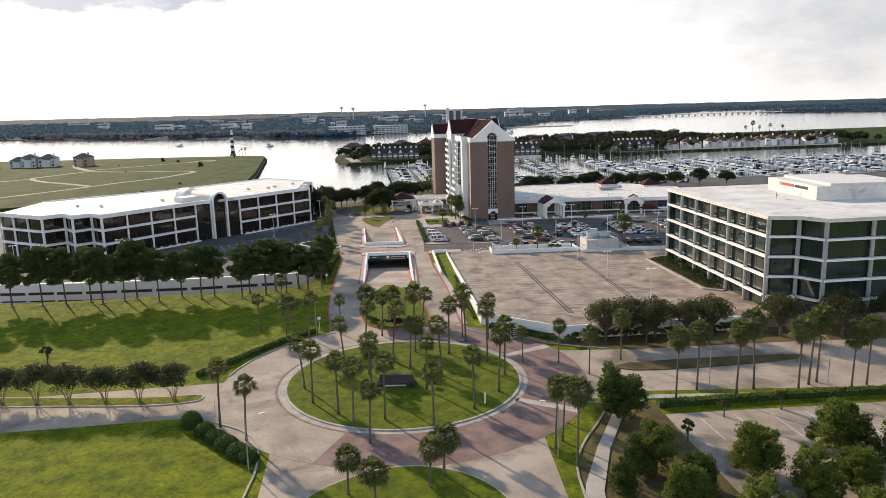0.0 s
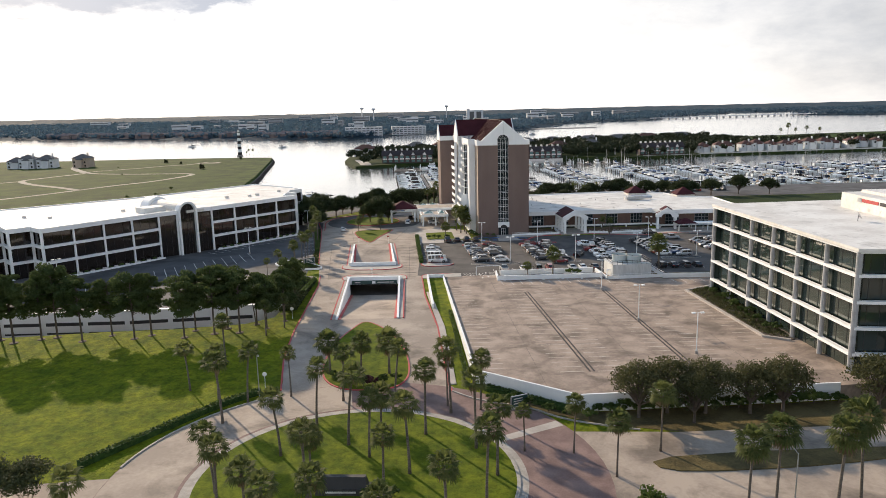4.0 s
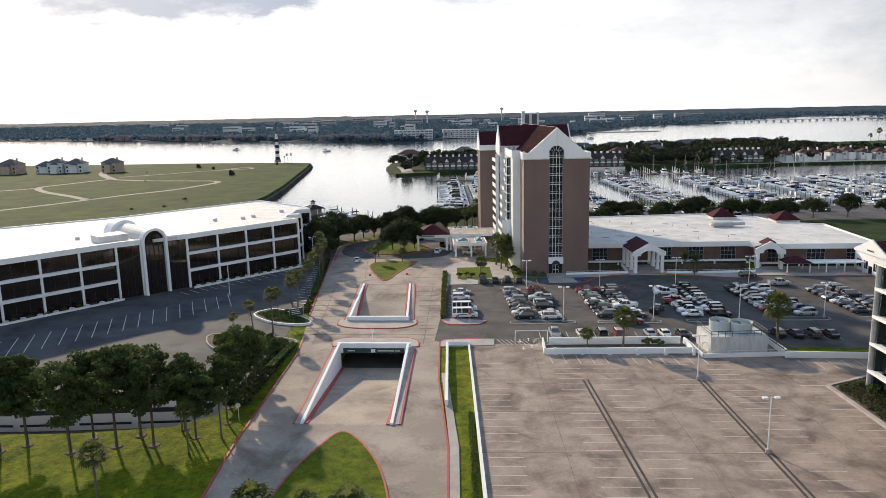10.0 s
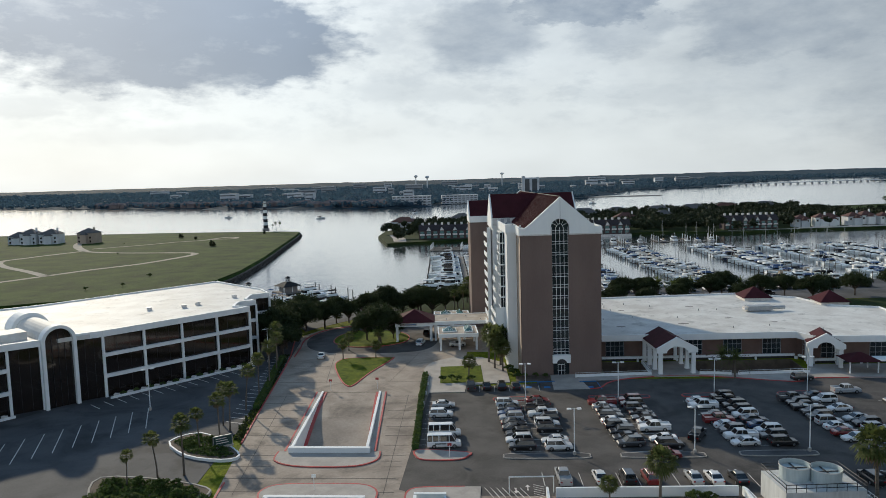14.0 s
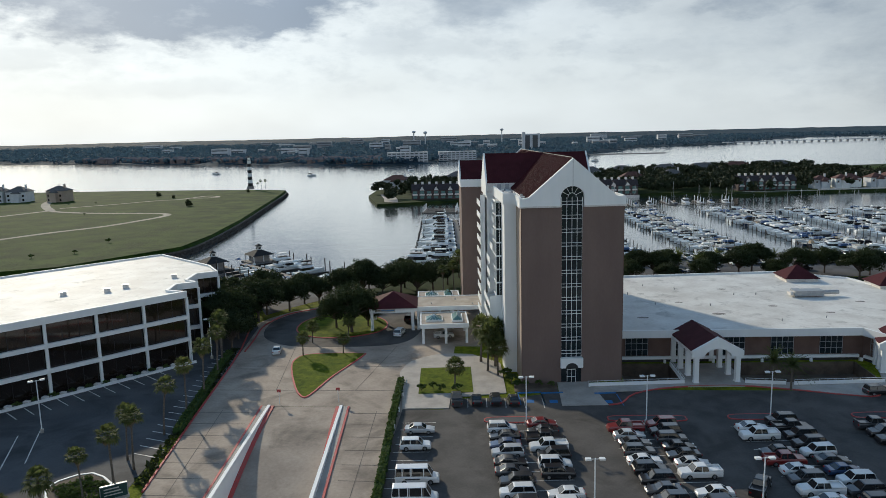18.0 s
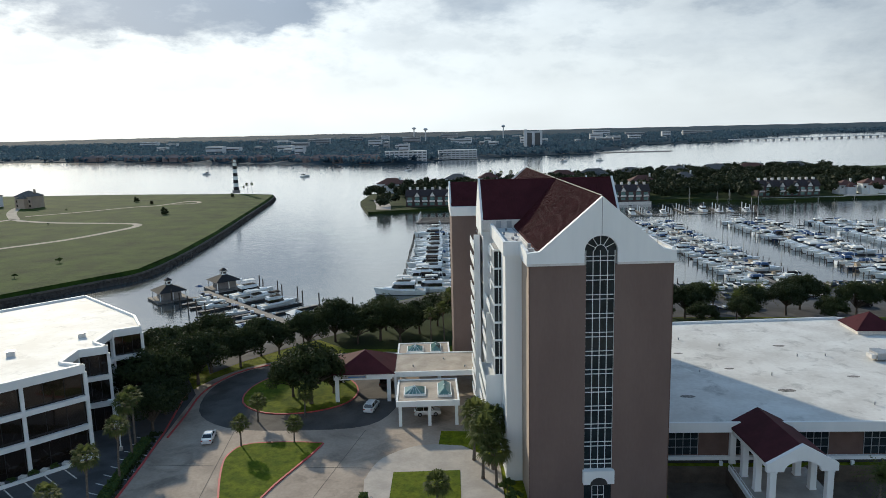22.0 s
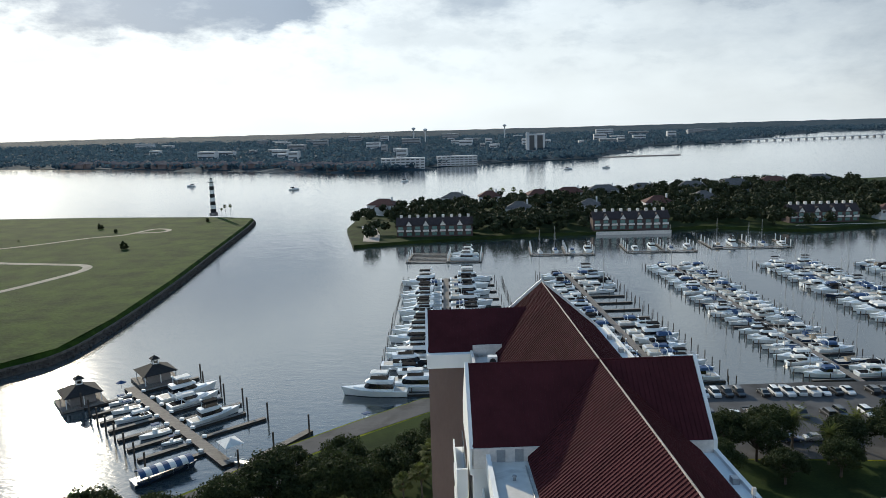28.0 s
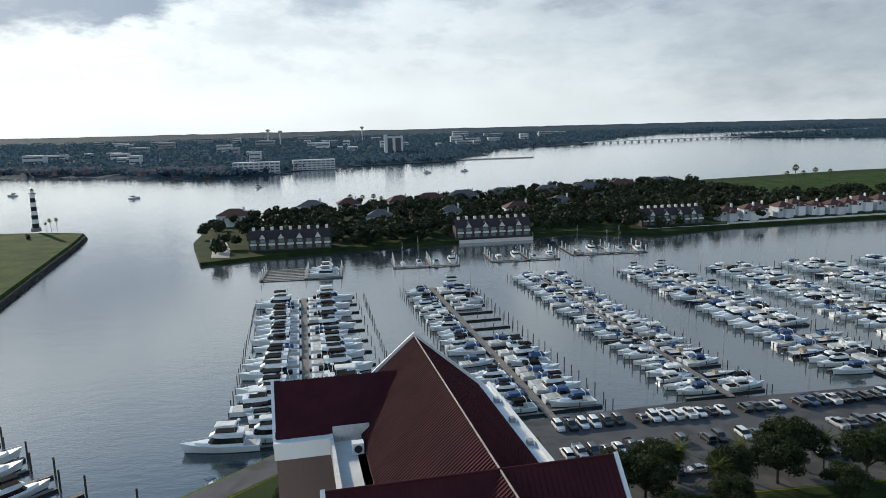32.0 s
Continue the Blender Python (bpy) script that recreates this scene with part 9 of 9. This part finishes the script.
put_boat(8, -35, 119.5, 48, "harbour dock boats", 1.0)
for x, y, a in ((-118, 82, 30), (-126, 76, 30), (-134, 70, 30), (-112, 88, 30)):
    put_boat(3 if x < -120 else 8, x, y, a, "canal boats", 0.9)
cp = thing("canal_pier", "short dark timber pier in the canal", "pier")
part("walk", Geo().wall((-140, 62), (-108, 86), 1.6, WATER + 0.3, WATER + 0.65), M["dock"], cp, fix=True)
for i in range(7):
    q = Vector((-140, 62)).lerp(Vector((-108, 86)), i / 6)
    part("mooring_post", Geo().tube((q.x, q.y, WATER - 2), (q.x, q.y, WATER + 4), 0.22, n=6), M["piling"], cp)

# ---- lighthouse ----
lh = thing("lighthouse", "black and white banded lighthouse tower on the point", "lighthouse", (-224, 500, 1.0))
part("base_house", Geo().prism(circle(0, 0, 3.4, 8), 0, 2.6), M["pav_wall"], lh)
M["band_black"] = mat("black_band_paint", (0.018, 0.018, 0.02), 0.7)
for k in range(8):
    z0, z1 = 2.6 + k * 2.9, 2.6 + (k + 1) * 2.9
    part("band", Geo().tube((0, 0, z0), (0, 0, z1), 2.2 - 0.085 * k, 2.2 - 0.085 * (k + 1), n=16, cap=False), M["band_black"] if k % 2 == 0 else M["white"], lh, "black band" if k % 2 == 0 else "white band", smooth=True)
part("gallery", Geo().tube((0, 0, 25.8), (0, 0, 26.2), 2.3, n=16), M["band_black"], lh)
part("lantern", Geo().tube((0, 0, 26.2), (0, 0, 28.2), 1.1, n=10), M["white"], lh)
part("cap", Geo().tube((0, 0, 28.2), (0, 0, 29.4), 1.4, 0.1, n=10), M["band_black"], lh)

# ---- houses on the field, island and far shore ----
M["house_wall"] = mat("house_wall", (0.66, 0.68, 0.70), 0.85, (0.54, 0.56, 0.58), 4.0)
M["house_roof"] = mat("grey_shingle", (0.13, 0.125, 0.125), 0.9, (0.09, 0.088, 0.088), 2.0)
M["terracotta"] = mat("terracotta_roof", (0.11, 0.046, 0.034), 0.85, (0.08, 0.036, 0.028), 2.0)
M["town_wall"] = mat("dark_siding", (0.085, 0.06, 0.06), 0.9, (0.06, 0.045, 0.045), 3.0)
M["town_roof"] = mat("brown_shingle", (0.045, 0.034, 0.036), 0.9, (0.03, 0.024, 0.026), 2.0)
M["far_brown"] = mat("far_brown", (0.27, 0.22, 0.20), 0.9, (0.13, 0.10, 0.10), 9)


def house(x, y, z, w, d, h, turn, wall, roof, label, wings=1, rows=2):
    t = thing("house", label, "house", (x, y, z), turn, "houses")
    part("wall", Geo().box(-w / 2, -d / 2, -1, w / 2, d / 2, h), M[wall], t)
    part("roof", hip_roof(Geo(), -w / 2, -d / 2, w / 2, d / 2, h, h + min(w, d) * 0.32, 0.7), M[roof], t, fix=True)
    if wings:
        part("wing", Geo().box(-w * 0.15, -d / 2 - 3, -1, w * 0.25, -d / 2, h * 0.85), M[wall], t)
        part("wing_roof", hip_roof(Geo(), -w * 0.15, -d / 2 - 3, w * 0.25, -d / 2 + 2, h * 0.85, h * 0.85 + 2.4, 0.5), M[roof], t, fix=True)
    n = max(2, int(w / 3.2))
    for k in range(n):
        for zz in (4.2, 1.0)[: min(rows, 2 if h > 5 else 1)]:
            part("window", Geo().box(-w / 2 + (k + 0.3) * w / n, -d / 2 - 0.06, zz, -w / 2 + (k + 0.7) * w / n, -d / 2, zz + 1.6), M["car_glass"], t)
    part("chimney", Geo().box(w * 0.28, 0, h, w * 0.28 + 1.1, 1.2, h + min(w, d) * 0.4), M[wall], t)


for x, y, w, d, h, a, wall, label in (
    (-341, 402, 14, 12, 8.5, -8, "cream", "tall tan house with a dark hip roof on the field"),
    (-376, 406, 15, 13, 8, 6, "house_wall", "large pale blue-grey house with a grey hip roof"),
    (-391, 402, 13, 12, 9, 4, "house_wall", "large pale blue-grey house with a grey hip roof"),
    (-404, 406, 14, 12, 6.5, 10, "house_wall", "large pale blue-grey house with a grey hip roof"),
    (-431, 398, 17, 14, 8.5, 0, "cream", "tall tan house with a dark hip roof on the field")):
    house(x, y, 1.2, w, d, h, a, wall, "house_roof", label)


def townhouse_row(x0, x1, y, turn, units, wall, roof, label):
    t = thing("townhouse_row", label, "townhouses", (x0, y, -0.8), turn)
    w = x1 - x0
    part("wall", Geo().box(0, 0, -1, w, 11, 7), M[wall], t)
    g = Geo()
    gable_slab(g, -0.4, w + 0.4, -0.6, 11.6, 7, 11.2, "u", 0.3)
    part("roof", g, M[roof], t, "dark shingle roof", fix=True)
    for k in range(units):
        u = (k + 0.5) * w / units
        g = Geo()
        if k % 2 == 1:
            gable_slab(g, u - 2.0, u + 2.0, -1.0, 5, 7.4, 10.2, "v", 0.25)
            part("dormer_roof", g, M[roof], t, fix=True)
            part("dormer", Geo().add([(u - 1.8, -0.8, 6.8), (u + 1.8, -0.8, 6.8), (u, -0.8, 9.6)], [(0, 1, 2)]), M["trim"], t, "pale dormer gable", fix=True)
        part("balcony", Geo().box(u - w / units * 0.36, -1.6, 3.2, u + w / units * 0.36, 0, 3.45).box(u - w / units * 0.36, -1.6, 3.45, u + w / units * 0.36, -1.5, 4.4), M["trim"], t, "pale balcony")
        for zz in (0.8, 4.4):
            part("window", Geo().box(u - w / units * 0.28, -0.08, zz, u + w / units * 0.28, 0, zz + 1.8), M["skylight"], t)
        part("chimney", Geo().box(u - 0.8, 5, 9, u + 0.8, 6.4, 12.6), M["trim"], t, "pale chimney")


townhouse_row(-66, -20, 390, 2, 9, "town_wall", "town_roof", "row of dark townhouses with pale balconies and chimneys")
townhouse_row(53, 99, 403, 3, 9, "town_wall", "town_roof", "row of dark townhouses with pale balconies and chimneys")
townhouse_row(176, 219, 422, 4, 9, "town_wall", "town_roof", "row of dark townhouses with pale balconies and chimneys")
random.seed(50)
for i in range(14):
    house(240 + i * 14 + random.uniform(-2, 2), 436 + i * 2.2 + random.uniform(-3, 6), -0.8, random.uniform(9, 13), 11, random.uniform(6, 8), random.uniform(-8, 8), "white" if i % 3 else "house_wall", "terracotta", "white waterfront house with a terracotta roof", rows=1)
for x, y, w in ((-92, 506, 22), (-40, 548, 20), (-12, 556, 18), (28, 560, 20), (55, 575, 24), (85, 590, 26), (120, 600, 22), (165, 610, 24), (205, 625, 28), (245, 640, 26), (290, 655, 24), (10, 470, 18), (110, 490, 20), (150, 520, 18), (60, 480, 16)):
    house(x, y, -0.8, w, 14, 7.5, random.uniform(-15, 15), "house_wall", random.choice(("house_roof", "house_roof", "terracotta")), "house with a hip roof among dark trees", rows=1)
structure("wall_island", Geo().wall((54, 397), (99, 399.5), 0.5, WATER - 1, -0.6).wall((176, 412), (232, 416), 0.5, WATER - 1, -0.6).wall((232, 418), (420, 438), 0.5, WATER - 1, 0.2), M["trim"], "pale sea wall along the island", "wall", fix=True)
laid("path_island", [(-97, 440), (-88, 400), (-84, 375), (-74, 373), (-78, 400), (-88, 440)], M["walk"], -0.7, "grey footpath at the island tip", "path", ground=flat0)
laid("meadow_island", [(330, 560), (700, 560), (1200, 600), (1200, 860), (620, 770), (360, 700)], M["meadow"], -0.6, "open green field on the island", "field", ground=flat0)


random.seed(60)
wood = Geo()
keep = [(-66, -20, 374, 400), (50, 102, 392, 413), (172, 224, 408, 432)]
placed = 0
while placed < 1150:
    x = random.uniform(-104, 480)
    y = random.uniform(372, 690)
    if not inside((x, y), ISLE) or any(a - 2 < x < b + 2 and c < y < e for a, b, c, e in keep) or (x > 232 and y < 452 + (x - 232) * 0.06 and random.random() < 0.8) or (x > 330 and y > 545):
        continue
    if y < 384 + max(0, x) * 0.08 and random.random() < 0.6:
        continue
    if x < -84 and y < 440:
        continue
    placed += 1
    h, r = random.uniform(6.5, 11), random.uniform(3.8, 6.2)
    for _ in range(5):
        a, q = random.uniform(0, 6.28), r * random.uniform(0, 0.6)
        leaves(wood, (x + q * math.cos(a), y + q * math.sin(a), -0.8 + h * random.uniform(0.55, 0.9)), r * 0.55, 34, 1.0, 0.75)
# leaf colour set below real foliage: the backlit shade is in the colour
M["isle_leaf"] = leaf_mat("isle_leaf", (0.012, 0.020, 0.009), (0.032, 0.042, 0.017), through=0.1)
tagged(part("island_wood", wood, M["isle_leaf"], None), "dense evergreen wood on the island, coloured dark as if backlit", "wood", "", "stuff")
scatter(PALM_A, [(-10, 566, 1.1), (-2, 568, 1.2), (8, 570, 1.1), (14, 569), (420, 640, 1.6), (432, 646, 1.4), (450, 655, 1.5), (410, 636, 1.3), (470, 660, 1.3)], "island palms", ground=lambda x, y: -0.8)

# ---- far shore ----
# leaf colour shifted to blue to stand for distance haze
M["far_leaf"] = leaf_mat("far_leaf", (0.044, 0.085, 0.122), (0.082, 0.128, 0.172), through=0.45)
random.seed(70)
NX, NY = 150, 46
g = Geo()
pts = {}
for j in range(NY):
    fy = (j / (NY - 1)) ** 1.5
    for i in range(NX):
        fx = i / (NX - 1)
        x = -4700 + 9400 * fx
        y = 1040 + 3760 * fy
        ok = inside((x, y - 14), FAR) and inside((x, y), FAR)
        rise = 26 * max(0, (y - 3300) / 1500) ** 1.5
        z = (-2.5 + 2.0 * noise.noise((x * 0.012, y * 0.012, 0)) + random.uniform(0, 4.0) + 3 + rise) if ok else -4.5
        pts[i, j] = (x + random.uniform(-14, 14), y + random.uniform(-8, 8), z)
g.v = [pts[i, j] for j in range(NY) for i in range(NX)]
g.f = [(j * NX + i, j * NX + i + 1, (j + 1) * NX + i + 1, (j + 1) * NX + i) for j in range(NY - 1) for i in range(NX - 1)]
tagged(part("far_canopy", g, M["far_wood"], None), "endless wood behind the far shore, coloured blue-grey for haze", "wood", "", "stuff")
wood = Geo()
n = 0
while n < 15000:
    y = 1030 + 3300 * random.random() ** 1.5
    x = random.uniform(-0.78, 0.78) * (y + 250) + 40
    if not inside((x, y), FAR) and not inside((x, y), HEAD):
        continue
    n += 1
    h = random.uniform(6, 12)
    k = 0.75 + y / 2600
    leaves(wood, (x, y, h * 0.5), h * 0.6 * k, 8, 2.6 * k, 0.75 / k)
tagged(part("far_trees", wood, M["far_leaf"], None), "trees along the far shore, coloured blue for haze", "trees", "", "stuff")
M["far_white"] = mat("far_pale_wall", (0.60, 0.62, 0.64), 0.8, (0.50, 0.52, 0.54), 12)
M["far_grey"] = mat("far_grey_wall", (0.34, 0.35, 0.365), 0.8, (0.27, 0.28, 0.295), 12)
M["far_glass"] = mat("far_window", (0.07, 0.08, 0.09), 0.3, (0.05, 0.06, 0.07), 12)


def far_block(name, label, x, y, w, d, h, floors, wall, turn=0.0, cols=0):
    t = thing(name, label, "building", (x, y, -1.5), turn, "far buildings")
    part("wall", Geo().box(-w / 2, 0, 0, w / 2, d, h), M[wall], t)
    part("roof", Geo().box(-w / 2 - 0.4, -0.4, h, w / 2 + 0.4, d + 0.4, h + 0.8), M["far_white"], t)
    for k in range(floors):
        z = (k + 0.35) * h / floors
        if cols:
            for c in range(cols):
                part("window", Geo().box(-w / 2 + (c + 0.15) * w / cols, -0.25, z, -w / 2 + (c + 0.85) * w / cols, 0, z + h / floors * 0.42), M["far_glass"], t)
        else:
            part("window_band", Geo().box(-w / 2 + 1, -0.25, z, w / 2 - 1, 0, z + h / floors * 0.3), M["far_glass"], t)


far_block("apartment_block", "long white waterfront apartment block with dark windows", -152, 1075, 68, 18, 17, 4, "far_white", 6, 9)
far_block("apartment_block", "long white waterfront apartment block with dark windows", -72, 1150, 66, 18, 15, 4, "far_white", 8, 9)
tw = thing("hotel_far", "pale high-rise hotel with dark glass between white fins", "tower", (77, 1560, -1.5))
part("slab", Geo().box(-19, 0, 0, 19, 20, 40), M["far_glass"], tw, "dark glass body")
for x0, x1, z1 in ((-21, -14, 46), (-3, 3, 42), (15, 20, 43)):
    part("fin", Geo().box(x0, -1.2, 0, x1, 21, z1), M["far_white"], tw, "white vertical fin")
part("roof_band", Geo().box(-14, -0.8, 38.5, 15, 20.5, 42), M["far_white"], tw, "white roof band")
part("podium", Geo().box(-50, -8, 0, 60, 20, 7), M["far_grey"], tw)
random.seed(71)
for i in range(52):
    y = random.uniform(1300, 3300)
    x = random.uniform(-0.52, 0.30) * y if i % 4 else random.uniform(-0.52, 0.5) * y
    if not inside((x, y), FAR) or (abs(x - 84) < 90 and y < 1700):
        continue
    w, h = random.uniform(14, 55) * y / 2000, random.choice((7, 8, 9, 11, 14, 18)) * (0.7 + y / 6000)
    far_block("distant_building", "low pale distant building with window bands", x, y, w, 22, h + 6, min(3, max(2, int(h / 5))), random.choice(("far_white", "far_white", "far_grey")))
for x, y, h in ((-260, 2500, 46), (-330, 2750, 50), (20, 2900, 52)):
    t = thing("water_tower", "distant pale water tower", "water tower", (x, y, 0), group="water towers")
    part("stem", Geo().tube((0, 0, 0), (0, 0, h), 2.2, n=8), M["far_white"], t)
    part("tank", Geo().loft([[(r * math.cos(a), r * math.sin(a), h + z) for a in [k * math.pi / 5 for k in range(10)]] for r, z in ((2, -2), (7, 1), (8, 4), (5, 7), (1, 8))]), M["far_white"], t)
random.seed(72)
g = Geo()
for i in range(260):
    x = random.uniform(-900, -210)
    y = 1010 + (x + 206) * -0.47 + random.uniform(14, 110)
    if not inside((x, y), FAR):
        continue
    w, h = random.uniform(9, 17), random.uniform(5, 8)
    g.box(x, y, -2, x + w, y + 10, h)
    hip_roof(g, x, y, x + w, y + 10, h, h + 3.5, 0.6)
tagged(part("far_houses", g, M["far_brown"], None), "rows of brown houses on the far shore", "houses", "", "stuff")
laid("breakwater", [(120, 1290), (230, 1330), (330, 1340), (336, 1352), (225, 1345), (118, 1304)], M["walk"], -1.2, "pale breakwater of the far harbour", "breakwater", depth=2, ground=flat0)
br = thing("causeway_bridge", "long low pale causeway bridge across the inlet", "bridge")
part("deck", Geo().wall((640, 1975), (1230, 2190), 10, 1.5, 3.5), M["far_white"], br, fix=True)
for i in range(24):
    q = Vector((640, 1975)).lerp(Vector((1230, 2190)), (i + 0.5) / 24)
    part("pier", Geo().box(q.x - 2, q.y, -4, q.x + 2, q.y + 8, 1.7), M["far_grey"], br)
for x, y, a in ((95, 1010, 10), (150, 1020, 200), (-235, 760, 30), (-390, 840, 170), (-120, 850, 60)):
    put_boat(4, x, y, a, "boats under way", 1.2)
